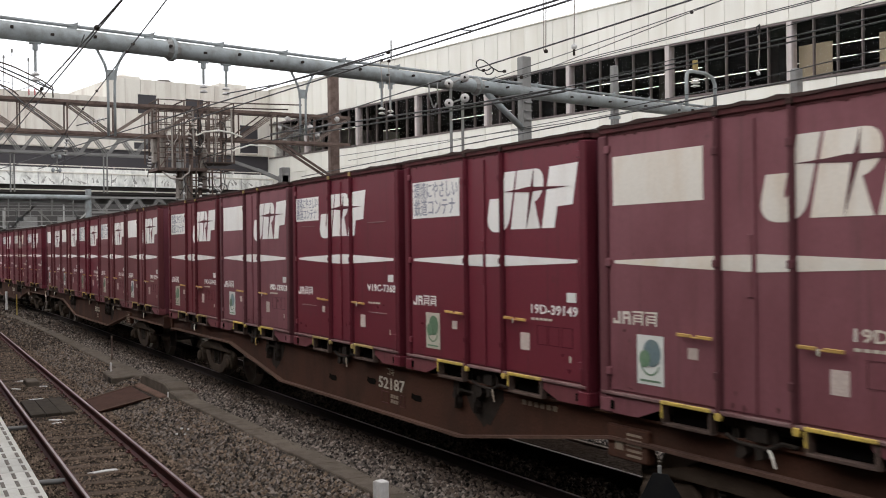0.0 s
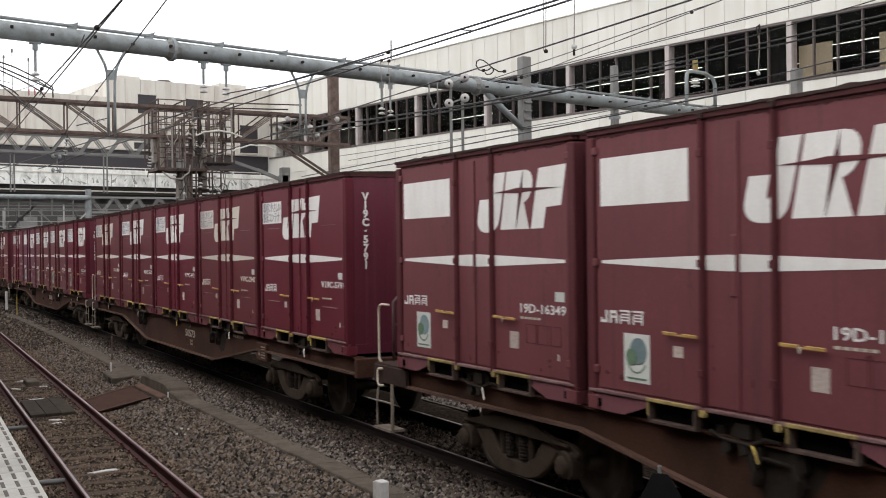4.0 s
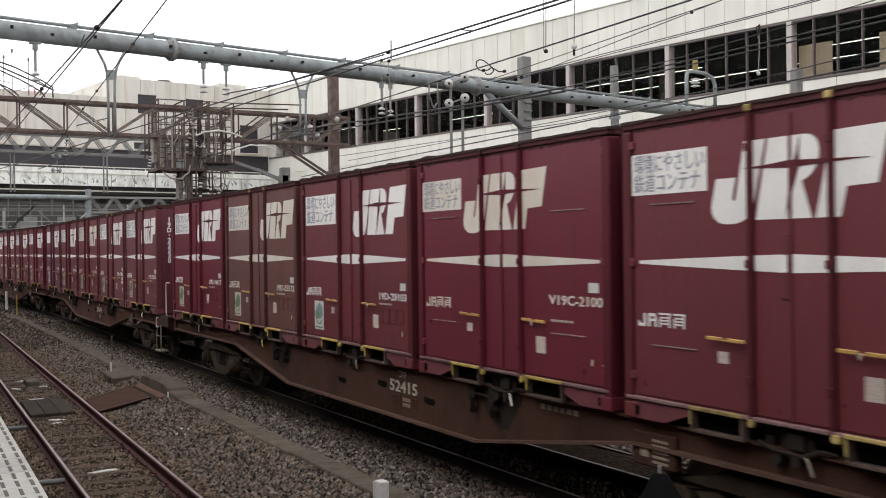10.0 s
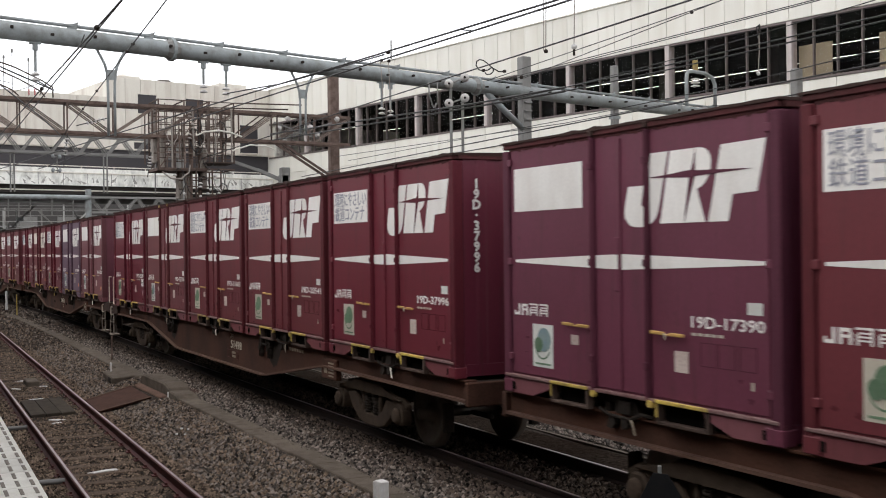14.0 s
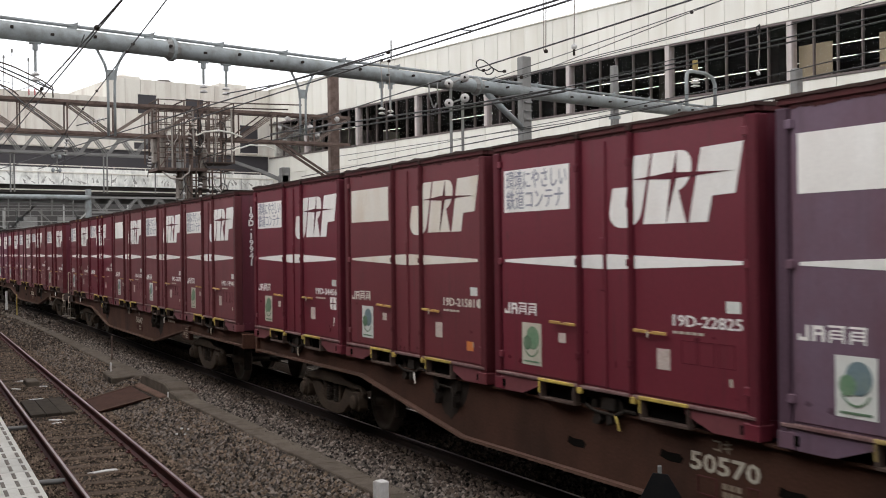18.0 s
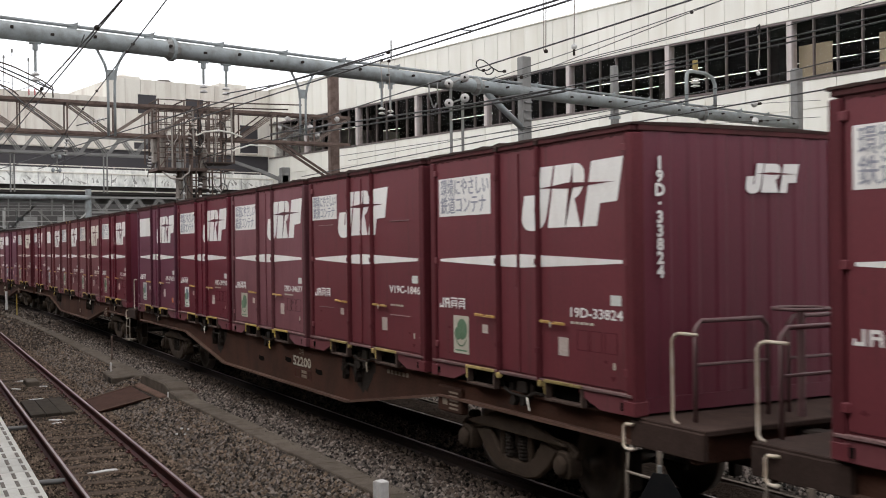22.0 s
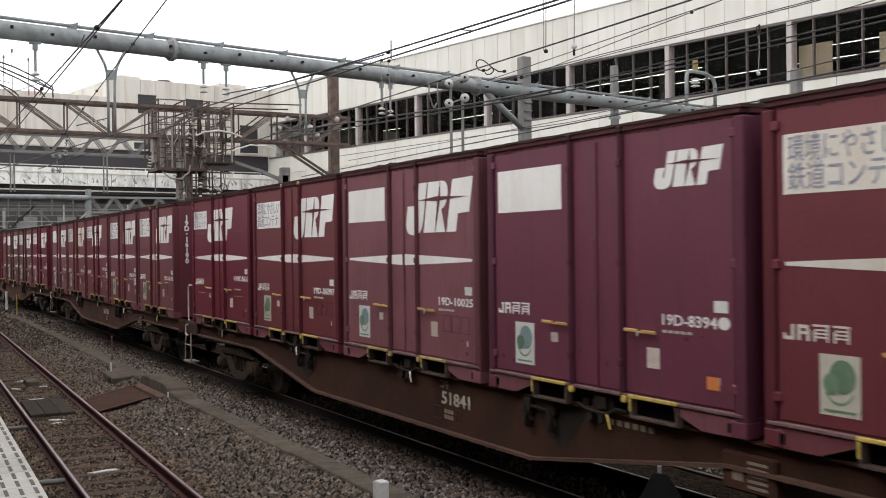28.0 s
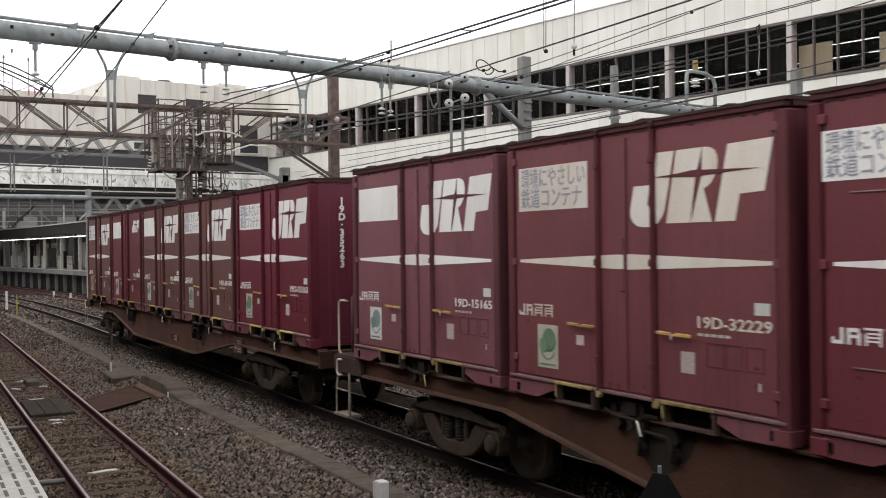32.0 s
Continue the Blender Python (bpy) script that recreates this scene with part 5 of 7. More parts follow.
make_track("far track along the opposite platform", lambda s: track_at(s, 3.7), [-170 + 5 * i for i in range(27)] + [-35 + 5 * i for i in range(12)], -0.05, [-70 + 0.7 * i for i in range(40)], SLEEPER, RUST_RAIL)
# bed colour holds both oil and painted shade below the wagons
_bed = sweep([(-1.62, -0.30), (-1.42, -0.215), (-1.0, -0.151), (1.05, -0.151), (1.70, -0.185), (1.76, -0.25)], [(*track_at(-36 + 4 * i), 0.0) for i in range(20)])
structure("track_bed", _bed, OILY_SHADED_BED, "oil-dark ballast bed of the freight track")
structure("track_kerb", sweep([(1.765, -0.30), (1.765, -0.165), (1.825, -0.165), (1.825, -0.30)], [(*track_at(-36 + 4 * i), 0.0) for i in range(20)]), CONCRETE, "narrow concrete kerb beside the freight track")
_bed = sweep([(-1.25, -0.25), (-1.0, -0.148), (1.05, -0.148), (1.35, -0.25)], [(*track_at(-160 + 4 * i), 0.0) for i in range(32)])
structure("track_bed", _bed, BALLAST, "grey-brown ballast bed of the freight track")


def stones():
    """Loose ballast stones in the near strip, as one heap."""
    rng = np.random.default_rng(5)
    n = 105000
    x = -58 + 51.0 * rng.random(n) ** 0.42
    y = -5.4 + 4.6 * rng.random(n)
    ny = -4.12 - 0.0325 * (x + 12)
    side = np.abs(y - ny)
    # a coarser spread of far stones between and beyond the tracks
    m, k, q = 16000, 9000, 26000
    x = np.concatenate([x, -72 + 38 * rng.random(m) ** 0.8, -22 + 18 * rng.random(k), -37 + 32 * rng.random(q) ** 0.7])
    y = np.concatenate([y, -0.9 + 5.6 * rng.random(m), 1.95 + 1.25 * rng.random(k), -1.2 + 2.2 * rng.random(q) ** 1.3])
    n = n + m + k + q
    ny = -4.12 - 0.0325 * (x + 12)
    side = np.abs(y - ny)
    on_wood = np.abs((x + 42) / 0.62 - np.round((x + 42) / 0.62)) * 0.62 < 0.12
    keep = (np.abs(side - 0.565) > 0.06) & ((side > 0.62) | ~on_wood | (rng.random(n) < 0.5)) & (y > ny - 1.2)
    fy = np.array([track_at(a)[1] for a in x])
    keep &= ~((x > -22.75) & (x < -20.1) & (y > -3.1) & (y < -1.95) & (x + 0.62 * (y + 3.08) > -21.75 - 0.02) & (x + 0.62 * (y + 3.08) < -20.05)) & ~((x > -22.75) & (x < -20.35) & (y > -2.12) & (y < -1.76))
    for off in (-0.565, 0.565, 3.135, 4.265):
        keep &= np.abs(y - fy - off) > 0.08
    x, y, on_wood, side, fy = x[keep], y[keep], on_wood[keep], side[keep], fy[keep]
    n = len(x)
    z = np.array([ground_z(a, b) for a, b in zip(x, y)]) + np.where(side < 0.60, -0.002, 0.012) + np.where(y - fy < 1.05, 0.045 * np.clip((y - fy + 1.55) / 0.5, 0, 1), 0.0)
    r = 0.012 + 0.024 * rng.random(n) ** 1.4
    r = np.where(side < 0.6, r * 0.8, r) * np.where(x < -30, 1.0 + (-30 - x) * 0.035, 1.0)
    unit = np.array([(1, 0, 0), (-1, 0, 0), (0, 1, 0), (0, -1, 0), (0, 0, 1), (0, 0, -1), (.7, .7, .5), (-.6, .6, -.6)])
    vs = unit[None] * r[:, None, None] * (0.7 + 0.6 * rng.random((n, 8, 3)))
    a = rng.random(n) * 6.28
    ca, sa = np.cos(a)[:, None], np.sin(a)[:, None]
    vx, vy = vs[:, :, 0] * ca - vs[:, :, 1] * sa, vs[:, :, 0] * sa + vs[:, :, 1] * ca
    pts = np.stack([vx + x[:, None], vy + y[:, None], vs[:, :, 2] * 0.95 + z[:, None]], 2).reshape(-1, 3)
    tri = np.array([(0, 6, 4), (6, 2, 4), (2, 1, 4), (1, 3, 4), (3, 0, 4), (2, 6, 0), (0, 3, 5), (3, 1, 5), (1, 7, 5), (7, 2, 5), (1, 2, 7), (2, 0, 5)])
    faces = (tri[None] + 8 * np.arange(n)[:, None, None]).reshape(-1, 3)
    me = bpy.data.meshes.new("ballast_stones")
    me.from_pydata(pts.tolist(), [], faces.tolist())
    me.materials.append(STONE)
    me.materials.append(STONE_BROWN)
    me.materials.append(STONE_DARK)
    kind = np.where((side < 0.95) | ((y < fy - 1.8) & (rng.random(n) < 0.45)), 1, 0)
    # darker stones towards the train: oil plus its shade, set by colour
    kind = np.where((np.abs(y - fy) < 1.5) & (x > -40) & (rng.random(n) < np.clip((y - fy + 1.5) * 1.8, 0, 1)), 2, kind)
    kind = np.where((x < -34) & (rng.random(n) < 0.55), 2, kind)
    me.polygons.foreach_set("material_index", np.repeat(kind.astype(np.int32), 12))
    return me


tagged(new("ballast_stones", stones()), "loose grey crushed ballast stones beside the rails", "ballast", "", "stuff")

# ---- platform on which the camera stands ----
PLAT = 0.85


def edge_y(x):
    return near_y(x) - 1.53


platform = thing("platform", "concrete station platform with pale tactile edge tiles", "platform", "", "structure")
part("platform_body", Mb().slab_z([(-60, edge_y(-60) - 0.10), (60, edge_y(60) - 0.10), (60, -13), (-60, -13)], -0.5, PLAT - 0.03), CONCRETE, platform)
part("platform_lip", sweep([(-0.5, -0.16), (0.0, -0.16), (0.0, -0.028), (-0.5, -0.028)], [(x, edge_y(x), near_line(x)[2], PLAT) for x in (-45, -20, 0, 30)]), CONCRETE, platform)
_tile = Mb().box(-0.297, 0.297, -0.30, 0.0, -0.03, 0.0).mesh("tile", TILE_WHITE, 0.004)
_marks = Mb()
for _r in range(3):
    for _c in range(2):
        _marks.box(-0.25 + 0.30 * _c, -0.05 + 0.30 * _c, -0.262 + 0.10 * _r, -0.236 + 0.10 * _r, 0.0005, 0.004)
_mark = _marks.mesh("tile_mark", GROOVE)
for _i in range(60):
    _x = -16 + 0.6 * _i * 0.5
    for _k in range(2):
        _t = part("tile", _tile, TILE_WHITE, platform)
        _t.matrix_basis = pose(-15.7 + 0.6 * (_i // 2), edge_y(-15.7 + 0.6 * (_i // 2)) - 0.302 * (2 * (_i % 2) + _k), PLAT, 0, 0, -1.86)
        part("tile_mark", _mark, GROOVE, _t)

# canopy and rear wall are added out of view to cut the skylight
roof_over = thing("unseen_sky_blocker", "plain steel canopy over the platform", "canopy", "", "structure")
part("canopy_sheet", Mb().box(-58, 58, -14.2, -6.15, 4.35, 4.5), ROOF_GREY, roof_over)
for _i in range(10):
    part("canopy_post", Mb().box(-50.2 + 11.5 * _i, -49.9 + 11.5 * _i, -10.6, -10.3, PLAT - 0.03, 4.35), GALV_DARK, roof_over)
part("rear_wall", Mb().box(-60, 60, -14.5, -14.2, -0.5, 6.0), PANEL_WALL, roof_over)

# ---- cable trough between the tracks ----
trough = thing("cable_trough", "weathered concrete cable trough lids along the ballast", "cable trough", "", "structure")
_lid = Mb().box(-0.499, 0.499, -0.17, 0.16, -0.20, 0.0).mesh("trough_lid", CONCRETE, 0.012)
for _i in range(44):
    _s = -8.2 - 1.0 * _i
    if -23.6 < _s < -20.3:
        continue
    _x, _y, _h = track_at(_s, -1.76 if _s > -20 else -1.72)
    _l = part("trough_lid", _lid, CONCRETE, trough)
    _l.matrix_basis = pose(_x, _y, -0.19 + random.uniform(-0.006, 0.006), random.uniform(-1, 1), 0, math.degrees(_h) + random.uniform(-0.3, 0.3))
part("branch_lid", Mb().slab_z([(-14.05, -1.52), (-13.45, -1.52), (-13.55, -0.98), (-14.25, -0.98)], -0.36, -0.195), CONCRETE, trough, bevel=0.015)
crossing = thing("trough_crossing", "raised weathered concrete trough box at a track crossing", "cable trough", "", "structure")
part("box_body", Mb().slab_y([(-22.85, -0.40), (-22.78, -0.09), (-22.58, -0.02), (-20.78, -0.02), (-20.45, -0.09), (-20.36, -0.40)], -1.78, -1.36), CONCRETE, crossing, bevel=0.03)
part("box_step", Mb().slab_y([(-20.35, -0.40), (-20.31, -0.11), (-19.80, -0.13), (-19.62, -0.19), (-19.56, -0.40)], -1.82, -1.42), CONCRETE, crossing, bevel=0.025)
part("box_ledge", Mb().slab_x([(-1.94, -0.36), (-1.94, -0.245), (-1.89, -0.225), (-1.785, -0.22), (-1.785, -0.36)], -22.70, -20.45), REDDISH_LEDGE, crossing, "rust-stained ledge", bevel=0.012)
part("joint_tape", Mb().box(-20.37, -20.335, -1.825, -1.80, -0.30, -0.14), WHITE_POST, crossing, "white tape on the joint")
solid("trough_cover", Mb().slab_z([(-24.97, -2.13), (-23.54, -2.20), (-23.90, -1.60), (-25.90, -1.58)], -0.32, -0.18), CONCRETE, "flat weathered concrete cover slab beside the trough", "concrete slab", bevel=0.02)
solid("trough_bracket", Mb().box(-24.05, -23.80, -2.19, -2.05, -0.32, -0.20), DARK_STEEL, "dark steel bracket under a concrete slab", "bracket", bevel=0.01)
plate = thing("crossing_plate", "flat rusty brown steel plate laid on ballast", "steel plate")
_q = [(-21.70, -3.08, -0.36), (-20.12, -3.13, -0.372), (-20.76, -2.04, -0.268), (-22.70, -2.0, -0.268)]
part("plate_sheet", Mb().add(_q + [(x, y, z - 0.03) for x, y, z in _q], [(0, 1, 2, 3), (7, 6, 5, 4), (0, 4, 5, 1), (1, 5, 6, 2), (2, 6, 7, 3), (3, 7, 4, 0)]), RUST_PLATE, plate)
for _a, _b in ((1, 2), (0, 3)):
    part("plate_rim", Mb().bar(Vector(_q[_a]) + Vector((0, 0, 0.008)), Vector(_q[_b]) + Vector((0, 0, 0.008)), 0.05, 0.012), DUSTY_LIT_FLANGE, plate, "worn bright rim")
solid("rust_sheet", Mb().slab_z([(-21.75, -1.25), (-20.25, -1.33), (-20.5, -0.72), (-21.7, -0.82)], -0.205, -0.165), RUST_PLATE, "flat rust-brown sheet on the ballast beside the trough box", "steel plate", bevel=0.006)
cross_panel = thing("track_crossing", "grey weathered crossing panel between the rails", "track crossing")
for _k in range(3):
    part("panel_board", Mb().slab_z([(-22.35, -4.20 + 0.26 * _k), (-22.4, -3.945 + 0.26 * _k), (-20.32, -4.02 + 0.26 * _k), (-20.25, -4.275 + 0.26 * _k)], -0.46, -0.355), PANEL_GREY, cross_panel, bevel=0.01)


def splash(x, y, lx, ly, turn):
    """A thin ragged flake lying flat."""
    out = []
    for i in range(14):
        a = 2 * math.pi * i / 14
        k = random.uniform(0.55, 1.1)
        px, py = lx * k * math.cos(a), ly * k * math.sin(a)
        out.append((x + px * math.cos(turn) - py * math.sin(turn), y + px * math.sin(turn) + py * math.cos(turn)))
    g = ground_z(x, y) + (0.015 if y < -3.3 else 0.04)
    return Mb().slab_z(out, g - 0.012, g + 0.006)


for _x, _y, _lx, _ly, _a in ((-14.80, -4.08, 0.22, 0.07, 1.7), (-19.75, -3.92, 0.15, 0.07, 1.2), (-19.4, -3.97, 0.09, 0.05, 1.8), (-22.75, -3.85, 0.16, 0.05, 1.7), (-24.86, -3.42, 0.10, 0.06, 1.3), (-26.15, -3.70, 0.14, 0.06, 1.5), (-24.7, -4.0, 0.13, 0.05, 0.6), (-17.1, -2.42, 0.035, 0.02, 0.1), (-16.78, -2.58, 0.03, 0.02, 0.6), (-16.9, -2.37, 0.025, 0.02, 1.6), (-16.6, -2.50, 0.025, 0.015, 1.0)):
    solid("white_scrap", splash(_x, _y, _lx, _ly, _a), WHITE_POST, "ragged white flake lying between the rails", "scrap")
solid("loose_block", Mb().box(-25.75, -25.0, -3.72, -3.46, -0.44, -0.30), CONCRETE, "small loose grey concrete block between the rails", "concrete block", bevel=0.02)
for _x, _y in ((-18.95, -4.78), (-14.3, -4.93)):
    solid("drain_pipe", Mb().tube((_x - 0.06, _y - 0.5, -0.36), (_x + 0.12, _y + 0.26, -0.35), 0.035, 10), GALV_DARK, "grey pipe end reaching from the platform to the rail", "pipe", smooth=True)

# ---- small posts ----
wp = thing("kilometre_post", "short white painted concrete post in the ballast", "post", m=pose(-10.62, -1.93, -0.3))
part("post_shaft", Mb().slab_z([(-0.075, -0.05), (0.0, -0.062), (0.075, -0.05), (0.075, 0.05), (-0.075, 0.05)], 0.0, 0.30), WHITE_POST, wp, bevel=0.008)
part("post_plate", Mb().box(-0.095, -0.055, -0.07, 0.03, 0.02, 0.285), WHITE_POST, wp, bevel=0.006)
sg = thing("track_sign", "black triangular sign plate on a grey steel post", "sign", m=pose(-6.19, -1.75, -0.25, 0, 0, 50))
part("sign_post", Mb().box(-0.016, 0.016, 0.046, 0.07, 0, 1.15), GALV_DARK, sg, bevel=0.005)
part("sign_plate", Mb().slab_y([(-0.17, 0.86), (-0.05, 1.10), (0.06, 1.09), (0.16, 0.92), (0.13, 0.80), (0, 0.72), (-0.12, 0.77)], 0.03, 0.045), BLACK_SIGN, sg)
for _x, _y, _z0, _z1, _m, _lab in ((-50.1, -0.93, -0.3, 0.70, YELLOW, "thin yellow marker stake in the ballast"), (-27.6, -1.40, -0.3, 0.42, RUST_TRUSS, "thin rusty marker stake in the ballast")):
    solid("marker_stake", Mb().tube((_x, _y, _z0), (_x + 0.02, _y, _z1), 0.022, 8), _m, _lab, "stake")
for _x, _y, _h0 in ((-62.4, 0.0, 1.0), (-67.7, 3.25, 0.48), (-63.2, 3.47, 0.52), (-24.95, -1.95, 0.32)):
    if _y == 0.0:
        _x, _y = -54.6, -0.85
    _w = 0.035 if _h0 < 0.4 else 0.08
    solid("marker_post", Mb().box(_x - _w, _x + _w, _y - 0.6 * _w, _y + 0.6 * _w, -0.3, -0.3 + _h0), WHITE_POST, "small white marker post beside the track", "post", bevel=0.015)

# ---- long station building behind the train ----
FX = pose(-9.6, 38.96, -0.51, 0, 0, 9.61) @ Matrix.Scale(1.2, 4)
BAY, PANE = 6.51, 1.085
X_R, X_L = 24.0, -69.0
WB, WT, TOP = 9.28, 11.78, 14.35
hall = thing("station_building", "long off-white panelled station building with a dark window band", "building", m=FX)
part("lower_wall", Mb().box(X_L - 0.3, X_R, 0.06, 0.36, -0.5, WB), PANEL_WALL, hall)
part("upper_wall", Mb().box(X_L - 0.3, X_R, 0.06, 0.36, WT, TOP - 0.05), PANEL_WALL, hall)
part("raised_parapet", Mb().box(-33.6, X_R, 0.0, 0.36, TOP + 0.02, TOP + 1.6), PANEL_WALL, hall)
part("roof", Mb().box(X_L, X_R, 0.36, 26.0, TOP - 0.6, TOP - 0.3), ROOF_GREY, hall)
part("roof_coping", Mb().box(X_L, X_R, -0.06, 0.40, TOP - 0.05, TOP + 0.02), PANEL_WALL, hall, bevel=0.01)
part("rear_wall", Mb().box(X_L, X_R, 25.7, 26.0, -0.5, TOP - 0.6), PANEL_WALL, hall)
# room surfaces carry the indoor shade as a near-black colour
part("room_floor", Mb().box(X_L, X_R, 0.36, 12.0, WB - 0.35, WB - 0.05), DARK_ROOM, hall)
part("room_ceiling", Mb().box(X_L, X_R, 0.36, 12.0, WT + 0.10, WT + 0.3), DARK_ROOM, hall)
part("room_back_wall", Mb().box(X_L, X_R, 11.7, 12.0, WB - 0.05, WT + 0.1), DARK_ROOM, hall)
for _x in (X_L, X_R - 0.3):
    part("end_wall", Mb().box(_x, _x + 0.3, 0.36, 25.7, -0.5, TOP - 0.6), PANEL_WALL, hall)
_up = Mb().box(-PANE / 2 + 0.012, PANE / 2 - 0.012, 0.0, 0.06, WT + 0.06, TOP - 0.06).mesh("wall_panel", PANEL_WALL, 0.006)
_lo = [Mb().box(-PANE + 0.014, PANE - 0.014, 0.0, 0.06, z0 + 0.012, z1 - 0.012).mesh("wall_panel", PANEL_WALL, 0.006) for z0, z1 in ((8.05, WB - 0.06), (6.3, 8.05), (4.55, 6.3))]
_pane = Mb().box(-PANE / 2 + 0.03, PANE / 2 - 0.03, 0.16, 0.166, WB + 0.06, WT - 0.06).mesh("window_pane", GLASS)
_mull = Mb().box(-0.025, 0.025, 0.06, 0.22, WB, WT).mesh("mullion", FRAME_BROWN)
_col = Mb().box(-0.13, 0.13, -0.02, 0.40, WB, WT).mesh("column", COLUMN_PINK, 0.02)
part("window_rail", Mb().box(X_L, X_R, 0.02, 0.24, WT - 0.05, WT + 0.05), FRAME_BROWN, hall)
part("window_rail", Mb().box(X_L, X_R, -0.03, 0.24, WB - 0.05, WB + 0.05), FRAME_BROWN, hall)
_x0 = -24.73 + 7 * BAY
for _i in range(86):
    _x = _x0 - PANE * _i
    if _x - PANE < X_L:
        break
    _o = part("wall_panel", _up, PANEL_WALL, hall)
    _o.location.x = _x - PANE / 2
    _o = part("window_pane", _pane, GLASS, hall)
    _o.location.x = _x - PANE / 2
    _o.visible_shadow = False
    _o = part("column" if _i % 6 == 0 else "mullion", _col if _i % 6 == 0 else _mull, COLUMN_PINK if _i % 6 == 0 else FRAME_BROWN, hall)
    _o.location.x = _x
    if _i % 2 == 0:
        for _m in _lo:
            _o = part("wall_panel", _m, PANEL_WALL, hall)
            _o.location.x = _x - PANE
    if _i % 6 == 3:
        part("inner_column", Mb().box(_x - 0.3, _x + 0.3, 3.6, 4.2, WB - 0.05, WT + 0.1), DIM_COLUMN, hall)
_tube = Mb().box(-0.74, 0.74, -0.02, 0.02, -0.009, 0.009).mesh("light_tube", TUBE_LIGHT, 0.01)
for _row, _y, _z in ((0, 2.6, WT - 0.75), (1, 6.4, WT - 0.6)):
    for _i in range(58):
        if ((_i // 4) * 5 + _row * 3) % 7 in (2, 5):
            continue
        _o = part("light_tube", _tube, TUBE_LIGHT, hall, "lit fluorescent tube" if _i == 0 else "")
        _o.location = (X_R - 2 - 1.5 * _i, _y, _z)
for _a, _b in ((-23.05, -24.6), (-20.1, -21.0)):
    part("window_blind", Mb().box(_b, _a, 0.5, 0.53, WB + 0.05, WT - 1.0), TAN_BLIND, hall)
part("roof_mast", Mb().tube((-57.5, 3, TOP - 0.4), (-57.5, 3, TOP + 2.2), 0.05, 6).tube((-60.0, 3, TOP - 0.4), (-60.0, 3, TOP + 1.2), 0.03, 6), GALV_DARK, hall)

SOOT = material("grey_soot_stain", (0.27, 0.26, 0.24), 0.9, 0, (0.5, 0.48, 0.44), 0.7, 3.0, 0.1, 30, 0.0)
# ---- concourse bridging the tracks ----
bridge = thing("station_concourse", "white panelled station concourse bridging the tracks with dark windows", "building", m=FX)
XC = -69.0
YA, YB = -11.6, -62.0
part("upper_wall", Mb().box(XC - 0.4, XC, YA, 1.5, 9.4, 14.3), SOOTY_PANEL, bridge)
part("upper_wall", Mb().box(XC - 0.4, XC, YB, YA, 9.4, 12.9), SOOTY_PANEL, bridge)
part("roof", Mb().box(XC - 14, XC, YA, 0.5, 14.0, 14.2), ROOF_GREY, bridge)
part("roof", Mb().box(XC - 14, XC, YB, YA, 12.6, 12.8), ROOF_GREY, bridge)
part("side_wall", Mb().box(XC - 14, XC, YA - 0.3, YA, 12.8, 14.2), SOOTY_PANEL, bridge)
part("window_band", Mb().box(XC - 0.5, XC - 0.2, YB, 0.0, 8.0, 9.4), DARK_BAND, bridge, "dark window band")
part("white_band", Mb().box(XC - 0.6, XC + 0.5, YB, 0.0, 6.88, 8.0), BAND_WHITE, bridge, "white spandrel with dark soot marks")
part("band_rail", Mb().box(XC + 0.38, XC + 0.44, YB, 0.0, 8.12, 8.18), SOOTY_PANEL, bridge)
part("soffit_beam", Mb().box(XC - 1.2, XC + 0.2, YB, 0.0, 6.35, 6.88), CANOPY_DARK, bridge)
part("lower_fascia", Mb().box(XC - 0.9, XC + 0.28, YB, 0.0, 6.52, 6.60), SOOTY_PANEL, bridge)
part("deck_slab", Mb().box(XC - 14, XC - 1.2, YB, 20.0, 6.35, 6.9), CONC_FAR, bridge)
part("rear_wall", Mb().box(XC - 14, XC - 13.6, YB, 20.0, 6.9, 14.0), SOOTY_PANEL, bridge)
_bp = [Mb().box(XC, XC + 0.05, -0.54, 0.54, 9.45, z1 - 0.02).mesh("wall_panel", SOOTY_PANEL, 0.006) for z1 in (14.3, 12.9)]
for _i in range(46):
    _y = -0.55 - 1.1 * _i
    _o = part("wall_panel", _bp[0] if _y > YA else _bp[1], SOOTY_PANEL, bridge)
    _o.location.y = _y
for _a, _b, _z0, _z1 in ((-10.1, -8.8, 11.95, 13.25), (-6.6, -5.3, 11.95, 13.2), (-10.4, -9.0, 9.5, 9.95), (-8.4, -5.8, 9.5, 9.9), (-2.4, -1.0, 9.6, 11.6)):
    _w = part("window", Mb().box(XC + 0.03, XC + 0.10, _a, _b, _z0, _z1), DARK_BAND, bridge, "dark window")
    part("window_frame", Mb().box(XC + 0.04, XC + 0.12, _a - 0.05, _b + 0.05, _z1, _z1 + 0.06).box(XC + 0.04, XC + 0.12, _a - 0.05, _b + 0.05, _z0 - 0.06, _z0), SOOTY_PANEL, _w)
for _i in range(30):
    part("band_panel_line", Mb().box(XC + 0.50, XC + 0.506, -1.0 - 1.6 * _i, -0.97 - 1.6 * _i, 6.9, 7.7), CONC_FAR, bridge)
random.seed(12)
_m = Mb()
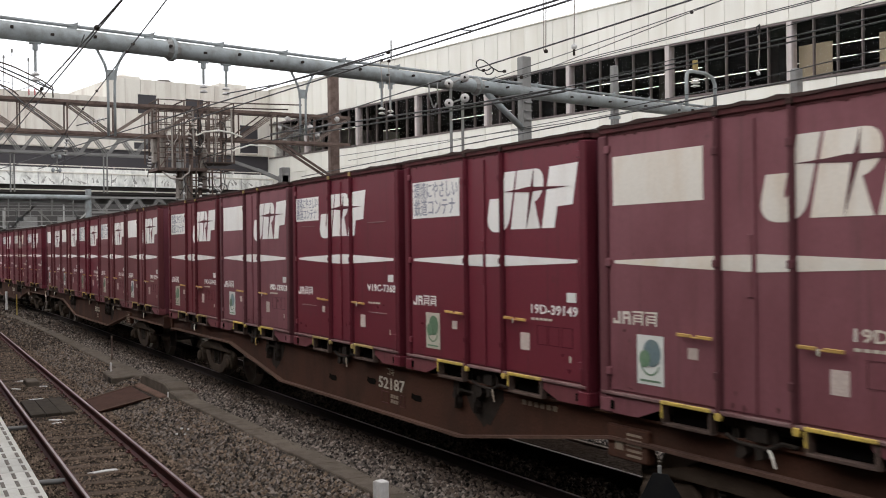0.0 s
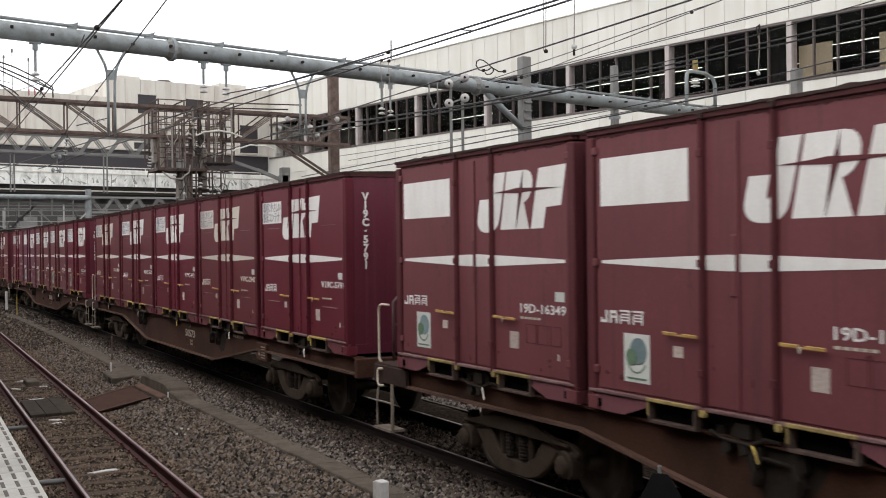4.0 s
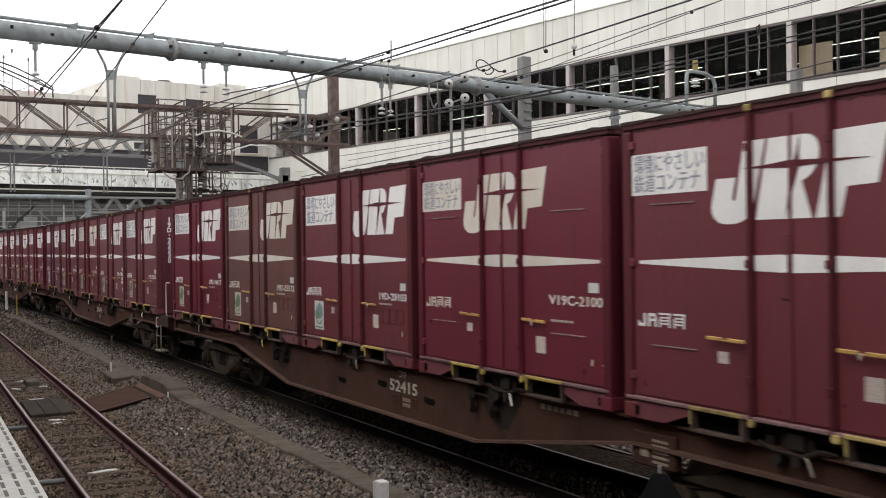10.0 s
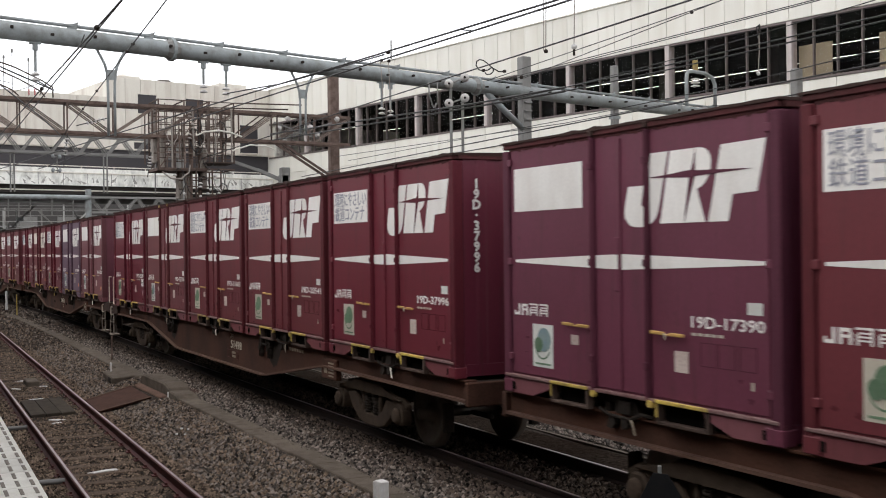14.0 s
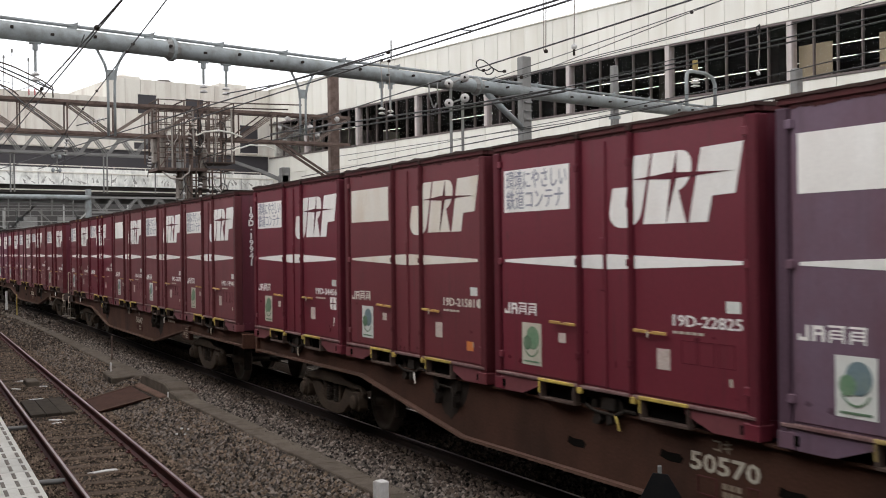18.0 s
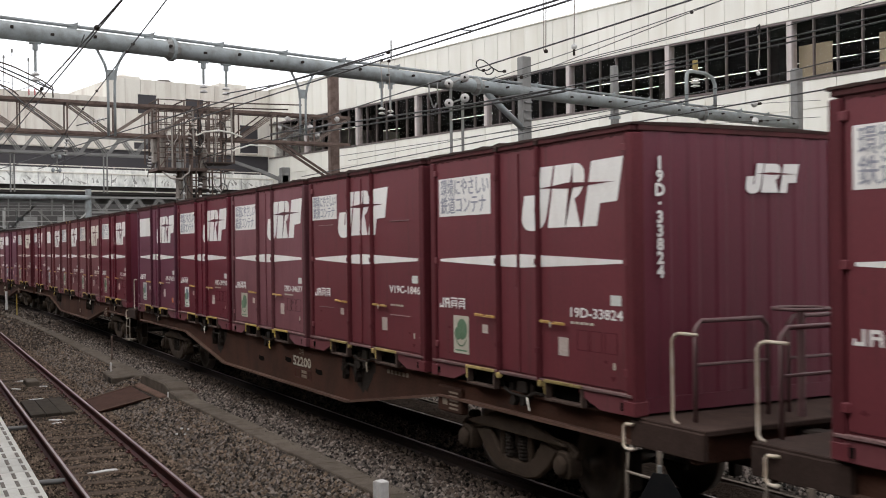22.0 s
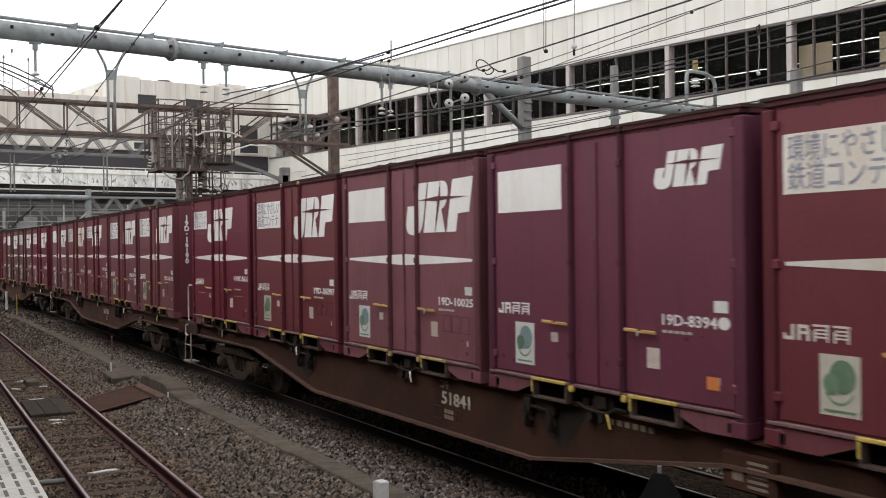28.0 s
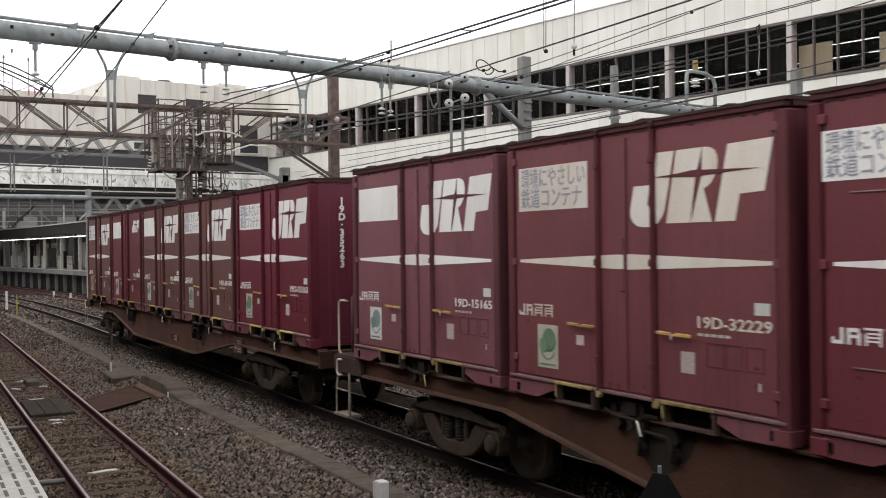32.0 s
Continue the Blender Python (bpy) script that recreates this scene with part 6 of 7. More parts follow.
for _i in range(120):
    _y, _z = -0.4 - 0.42 * _i + random.uniform(-0.25, 0.25), random.uniform(6.93, 7.25)
    _w, _h, _k = random.uniform(0.08, 0.26), random.uniform(0.15, 0.5), random.uniform(-0.4, 0.3)
    _left, _right = [], []
    for _u in range(6):
        _c = _y + _k * (_u / 5) ** 2 + random.uniform(-0.03, 0.03)
        _t = _w * random.uniform(0.4, 1.0) * (1.0 if _u < 4 else 0.55)
        _left.append((_c - _t / 2, _z + _h * _u / 5))
        _right.append((_c + _t / 2, _z + _h * _u / 5 + 0.02))
    _m.slab_x(_left + _right[::-1], XC + 0.50, XC + 0.504)
part("soot_stain", _m, SOOT, bridge, "dark soot stains")["kind"] = "stuff"
part("band_ledge", Mb().box(XC + 0.3, XC + 0.56, YB, 0.0, 7.66, 7.72), SOOTY_PANEL, bridge)
for _i in range(24):
    part("band_post", Mb().box(XC + 0.40, XC + 0.44, -1.0 - 2.2 * _i, -0.95 - 2.2 * _i, 8.0, 8.15), SOOTY_PANEL, bridge)
for _a, _b, _h in ((-11.0, -9.4, 0.35), (-3.4, -1.2, 0.45)):
    part("roof_box", Mb().box(XC - 3, XC - 1.2, _a, _b, 14.2, 14.3 + _h), SOOTY_PANEL, bridge, bevel=0.03)
part("skylight", Mb().slab_x([(-8.4, 14.25), (-6.2, 14.25), (-6.9, 14.75), (-7.6, 14.75)], XC - 4, XC - 2), FRAME_BROWN, bridge)
part("roof_dome", Mb().lathe([(0, 0.3), (0.4, 0.3), (0.6, 0.2), (0.7, 0.05)], (XC - 2, -10.3, 14.2), (0, 0, 1), 12), SOOTY_PANEL, bridge)
for _i in range(4):
    part("concourse_column", Mb().box(XC - 12.4, XC - 11.8, -52 + 8.2 * _i, -51.4 + 8.2 * _i, -0.4, 6.35), CONC_FAR, bridge, bevel=0.03)

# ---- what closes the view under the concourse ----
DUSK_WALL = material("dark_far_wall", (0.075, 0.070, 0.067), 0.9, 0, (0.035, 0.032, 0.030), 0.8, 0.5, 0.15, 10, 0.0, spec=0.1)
yard = thing("far_station_block", "hazy grey far end of the station under the concourse", "building")
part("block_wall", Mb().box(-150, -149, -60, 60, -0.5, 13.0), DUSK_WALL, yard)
for _i in range(14):
    part("block_window", Mb().box(-149, -148.9, -34 + 5 * _i, -31.5 + 5 * _i, 5.6, 7.2), GALV_DARK, yard)
for _i in range(5):
    part("block_canopy", Mb().box(-149, -112, -22 + 11 * _i, -17 + 11 * _i, 4.4, 4.7), ROOF_GREY, yard)
    for _k in range(4):
        part("block_post", Mb().box(-146 + 10 * _k, -145.7 + 10 * _k, -19.7 + 11 * _i, -19.4 + 11 * _i, -0.4, 4.4), GALV_DARK, yard)

random.seed(31)
for _i in range(46):
    _x, _y, _z = random.uniform(-116, -100), random.uniform(-16, 22), random.uniform(4.3, 5.4)
    _w, _h = random.uniform(0.1, 0.6), random.uniform(0.15, 0.8)
    part("yard_equipment", Mb().box(_x, _x + 0.5, _y, _y + _w, _z, _z + _h), (ROOF_GREY, GALV_DARK, CONC_FAR, CANOPY_DARK, GALV)[_i % 5], yard, bevel=0.02)
    if _i % 2:
        part("yard_pole", Mb().tube((_x, _y, -0.4), (_x, _y, _z + random.uniform(0.8, 2.2)), random.uniform(0.04, 0.10), 6), (ROOF_GREY, GALV_DARK)[_i % 4 // 2], yard)
    if _i % 4 == 0:
        part("yard_brace", Mb().bar((_x, _y, 4.6), (_x, _y + random.choice((-2.2, 2.2)), 6.8), 0.14, 0.14), (ROOF_GREY, GALV_DARK)[_i // 4 % 2], yard)
part("yard_catwalk", Mb().box(-110, -109, -20, 24, 4.35, 4.5).box(-109.1, -109, -20, 24, 5.0, 5.07).box(-109.1, -109, -20, 24, 5.45, 5.52), ROOF_GREY, yard)
part("yard_pipe", Mb().tube((-98, -4.6, 6.4), (-98, -3.2, 4.6), 0.10, 8), PANEL_WALL, yard)
for _z in (5.0, 5.7, 6.3, 7.0):
    part("fence_rail", Mb().box(-118, -117.9, -30, 40, _z, _z + 0.09), GALV_DARK, yard)
for _i in range(30):
    part("fence_post", Mb().box(-118, -117.85, -30 + 2.2 * _i, -29.86 + 2.2 * _i, -0.4, 7.0 + 0.5 * (_i % 3)), (GALV_DARK, ROOF_GREY, CONC_FAR)[_i % 3], yard)

# ---- platform and canopy across the tracks ----
far = thing("far_platform", "opposite station platform with a long dark canopy", "platform", "", "structure")


def off_line(side, a=-175, b=-48, step=8):
    return [(*track_at(a + (b - a) * i / 16, side), 0.0) for i in range(17)]


# near-black body painted as the shaded void under the slab
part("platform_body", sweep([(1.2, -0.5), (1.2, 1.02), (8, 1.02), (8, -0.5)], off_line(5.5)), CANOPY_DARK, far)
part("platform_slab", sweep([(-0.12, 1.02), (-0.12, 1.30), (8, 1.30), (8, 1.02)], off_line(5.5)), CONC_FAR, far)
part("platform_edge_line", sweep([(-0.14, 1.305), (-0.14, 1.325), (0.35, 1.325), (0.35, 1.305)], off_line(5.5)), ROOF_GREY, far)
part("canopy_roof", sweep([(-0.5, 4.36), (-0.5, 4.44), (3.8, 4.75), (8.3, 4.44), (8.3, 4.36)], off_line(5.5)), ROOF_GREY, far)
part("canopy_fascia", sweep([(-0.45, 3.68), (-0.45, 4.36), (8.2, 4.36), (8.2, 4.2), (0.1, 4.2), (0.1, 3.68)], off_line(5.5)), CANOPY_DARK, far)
part("light_strip", sweep([(0.20, 3.53), (0.20, 3.565), (0.24, 3.565), (0.24, 3.53)], off_line(5.5)), TUBE_LIGHT, far, "row of lit platform lamps")
PALE_STEEL = material("pale_painted_steel", (0.52, 0.49, 0.44), 0.7, 0, (0.34, 0.30, 0.26), 0.6, 2, 0.1, 40, 0.05, vary=0.15)
CREAM_WALL = material("cream_platform_wall", (0.56, 0.51, 0.42), 0.8, 0, (0.40, 0.35, 0.28), 0.6, 0.8, 0.1, 30, 0.05, vary=0.12)
for _i in range(24):
    _ln = [(*track_at(-52 - 4.7 * _i - 1.1 * _k, 5.5), 0.0) for _k in range(4)]
    if _i % 5 != 3:
        part("platform_wall", sweep([(4.4, 1.30), (4.4, 3.3), (4.6, 3.3), (4.6, 1.30)], _ln), (CREAM_WALL, CREAM_WALL, CONC_FAR)[_i % 3], far)
for _i in range(40):
    _x, _y, _h = track_at(-50 - 2.6 * _i, 6.0 if _i % 2 else 7.6)
    part("canopy_post", Mb().box(_x - 0.09, _x + 0.09, _y - 0.09, _y + 0.09, 1.30, 4.2), PALE_STEEL if _i % 4 else RUST_TRUSS, far)
    _x, _y, _h = track_at(-51 - 2.6 * _i, 6.15)
    _m = Mb()
    for _z in (1.55, 1.85, 2.2):
        _m.box(_x - 1.0, _x + 1.0, _y - 0.025, _y + 0.025, _z, _z + 0.06)
    for _k in range(6):
        _m.box(_x - 1.0 + 0.39 * _k, _x - 0.95 + 0.39 * _k, _y - 0.025, _y + 0.025, 1.30, 2.26)
    if _i % 3:
        part("safety_fence", _m, PALE_STEEL, far)
    _x, _y, _h = track_at(-50.6 - 2.6 * _i, 5.75)
    part("slab_post", Mb().box(_x - 0.1, _x + 0.1, _y - 0.1, _y + 0.1, -0.4, 1.02), CONC_FAR, far)
for _i in range(14):
    _x, _y, _h = track_at(-56 - 5.3 * _i, 8.3 + 0.5 * (_i % 2))
    part("vending_box", Mb().box(_x - 0.5, _x + 0.4, _y - 0.3, _y + 0.3, 1.30, 2.6 + 0.25 * (_i % 3)), (CANOPY_DARK, PALE_STEEL, RUST_PLATE, CONC_FAR)[_i % 4], far, bevel=0.03)

# ---- tubular gantry over the tracks ----
gantry = thing("tube_gantry", "pale grey tubular steel overhead-line gantry", "gantry", "gantries")


def g_at(y, z=8.0):
    return Vector((-28.21 - 0.2131 * (y + 3.85), y, z))


part("main_tube", Mb().tube(g_at(-11), g_at(30.9), 0.225, 20), GALV, gantry, smooth=True)
for _y in (0.53, 11.5, 24):
    part("flange", Mb().lathe([(0, 0.23), (0.01, 0.31), (0.10, 0.31), (0.11, 0.23)], g_at(_y), g_at(1) - g_at(0), 20), GALV, gantry)
    part("flange_ribs", Mb().lathe([(-0.12, 0.235), (0.0, 0.29), (0.12, 0.29), (0.24, 0.235)], g_at(_y), g_at(1) - g_at(0), 10), GALV_DARK, gantry)
part("conduit", Mb().tube(g_at(-11, 8.30), g_at(30.7, 8.30), 0.045, 8), GALV, gantry, smooth=True)
for _i in range(18):
    _y = -6.2 + 2.05 * _i
    _p = g_at(_y)
    part("conduit_bracket", Mb().slab_x([(_y - 0.14, 8.18), (_y + 0.10, 8.18), (_y + 0.16, 8.42), (_y + 0.10, 8.38), (_y - 0.10, 8.33)], _p.x - 0.03, _p.x + 0.03), GALV, gantry)
    part("cable_clip", Mb().box(_p.x + 0.12, _p.x + 0.24, _y + 0.51, _y + 0.575, 8.01, 8.07), DARK_STEEL, gantry)
    part("cable_clip", Mb().box(_p.x + 0.16, _p.x + 0.25, _y + 1.44, _y + 1.52, 7.90, 7.95), DARK_STEEL, gantry)
part("mast", Mb().box(-32.2, -31.84, 13.64, 14.02, -0.4, 9.25), GALV_DARK, gantry, "grey square steel mast", bevel=0.03)
part("mast_rungs", Mb().box(-31.85, -31.76, 13.7, 14.0, 7.0, 7.05).box(-31.85, -31.76, 13.7, 14.0, 6.7, 6.75).box(-31.85, -31.76, 13.7, 14.0, 7.3, 7.35).box(-31.85, -31.76, 13.7, 14.0, 7.6, 7.65).box(-31.85, -31.76, 13.7, 14.0, 5.9, 5.95).box(-31.85, -31.76, 13.7, 14.0, 6.2, 6.25), GALV_DARK, gantry)
part("brace", Mb().tube(g_at(11.9, 7.9), (-31.95, 13.7, 6.7), 0.11, 12), GALV, gantry, smooth=True)
part("mast", Mb().tube((-29.5 + 0.2, -10.6, 0.8), (-26.8, -10.6, 8.6), 0.25, 12), GALV, gantry)


def insulator(mb, x, y, z, n=2, r=0.11):
    for i in range(n):
        mb.lathe([(0, 0.03), (0.02, r), (0.05, r * 0.9), (0.09, 0.04)], (x, y, z + i * 0.14), (0, 0, 1), 12)


for _y, _zb in ((-3.02, 6.8), (1.52, 6.9), (2.21, 6.9), (7.59, 6.75), (7.93, 6.7)):
    _p = g_at(_y)
    _h = thing("insulator_hanger", "steel drop rod with white porcelain insulators under the gantry", "insulator", "insulator hangers")
    part("drop_rod", Mb().tube((_p.x, _y, _zb + 0.25), (_p.x, _y, 7.8), 0.035, 8).box(_p.x - 0.05, _p.x + 0.05, _y - 0.06, _y + 0.06, 7.58, 7.80).box(_p.x - 0.06, _p.x + 0.06, _y - 0.14, _y + 0.14, 7.74, 7.80), GALV, _h)
    _m = Mb()
    insulator(_m, _p.x, _y, _zb)
    part("insulators", _m, PORCELAIN, _h, "white porcelain insulator discs", smooth=True)
for _y, _zb in ((-1.09, 5.55), (4.71, 5.95)):
    _p = g_at(_y)
    _h = thing("drop_frame", "forked tubular drop frame hanging from the gantry", "drop frame", "drop frames")
    for _s in (-1, 1):
        part("fork_arm", Mb().pipe([(_p.x, _y + 0.40 * _s, 7.88), (_p.x, _y + 0.31 * _s, 7.70), (_p.x, _y + 0.22 * _s, 7.54), (_p.x, _y + 0.15 * _s, 7.38), (_p.x, _y + 0.105 * _s, 7.18), (_p.x, _y + 0.09 * _s, 6.95), (_p.x, _y + 0.085 * _s, 6.6), (_p.x, _y + 0.085 * _s, _zb)], 0.036, 8), GALV, _h, smooth=True)
    part("fork_plate", Mb().box(_p.x - 0.02, _p.x + 0.02, _y - 0.13, _y + 0.13, 7.02, 7.28), GALV, _h)
_h = thing("insulator_cluster", "four round white strain insulators beside the gantry", "insulator")
for _y, _z in ((10.05, 7.88), (10.64, 8.12), (10.04, 7.24), (10.64, 7.45)):
    part("insulator_disc", Mb().lathe([(0, 0.05), (0.02, 0.10), (0.04, 0.145), (0.06, 0.15), (0.07, 0.11), (0.085, 0.12), (0.10, 0.06)], (-30.7, _y, _z), (0.87, -0.45, -0.05), 18), PORCELAIN, _h, smooth=True)
    part("insulator_hub", Mb().lathe([(0, 0.04), (0.04, 0.035), (0.05, 0.018), (0.14, 0.015)], (-30.60, _y - 0.05, _z), (0.87, -0.45, -0.05), 10), DARK_STEEL, _h, smooth=True)
part("insulator_rod", Mb().tube((-30.75, 10.0, 7.22), (-30.75, 10.7, 7.47), 0.03, 6).tube((-30.75, 10.0, 7.86), (-30.75, 10.7, 8.14), 0.03, 6), GALV_DARK, _h)
part("support_post", Mb().tube((-31.0, 10.28, 4.0), (-31.0, 10.28, 7.9), 0.05, 8).tube((-31.0, 10.72, 4.0), (-31.0, 10.72, 7.5), 0.05, 8), GALV_DARK, _h)
_h = thing("line_pole", "grey square concrete line pole behind the train", "pole")
part("pole_shaft", Mb().box(-33.24, -32.98, 18.52, 18.78, -0.4, 9.45), GALV_DARK, _h, bevel=0.04)
part("pole_band", Mb().box(-33.27, -32.95, 18.49, 18.81, 7.9, 8.05).box(-33.27, -32.95, 18.49, 18.81, 7.4, 7.5), GALV, _h)
_h = thing("arch_support", "grey tubular arch with a yellow insulator cap", "support frame")
part("arch_tube", Mb().pipe([(-33.9, 22.95, 7.9), (-33.9, 22.95, 9.35), (-33.95, 23.02, 9.55), (-34.0, 23.15, 9.66), (-34.1, 23.4, 9.72), (-34.3, 24.3, 9.72), (-34.4, 24.8, 9.58), (-34.45, 25.0, 9.3), (-34.45, 25.0, 7.9)], 0.075, 10), GALV, _h, smooth=True)
part("cap", Mb().box(-34.28, -34.12, 23.6, 23.8, 9.75, 10.2), YELLOW_OLD, _h, "faded yellow insulator cap", bevel=0.02)
_m = Mb()
insulator(_m, -34.2, 23.7, 9.1, 3, 0.2)
part("insulators", _m, PORCELAIN, _h)
_h = thing("pole_stub", "pale rounded pole top behind the train", "pole")
part("pole_shaft", Mb().box(-36.05, -35.62, 31.05, 31.5, -0.4, 10.62), GALV_DARK, _h, bevel=0.06)

DUSTY_BOX = material("dusty_beige_grey_metal", (0.28, 0.25, 0.22), 0.8, 0, (0.16, 0.12, 0.10), 0.8, 3, 0.12, 60, 0.1)

# ---- lattice gantries and equipment cage further off ----
def lattice(name, label, ya, yb, xf, zt, zb, chord, step, mat, depth=0.7, turn=None):
    """Two latticed planes with chords; xf gives x along y."""
    g = thing(name, label, "gantry", "gantries")
    n = int(round((yb - ya) / step))
    for dx in (0.0, -depth):
        for z in (zt, zb):
            part("chord", Mb().bar((xf(ya) + dx, ya, z), (xf(yb) + dx, yb, z), chord, chord), mat, g)
        for i in range(n):
            y0, y1 = ya + step * i, ya + step * (i + 1)
            a, b = (zb, zt) if (i % 2 if turn is None else y0 > turn) else (zt, zb)
            # diagonals take the lit tone, chords stay in the darker brown
            part("diagonal", Mb().bar((xf(y0) + dx, y0 - 0.04, a), (xf(y1) + dx, y1 - 0.04, b), chord * 0.4, chord * 0.35).bar((xf(y0) + dx, y0 + 0.06, a), (xf(y1) + dx, y1 + 0.06, b), chord * 0.4, chord * 0.35), LIT_TRUSS if mat is RUST_TRUSS else mat, g)
            if turn is not None:
                part("upright", Mb().bar((xf(y0) + dx, y0, zb), (xf(y0) + dx, y0, zt), chord * 0.5, chord * 0.5), mat, g)
    for i in range(0, n + 1, 2):
        y0 = ya + step * i
        part("tie", Mb().bar((xf(y0), y0, zt), (xf(y0) - depth, y0, zt), chord * 0.5, chord * 0.5).bar((xf(y0), y0, zb), (xf(y0) - depth, y0, zb), chord * 0.5, chord * 0.5), mat, g)
    return g


g2 = lattice("lattice_gantry", "rust-brown riveted lattice gantry across the tracks", -6.8, 11.57, lambda y: -41.6 - 0.06 * y, 8.13, 6.98, 0.11, 1.67, RUST_TRUSS, 0.7, 1.0)
part("gantry_post", Mb().box(-43.25, -42.9, 10.95, 11.35, -0.4, 10.1), RUST_TRUSS, g2, "dark brown steel post", bevel=0.02)
part("gantry_post", Mb().box(-41.4, -40.9, -7.3, -6.9, -0.4, 8.3), RUST_TRUSS, g2, bevel=0.02)
g3 = lattice("lattice_gantry", "grey zigzag lattice gantry behind the brown one", -9.0, 7.0, lambda y: -52.3 - 0.1 * y, 8.0, 7.15, 0.12, 0.66, GALV_DARK, 0.5)
for _y in (-0.86, -0.70, 3.27, 3.43, 5.7):
    part("drop_rod", Mb().tube((-52.4, _y, 5.3), (-52.4, _y, 7.15), 0.04, 6), GALV_DARK, g3)
for _y in (-9.2, 7.0):
    part("gantry_post", Mb().box(-52.9 - 0.1 * _y, -52.4 - 0.1 * _y, _y, _y + 0.4, -0.4, 8.2), GALV_DARK, g3, bevel=0.02)
for _y, _z in ((1.0, 6.95), (1.3, 6.95), (1.0, 6.32), (1.3, 6.32)):
    part("insulator_disc", Mb().lathe([(0, 0.04), (0.03, 0.11), (0.07, 0.11), (0.12, 0.04)], (-52.2, _y, _z), (0.4, -0.9, 0), 12), GALV, g3, smooth=True)
part("insulator_bar", Mb().bar((-52.25, 1.15, 6.2), (-52.25, 1.15, 7.2), 0.04, 0.04).bar((-52.25, 0.95, 6.95), (-52.25, 1.35, 6.95), 0.04, 0.04).bar((-52.25, 0.95, 6.32), (-52.25, 1.35, 6.32), 0.04, 0.04), GALV_DARK, g3)
for _n, (_a, _b) in enumerate((((-41.35, 1.35, 7.55), (-41.35, 0.15, 7.2)), ((-41.35, 2.9, 6.3), (-41.35, 2.75, 5.35)), ((-41.35, -0.15, 6.9), (-41.35, -0.3, 5.7)))):
    _h = thing("insulator_string", "string of grey-green insulator discs on the lattice gantry", "insulator", "insulator strings")
    _p, _q = Vector(_a), Vector(_b)
    part("string_rod", Mb().tube(_p, _q, 0.02, 6), WIRE, _h)
    for _k in range(5):
        part("insulator_disc", Mb().lathe([(0, 0.03), (0.015, 0.08), (0.04, 0.075), (0.06, 0.03)], _p.lerp(_q, 0.15 + 0.12 * _k), _q - _p, 10), PORCELAIN, _h, smooth=True)
g4 = lattice("lattice_gantry", "far pale lattice gantry under the concourse", 5.15, 10.6, lambda y: -66.0, 5.77, 4.88, 0.10, 0.68, GALV_DARK, 0.45)
part("tube_beam", Mb().tube((-66, -12, 5.77), (-66, 5.1, 5.74), 0.15, 12), GALV, g4)
part("mast", Mb().tube((-66.2, 5.05, -0.4), (-66.2, 5.05, 6.25), 0.17, 12), GALV, g4)
part("mast", Mb().tube((-66.2, -12, -0.4), (-66.2, -12, 6.25), 0.17, 12), GALV, g4)
part("lower_beam", Mb().box(-66.6, -66.5, -12, 5.0, 4.95, 5.02).box(-66.6, -66.5, -12, 5.0, 5.25, 5.29), GALV_DARK, g4)
for _i in range(14):
    part("hanging_bracket", Mb().box(-66.58, -66.5, -11.4 + 1.2 * _i, -11.34 + 1.2 * _i, 4.7 - 0.12 * (_i % 3), 5.75), GALV_DARK, g4)
cage = thing("equipment_cage", "rusty steel cage platform with line equipment on a lattice tower", "equipment cage")
CX0, CX1 = -41.8, -43.4


def cage_bar(p, q, w=0.045, mat=RUST_TRUSS):
    part("cage_bar", Mb().bar(p, q, w, w), mat, cage)


for _x in (CX0, CX1):
    for _i, _y in enumerate((3.30, 3.62, 3.95, 4.30, 4.62, 4.95, 5.30, 5.62, 5.95, 6.30)):
        cage_bar((_x, _y, 5.72 if _i < 5 else 6.05), (_x, _y, 8.42 if _i in (0, 3, 6, 9) else 7.95), 0.05 if _i % 3 == 0 else 0.032)
    for _z in (5.75, 6.15, 6.55, 6.95, 7.45, 7.95, 8.42):
        cage_bar((_x, 3.30, _z), (_x, 6.32, _z), 0.055 if _z in (5.75, 6.95) else 0.035)
    for _z in (4.55, 5.05, 5.4):
        cage_bar((_x, 4.40, _z), (_x, 5.75, _z))
    for _y in (4.40, 4.75, 5.40, 5.75):
        cage_bar((_x, _y, 4.45), (_x, _y, 5.75), 0.05)
    cage_bar((_x, 3.30, 5.75), (_x, 5.3, 8.4), 0.04)
    cage_bar((_x, 6.3, 6.95), (_x, 7.9, 8.15), 0.05)
    cage_bar((_x, 6.3, 8.42), (_x, 9.2, 8.5), 0.05)
for _y in (3.30, 4.30, 5.30, 6.30):
    for _z in (5.75, 6.95, 7.95, 8.42):
        cage_bar((CX0, _y, _z), (CX1, _y, _z))
part("cage_floor", Mb().box(CX1, CX0, 3.25, 5.2, 5.66, 5.73), RUST_TRUSS, cage)
part("cage_floor", Mb().box(CX1, CX0, 5.2, 6.35, 6.0, 6.05), RUST_TRUSS, cage)
part("cabinet", Mb().box(-42.7, -42.3, 3.46, 3.66, 5.8, 7.2), DUSTY_BOX, cage, "pale dusty equipment cabinet", bevel=0.03)
part("lower_box", Mb().box(-42.5, -42.25, 4.47, 4.66, 4.6, 5.6), DUSTY_BOX, cage, bevel=0.03)
part("tower_leg", Mb().box(-42.75, -42.66, 5.08, 5.17, -0.4, 8.6), RUST_TRUSS, cage, bevel=0.02)
part("tower_leg", Mb().box(-42.2, -42.1, 4.6, 4.7, -0.4, 7.6), RUST_TRUSS, cage, bevel=0.02)
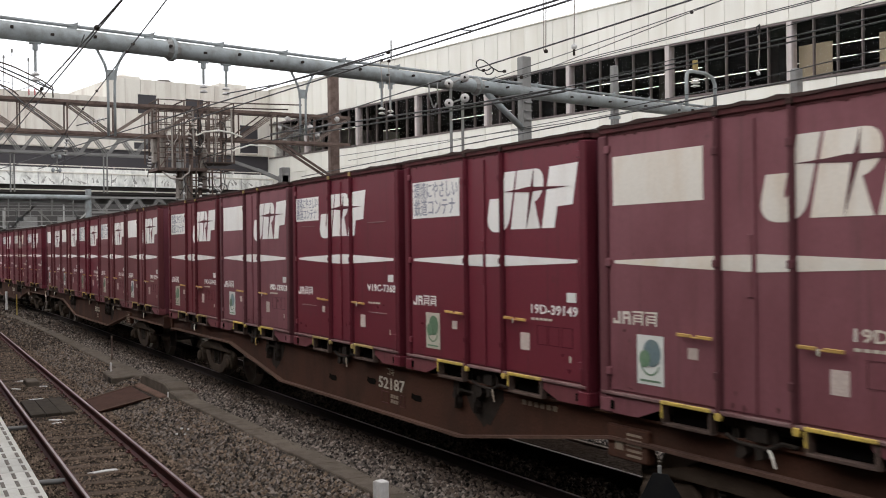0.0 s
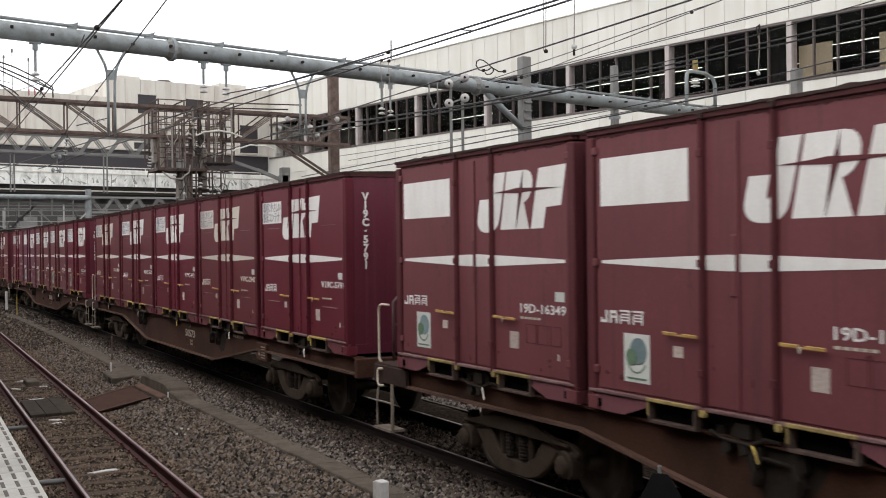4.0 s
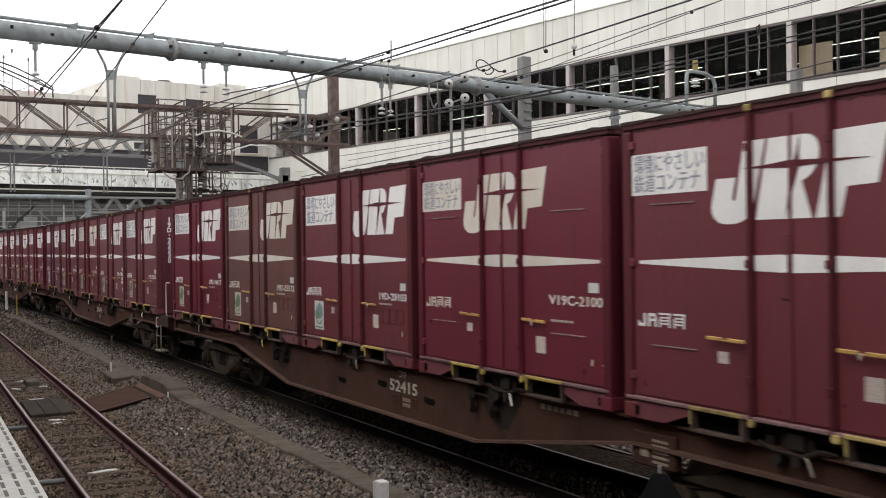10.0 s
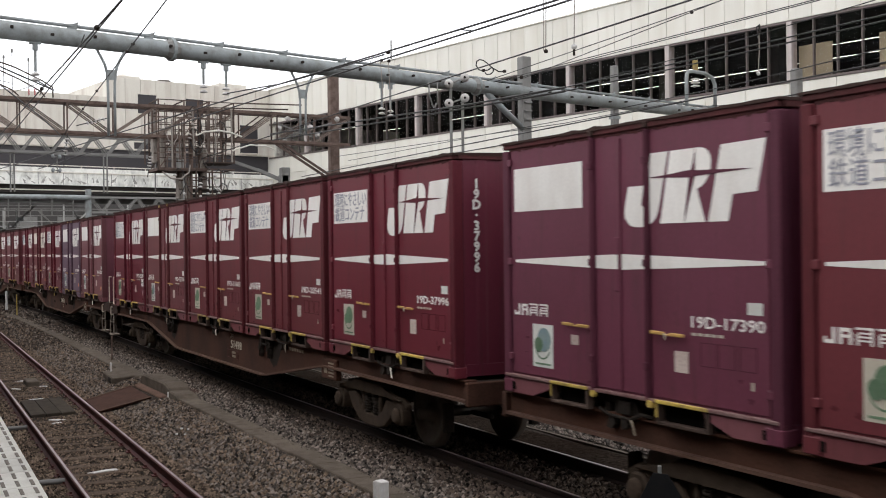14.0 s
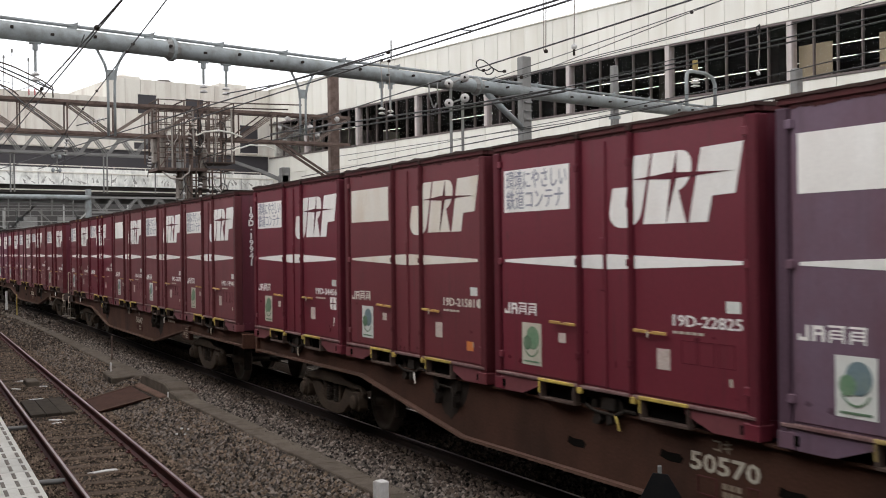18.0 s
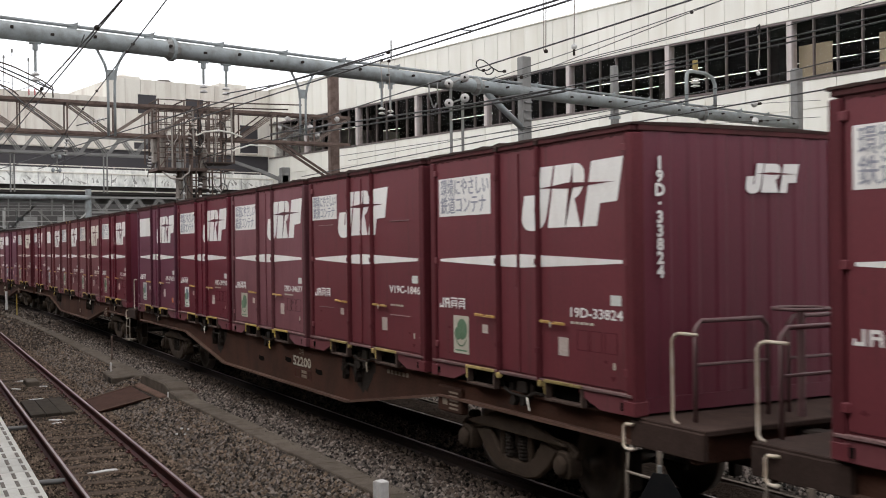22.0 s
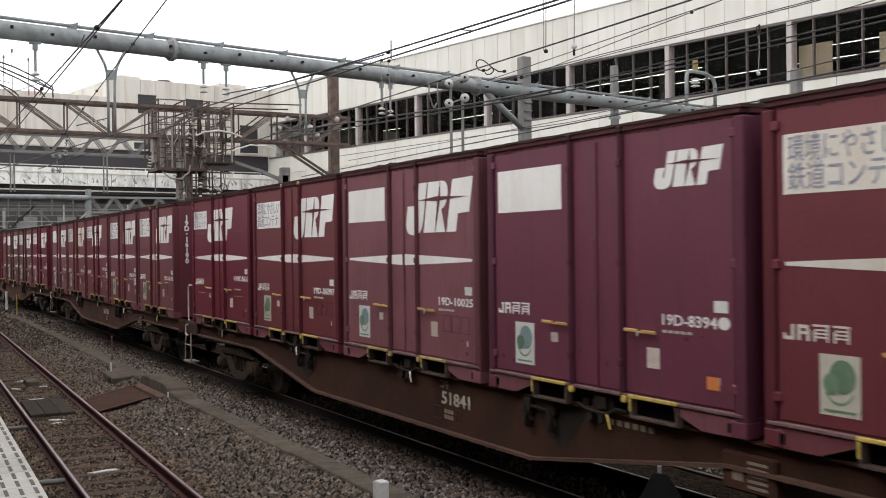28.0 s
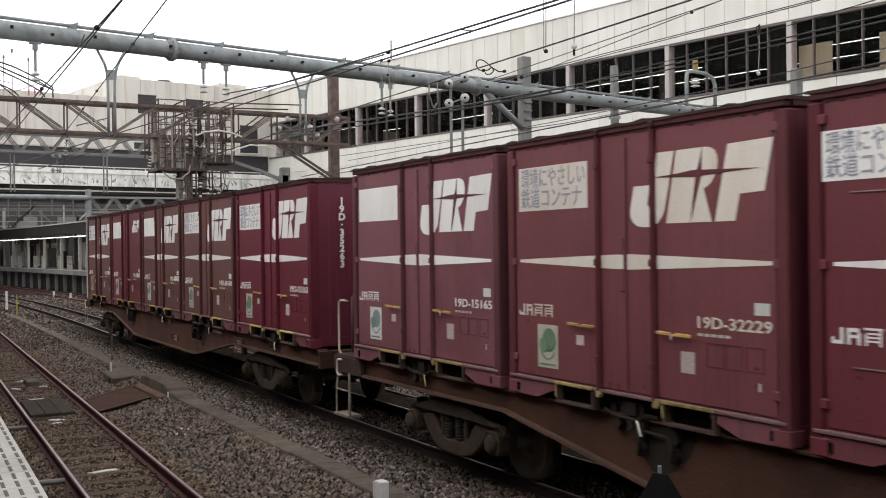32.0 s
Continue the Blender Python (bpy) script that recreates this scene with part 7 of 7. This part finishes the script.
for _i, (_y, _z) in enumerate(((4.5, 7.75), (4.62, 7.3), (4.5, 6.9), (5.6, 7.2), (5.5, 5.3), (5.65, 4.75), (5.2, 4.6), (4.9, 5.0), (3.9, 5.3))):
    _m = Mb()
    insulator(_m, -41.75, _y, _z, 2, 0.09)
    part("insulators", _m, PORCELAIN if _i > 3 else DUSTY_BOX, cage, smooth=True)
    part("loop_cable", Mb().pipe([(-41.74, _y, _z + 0.3), (-41.7, _y + 0.12, _z + 0.45), (-41.7, _y + 0.3, _z + 0.35), (-41.74, _y + 0.4, _z - 0.2), (-41.74, _y + 0.2, _z - 0.6)], 0.018, 6), WIRE, cage)
part("cable_loop", Mb().pipe([(-41.7, 3.4, 5.6), (-41.65, 3.7, 5.35), (-41.65, 4.1, 5.32), (-41.7, 4.45, 5.6), (-41.75, 4.5, 5.9)], 0.03, 8), DUSTY_BOX, cage)
part("cable_duct", Mb().pipe([(-41.7, 4.75, 7.05), (-41.6, 5.05, 7.2), (-41.6, 5.6, 7.28), (-41.6, 6.1, 7.22), (-41.7, 6.6, 7.08)], 0.03, 8), PANEL_WALL, cage)
part("cable_duct", Mb().pipe([(-41.7, 6.2, 6.5), (-41.6, 6.9, 6.75), (-41.6, 7.6, 6.72), (-41.7, 8.0, 6.6)], 0.03, 8), PANEL_WALL, cage)
part("stay", Mb().bar((-42, 6.3, 6.1), (-42, 7.4, 5.75), 0.12, 0.12).bar((-42, 7.35, 5.78), (-42, 8.6, 5.3), 0.10, 0.14), GALV_DARK, cage)
part("stay_box", Mb().box(-42.1, -41.75, 8.25, 8.6, 5.2, 5.6), GALV_DARK, cage, bevel=0.03)
part("stay_post", Mb().box(-42.1, -41.75, 8.3, 8.65, -0.4, 5.9), GALV_DARK, cage, bevel=0.02)

random.seed(77)
for _x in (CX0 + 0.02, CX1 - 0.02):
    for _i in range(12):
        _y = 3.2 + 0.28 * _i + random.uniform(-0.08, 0.08)
        _z = random.uniform(5.75, 6.6)
        cage_bar((_x, _y, _z), (_x + random.uniform(-0.1, 0.1), _y + random.uniform(-0.05, 0.05), _z + random.uniform(0.9, 2.1)), random.choice((0.03, 0.045, 0.06)), (RUST_TRUSS, LIT_TRUSS, DUSTY_BOX)[_i % 3])
    for _z in (6.35, 6.75, 7.2, 7.7):
        cage_bar((_x, 3.25, _z), (_x, 6.3, _z + random.uniform(-0.06, 0.06)), 0.03, LIT_TRUSS)
for _y0, _y1, _z0, _z1, _m in ((3.24, 3.40, 6.0, 8.2, DUSTY_BOX), (5.15, 5.38, 5.0, 6.6, DUSTY_BOX), (4.22, 4.40, 4.6, 5.7, DUSTY_BOX)):
    part("equipment_case", Mb().box(-42.9, -42.45, _y0, _y1, _z0, _z1), _m, cage, "dusty weathered equipment case", bevel=0.03)
    part("case_band", Mb().box(-42.44, -42.42, _y0 + 0.01, _y1 - 0.01, _z0 + 0.35, _z0 + 0.40).box(-42.44, -42.42, _y0 + 0.01, _y1 - 0.01, _z1 - 0.40, _z1 - 0.35), RUST_TRUSS, cage)
for _i in range(8):
    _y, _z = random.uniform(3.4, 6.4), random.uniform(5.0, 7.4)
    part("loop_cable", Mb().pipe([(-41.72, _y, _z), (-41.66, _y + 0.10, _z - 0.35), (-41.66, _y + 0.28, _z - 0.5), (-41.70, _y + 0.46, _z - 0.25), (-41.72, _y + 0.5, _z + 0.3)], 0.016, 6), (WIRE, DUSTY_BOX)[_i % 2], cage, smooth=True)
for _i, (_y, _z) in enumerate(((4.25, 4.75), (4.9, 4.65), (5.3, 4.95), (5.75, 4.7), (6.2, 5.6), (3.55, 5.5))):
    part("insulator_disc", Mb().lathe([(0, 0.02), (0.015, 0.06), (0.04, 0.055), (0.06, 0.02)], (-41.7, _y, _z), (0.8, -0.5, 0.2), 10), PORCELAIN, cage, smooth=True)

_h = thing("strain_assembly", "cluster of white strain insulators with raked brace rods", "insulator")
for _y, _z in ((8.3, 7.5), (8.7, 7.9), (8.5, 7.0), (9.7, 7.6), (10.0, 7.3), (10.9, 8.0)):
    part("insulator_disc", Mb().lathe([(0, 0.05), (0.03, 0.13), (0.06, 0.12), (0.07, 0.05), (0.10, 0.13), (0.13, 0.12), (0.2, 0.05)], (-42.3, _y, _z), (0.5, 0.5, 0.4), 12), PORCELAIN, _h, smooth=True)
part("brace_rod", Mb().bar((-42.2, 8.2, 6.9), (-41.5, 11.0, 5.0), 0.1, 0.1).bar((-42.2, 8.5, 6.9), (-41.5, 11.3, 5.0), 0.1, 0.1), RUST_TRUSS, _h)
part("strain_rod", Mb().bar((-42.4, 8.0, 7.0), (-42.4, 10.8, 7.9), 0.06, 0.06).bar((-42.4, 8.2, 7.8), (-42.4, 10.2, 7.2), 0.06, 0.06), GALV_DARK, _h)

# ---- overhead wires: points along each, then its radius ----
def wire(pts, r, label="taut dark overhead line wire above the tracks", clamps=()):
    ob = solid("overhead_wire", Mb().pipe(pts, r * 0.8, 6), WIRE, label, "wire", "overhead wires")
    for d in clamps:
        a, b = Vector(pts[0]), Vector(pts[1])
        u = (b - a).normalized()
        part("line_clamp", Mb().lathe([(-0.05, 0.014), (-0.035, 0.028), (0.0, 0.036), (0.035, 0.028), (0.05, 0.014)], a + u * d, u, 8), DARK_STEEL, ob, smooth=True)


def through_wire(a, b, z, far, near, r, clamps=()):
    """A level wire through two plan points, carried on past both."""
    p, q = Vector((*a, z)), Vector((*b, z))
    s = (q - p).normalized()
    wire([p - s * far, q + s * near], r, clamps=clamps)


through_wire((-22.66, -4.10), (-12.04, -4.35), 5.3, 9, 26, 0.014, (12.5, 18.0))
through_wire((-23.24, -3.76), (-12.91, -4.16), 5.5, 9, 26, 0.014)
through_wire((-33.13, -1.32), (-16.54, -2.72), 6.4, 10, 26, 0.014, (13.0, 16.5, 22.0))
through_wire((-25.89, -0.18), (-11.95, 1.23), 5.8, 20, 26, 0.018)
through_wire((-24.63, 0.56), (-11.98, 1.39), 5.8, 20, 26, 0.018)
through_wire((-34.55, 7.77), (-11.20, 6.94), 5.3, 4, 26, 0.018)
through_wire((-34.29, 8.51), (-12.36, 8.37), 5.3, 4, 26, 0.018)
for _dz, _w in ((0.0, 0.032), (-0.09, 0.030)):
    wire([(-42.3, 8.0, 7.3 + 3 * _dz), (-34.42, 7.73, 6.86 + 2 * _dz), (-25.21, 7.46, 6.37 + _dz), (-20.24, 7.31, 6.17 + _dz)], _w, "thick dark feeder cable bundle beside the gantry")
    wire([(-20.24, 7.31, 6.17 + _dz), (-16.8, 7.2, 6.1 + _dz), (-11.27, 7.04, 6.05 + _dz), (20, 6.1, 6.2 + _dz)], 0.017)
wire([(-31.6, 11.5, 7.3), (-26.04, 11.38, 7.21), (-21.61, 11.25, 7.22), (-14.5, 11.04, 7.41), (15, 10.2, 8.0)], 0.014)
wire([(-42.3, 11.5, 6.3), (-26.06, 11.38, 6.26), (-18.85, 11.17, 6.28), (-14.5, 11.04, 6.40), (15, 10.2, 7.0)], 0.014)
wire([(-42.9, 11.2, 6.52), (-26.06, 11.38, 6.16), (-20.91, 11.23, 6.13), (-14.52, 11.04, 6.10), (15, 10.2, 6.1)], 0.014)
for _p, _q in (((-31.59, 11.99, 8.22), (-20.01, 11.93, 8.59)), ((-31.64, 12.25, 8.2), (-18.8, 13.74, 8.51)), ((-31.9, 13.7, 8.47), (-20.59, 11.72, 8.47)), ((-31.7, 12.51, 8.2), (-16.35, 13.33, 8.34))):
    _s = (Vector(_q) - Vector(_p)) * 1.4
    wire([_p, _q, Vector(_q) + _s], 0.016)
wire([(-28.4, -3.02, 6.85), (-26.94, -2.81, 6.4), (-23.95, -4.32, 6.4), (-20.0, -6.4, 6.4)], 0.021, "thick dark jumper cable looped from an insulator")
wire([(-42.2, -0.2, 6.85), (-32.12, -2.41, 6.4), (-26.52, -4.05, 6.4), (-20.0, -6.2, 6.4)], 0.021, "thick dark jumper cable looped from an insulator")
wire([(-29.50, 2.21, 6.95), (-24.96, 2.22, 6.6), (-20.37, 2.80, 6.6)], 0.02, "dark overhead cable tied to a hanging insulator")
wire([(-42.3, 5.1, 6.2), (-34.83, 4.81, 6.2), (-25.15, 4.42, 6.2), (-10, 4.0, 6.2)], 0.018)
for _x, _y, _z0, _z1 in ((-15.0, -4.28, 5.3, 5.46), (-20.0, -4.1, 5.3, 5.46), (-18, 0.618, 5.80, 5.80), (-14, 1.022, 5.80, 5.80)):
    wire([(_x, _y, _z0), (_x, _y + (0.06 if _z1 > _z0 else 0.378 if _x < -16 else 0.236), _z1)], 0.012, "thin dropper wire between two overhead wires")

# ---- line hardware hung on the wires ----
for _p, _q in (((-29.8, 7.16, 8.25), (-29.75, 7.22, 6.81)), ((-29.8, 7.43, 8.27), (-29.75, 7.46, 6.65)), ((-22, 7.92, 9.62), (-22, 7.92, 7.35)), ((-22, 7.99, 9.62), (-22, 7.98, 7.35)), ((-22, 8.85, 9.62), (-22, 8.83, 7.50)), ((-22, 15.11, 8.38), (-22, 15.07, 7.31))):
    solid("dropper_cable", Mb().pipe([_p, (Vector(_p) + Vector(_q)) / 2 + Vector((0, 0.02, 0)), _q], 0.013, 6), DUSTY_BOX, "thin pale dropper cable hanging from the wires", "cable", "dropper cables")
wire([(-22, 5.0, 9.6), (-22, 11, 9.62), (-22, 17.0, 9.6)], 0.02, "taut dark cross wire above the tracks")
_h = thing("wire_clamps", "dark round clamps with a jumper on the overhead wires", "clamp")
for _p in ((-24.0, 4.64, 7.39), (-24.0, 8.55, 7.03), (-24.0, 14.46, 9.31), (-21.95, 7.95, 7.33), (-29.8, 7.2, 8.30), (-29.8, 7.45, 8.30), (-22, 15.11, 8.40)):
    part("clamp_body", Mb().lathe([(-0.05, 0.02), (-0.035, 0.042), (0.0, 0.052), (0.035, 0.042), (0.05, 0.02)], _p, (0.6, 0.75, 0.1), 10), DARK_STEEL, _h, smooth=True)
_c = [(8.06, 7.14), (7.85, 7.13), (7.68, 7.20), (7.50, 7.32), (7.38, 7.39), (7.27, 7.40), (7.18, 7.35), (7.16, 7.24), (7.24, 7.14), (7.38, 7.11), (7.52, 7.15), (7.62, 7.22), (7.68, 7.20), (7.68, 7.12), (7.60, 7.05), (7.48, 7.03), (7.42, 7.08)]
_h = thing("cable_coil", "dark cable looped in a coil on an overhead wire", "cable")
part("coil_loop", Mb().pipe([(-24.0, y, z) for y, z in _c], 0.016, 6), WIRE, _h, smooth=True)
for _y, _z in ((8.02, 7.15), (7.38, 7.13)):
    part("coil_clamp", Mb().lathe([(-0.05, 0.02), (-0.035, 0.04), (0.035, 0.04), (0.05, 0.02)], (-24.0, _y, _z), (0.6, 0.75, 0.1), 10), DARK_STEEL, _h, smooth=True)
_h = thing("suspension_insulator", "small white insulator hanging from a dropper cable", "insulator")
part("insulator_disc", Mb().lathe([(0, 0.03), (0.03, 0.07), (0.10, 0.07), (0.13, 0.03)], (-22, 8.83, 7.45), (0, 0, 1), 10), PORCELAIN, _h, smooth=True)
part("insulator_foot", Mb().tube((-22, 8.83, 7.30), (-22, 8.83, 7.46), 0.03, 8), DARK_STEEL, _h)
_h = thing("suspension_insulator", "small white insulator at the end of a hanging rod", "insulator")
part("insulator_disc", Mb().lathe([(0, 0.02), (0.03, 0.05), (0.08, 0.05), (0.11, 0.02)], (-22, 15.07, 7.22), (0, 0, 1), 10), PORCELAIN, _h, smooth=True)
part("hook", Mb().pipe([(-22, 15.07, 8.35), (-22, 15.02, 8.55), (-22, 15.12, 8.62), (-22, 15.16, 8.40)], 0.02, 6), WIRE, _h)
_h = thing("u_clamp", "grey steel hanger with a hook under the gantry", "hanger")
part("hanger_rod", Mb().pipe([(-30.5, 9.20, 7.85), (-30.5, 9.22, 7.4), (-30.5, 9.34, 7.1), (-30.5, 9.42, 7.06), (-30.5, 9.46, 7.2)], 0.025, 8).tube((-30.5, 9.52, 7.85), (-30.5, 9.50, 7.15), 0.018, 6), GALV_DARK, _h, smooth=True)

for _y, _z, _p, _q in ((24.32, 8.10, (-31.5, 21.0, 7.80), (-31.5, 28.0, 8.44)), (24.36, 7.41, (-31.5, 21.5, 7.15), (-31.5, 28.0, 7.75))):
    wire([_p, (-31.5, _y, _z), _q], 0.014)
    _h = thing("strain_insulator", "small grey strain insulator strung in a wire", "insulator", "strain insulators")
    part("insulator_body", Mb().lathe([(-0.16, 0.03), (-0.10, 0.05), (-0.03, 0.15), (0.03, 0.15), (0.10, 0.05), (0.16, 0.03)], (-31.5, _y, _z), (0, 1, 0.1), 12), PORCELAIN, _h, smooth=True)
    part("insulator_end", Mb().tube((-31.5, _y + 0.18, _z), (-31.5, _y + 0.36, _z + 0.03), 0.05, 8), DARK_STEEL, _h)

RED_TAG = material("red_warning_tag", (0.40, 0.06, 0.06), 0.6, 0, (0.5, 0.4, 0.38), 0.6, 14, 0.1, 60, 0.0)
# ---- curved line arms at the left end of the brown gantry ----
arms = thing("curved_line_arms", "thin curved steel line arms above the brown gantry", "line arms")
for _line in ([(-4.2, 9.75), (-2.48, 9.31), (-2.04, 9.18), (-1.54, 8.96), (-1.09, 8.75), (-0.71, 8.52), (-0.70, 8.15)], [(-4.2, 9.5), (-2.48, 9.01), (-1.86, 8.75), (-1.41, 8.51), (-1.13, 8.36), (-0.97, 8.15)], [(-4.2, 9.0), (-2.49, 8.52), (-2.11, 8.36), (-1.86, 8.15)]):
    part("arm", Mb().pipe([(-41.0, y, z) for y, z in _line], 0.026, 8), RUST_TRUSS, arms, smooth=True)
for _y, _z in ((-2.36, 9.56), (-2.08, 9.80), (-1.53, 9.52)):
    part("arm_post", Mb().tube((-41.0, _y, 8.15), (-41.0, _y, _z), 0.014, 6).tube((-41.0, _y, _z - 0.12), (-41.0, _y, _z), 0.035, 8), GALV_DARK, arms)
part("arm_brace", Mb().tube((-41.0, -2.5, 8.66), (-41.0, -2.1, 8.58), 0.012, 6).tube((-41.0, -2.1, 8.25), (-41.0, -1.2, 8.62), 0.012, 6), GALV_DARK, arms)
for _y in (-2.05, -1.85):
    part("red_tag", Mb().box(-41.02, -40.98, _y + 0.5, _y + 0.55, 8.2, 8.42), RED_TAG, arms, "small red and white tag")


def wagon_pose(n, t):
    """Wagon n's pose at t: carried by its two bogies on the track."""
    mid = run(t) - WLEN * n - WLEN / 2
    ax, ay, _ = track_at(mid - BOGIE_X)
    bx, by, _ = track_at(mid + BOGIE_X)
    return pose((ax + bx) / 2, (ay + by) / 2, 0, 0, 0, math.degrees(math.atan2(by - ay, bx - ax)))


def motions():
    """The train rolls past; every wagon, container and wheelset is keyed."""
    times = [0.5 * i for i in range(65)]
    fine = [i / 15 for i in range(481)]
    turn = [(t, math.degrees(run(t) / WHEEL_R)) for t in fine]
    for w, n, wheels, load in ROLLING:
        poses = [(t, wagon_pose(n, t)) for t in times]
        walk(w, poses)
        for box, x in load:
            on = Matrix.Translation((x, 0, FLOOR))
            walk(box, [(t, m @ on) for t, m in poses])
        for ws, ax in wheels:
            walk(ws, [(t, pose(ax, 0, WHEEL_R, 0, a % 360.0, 0)) for t, a in turn])


motions()
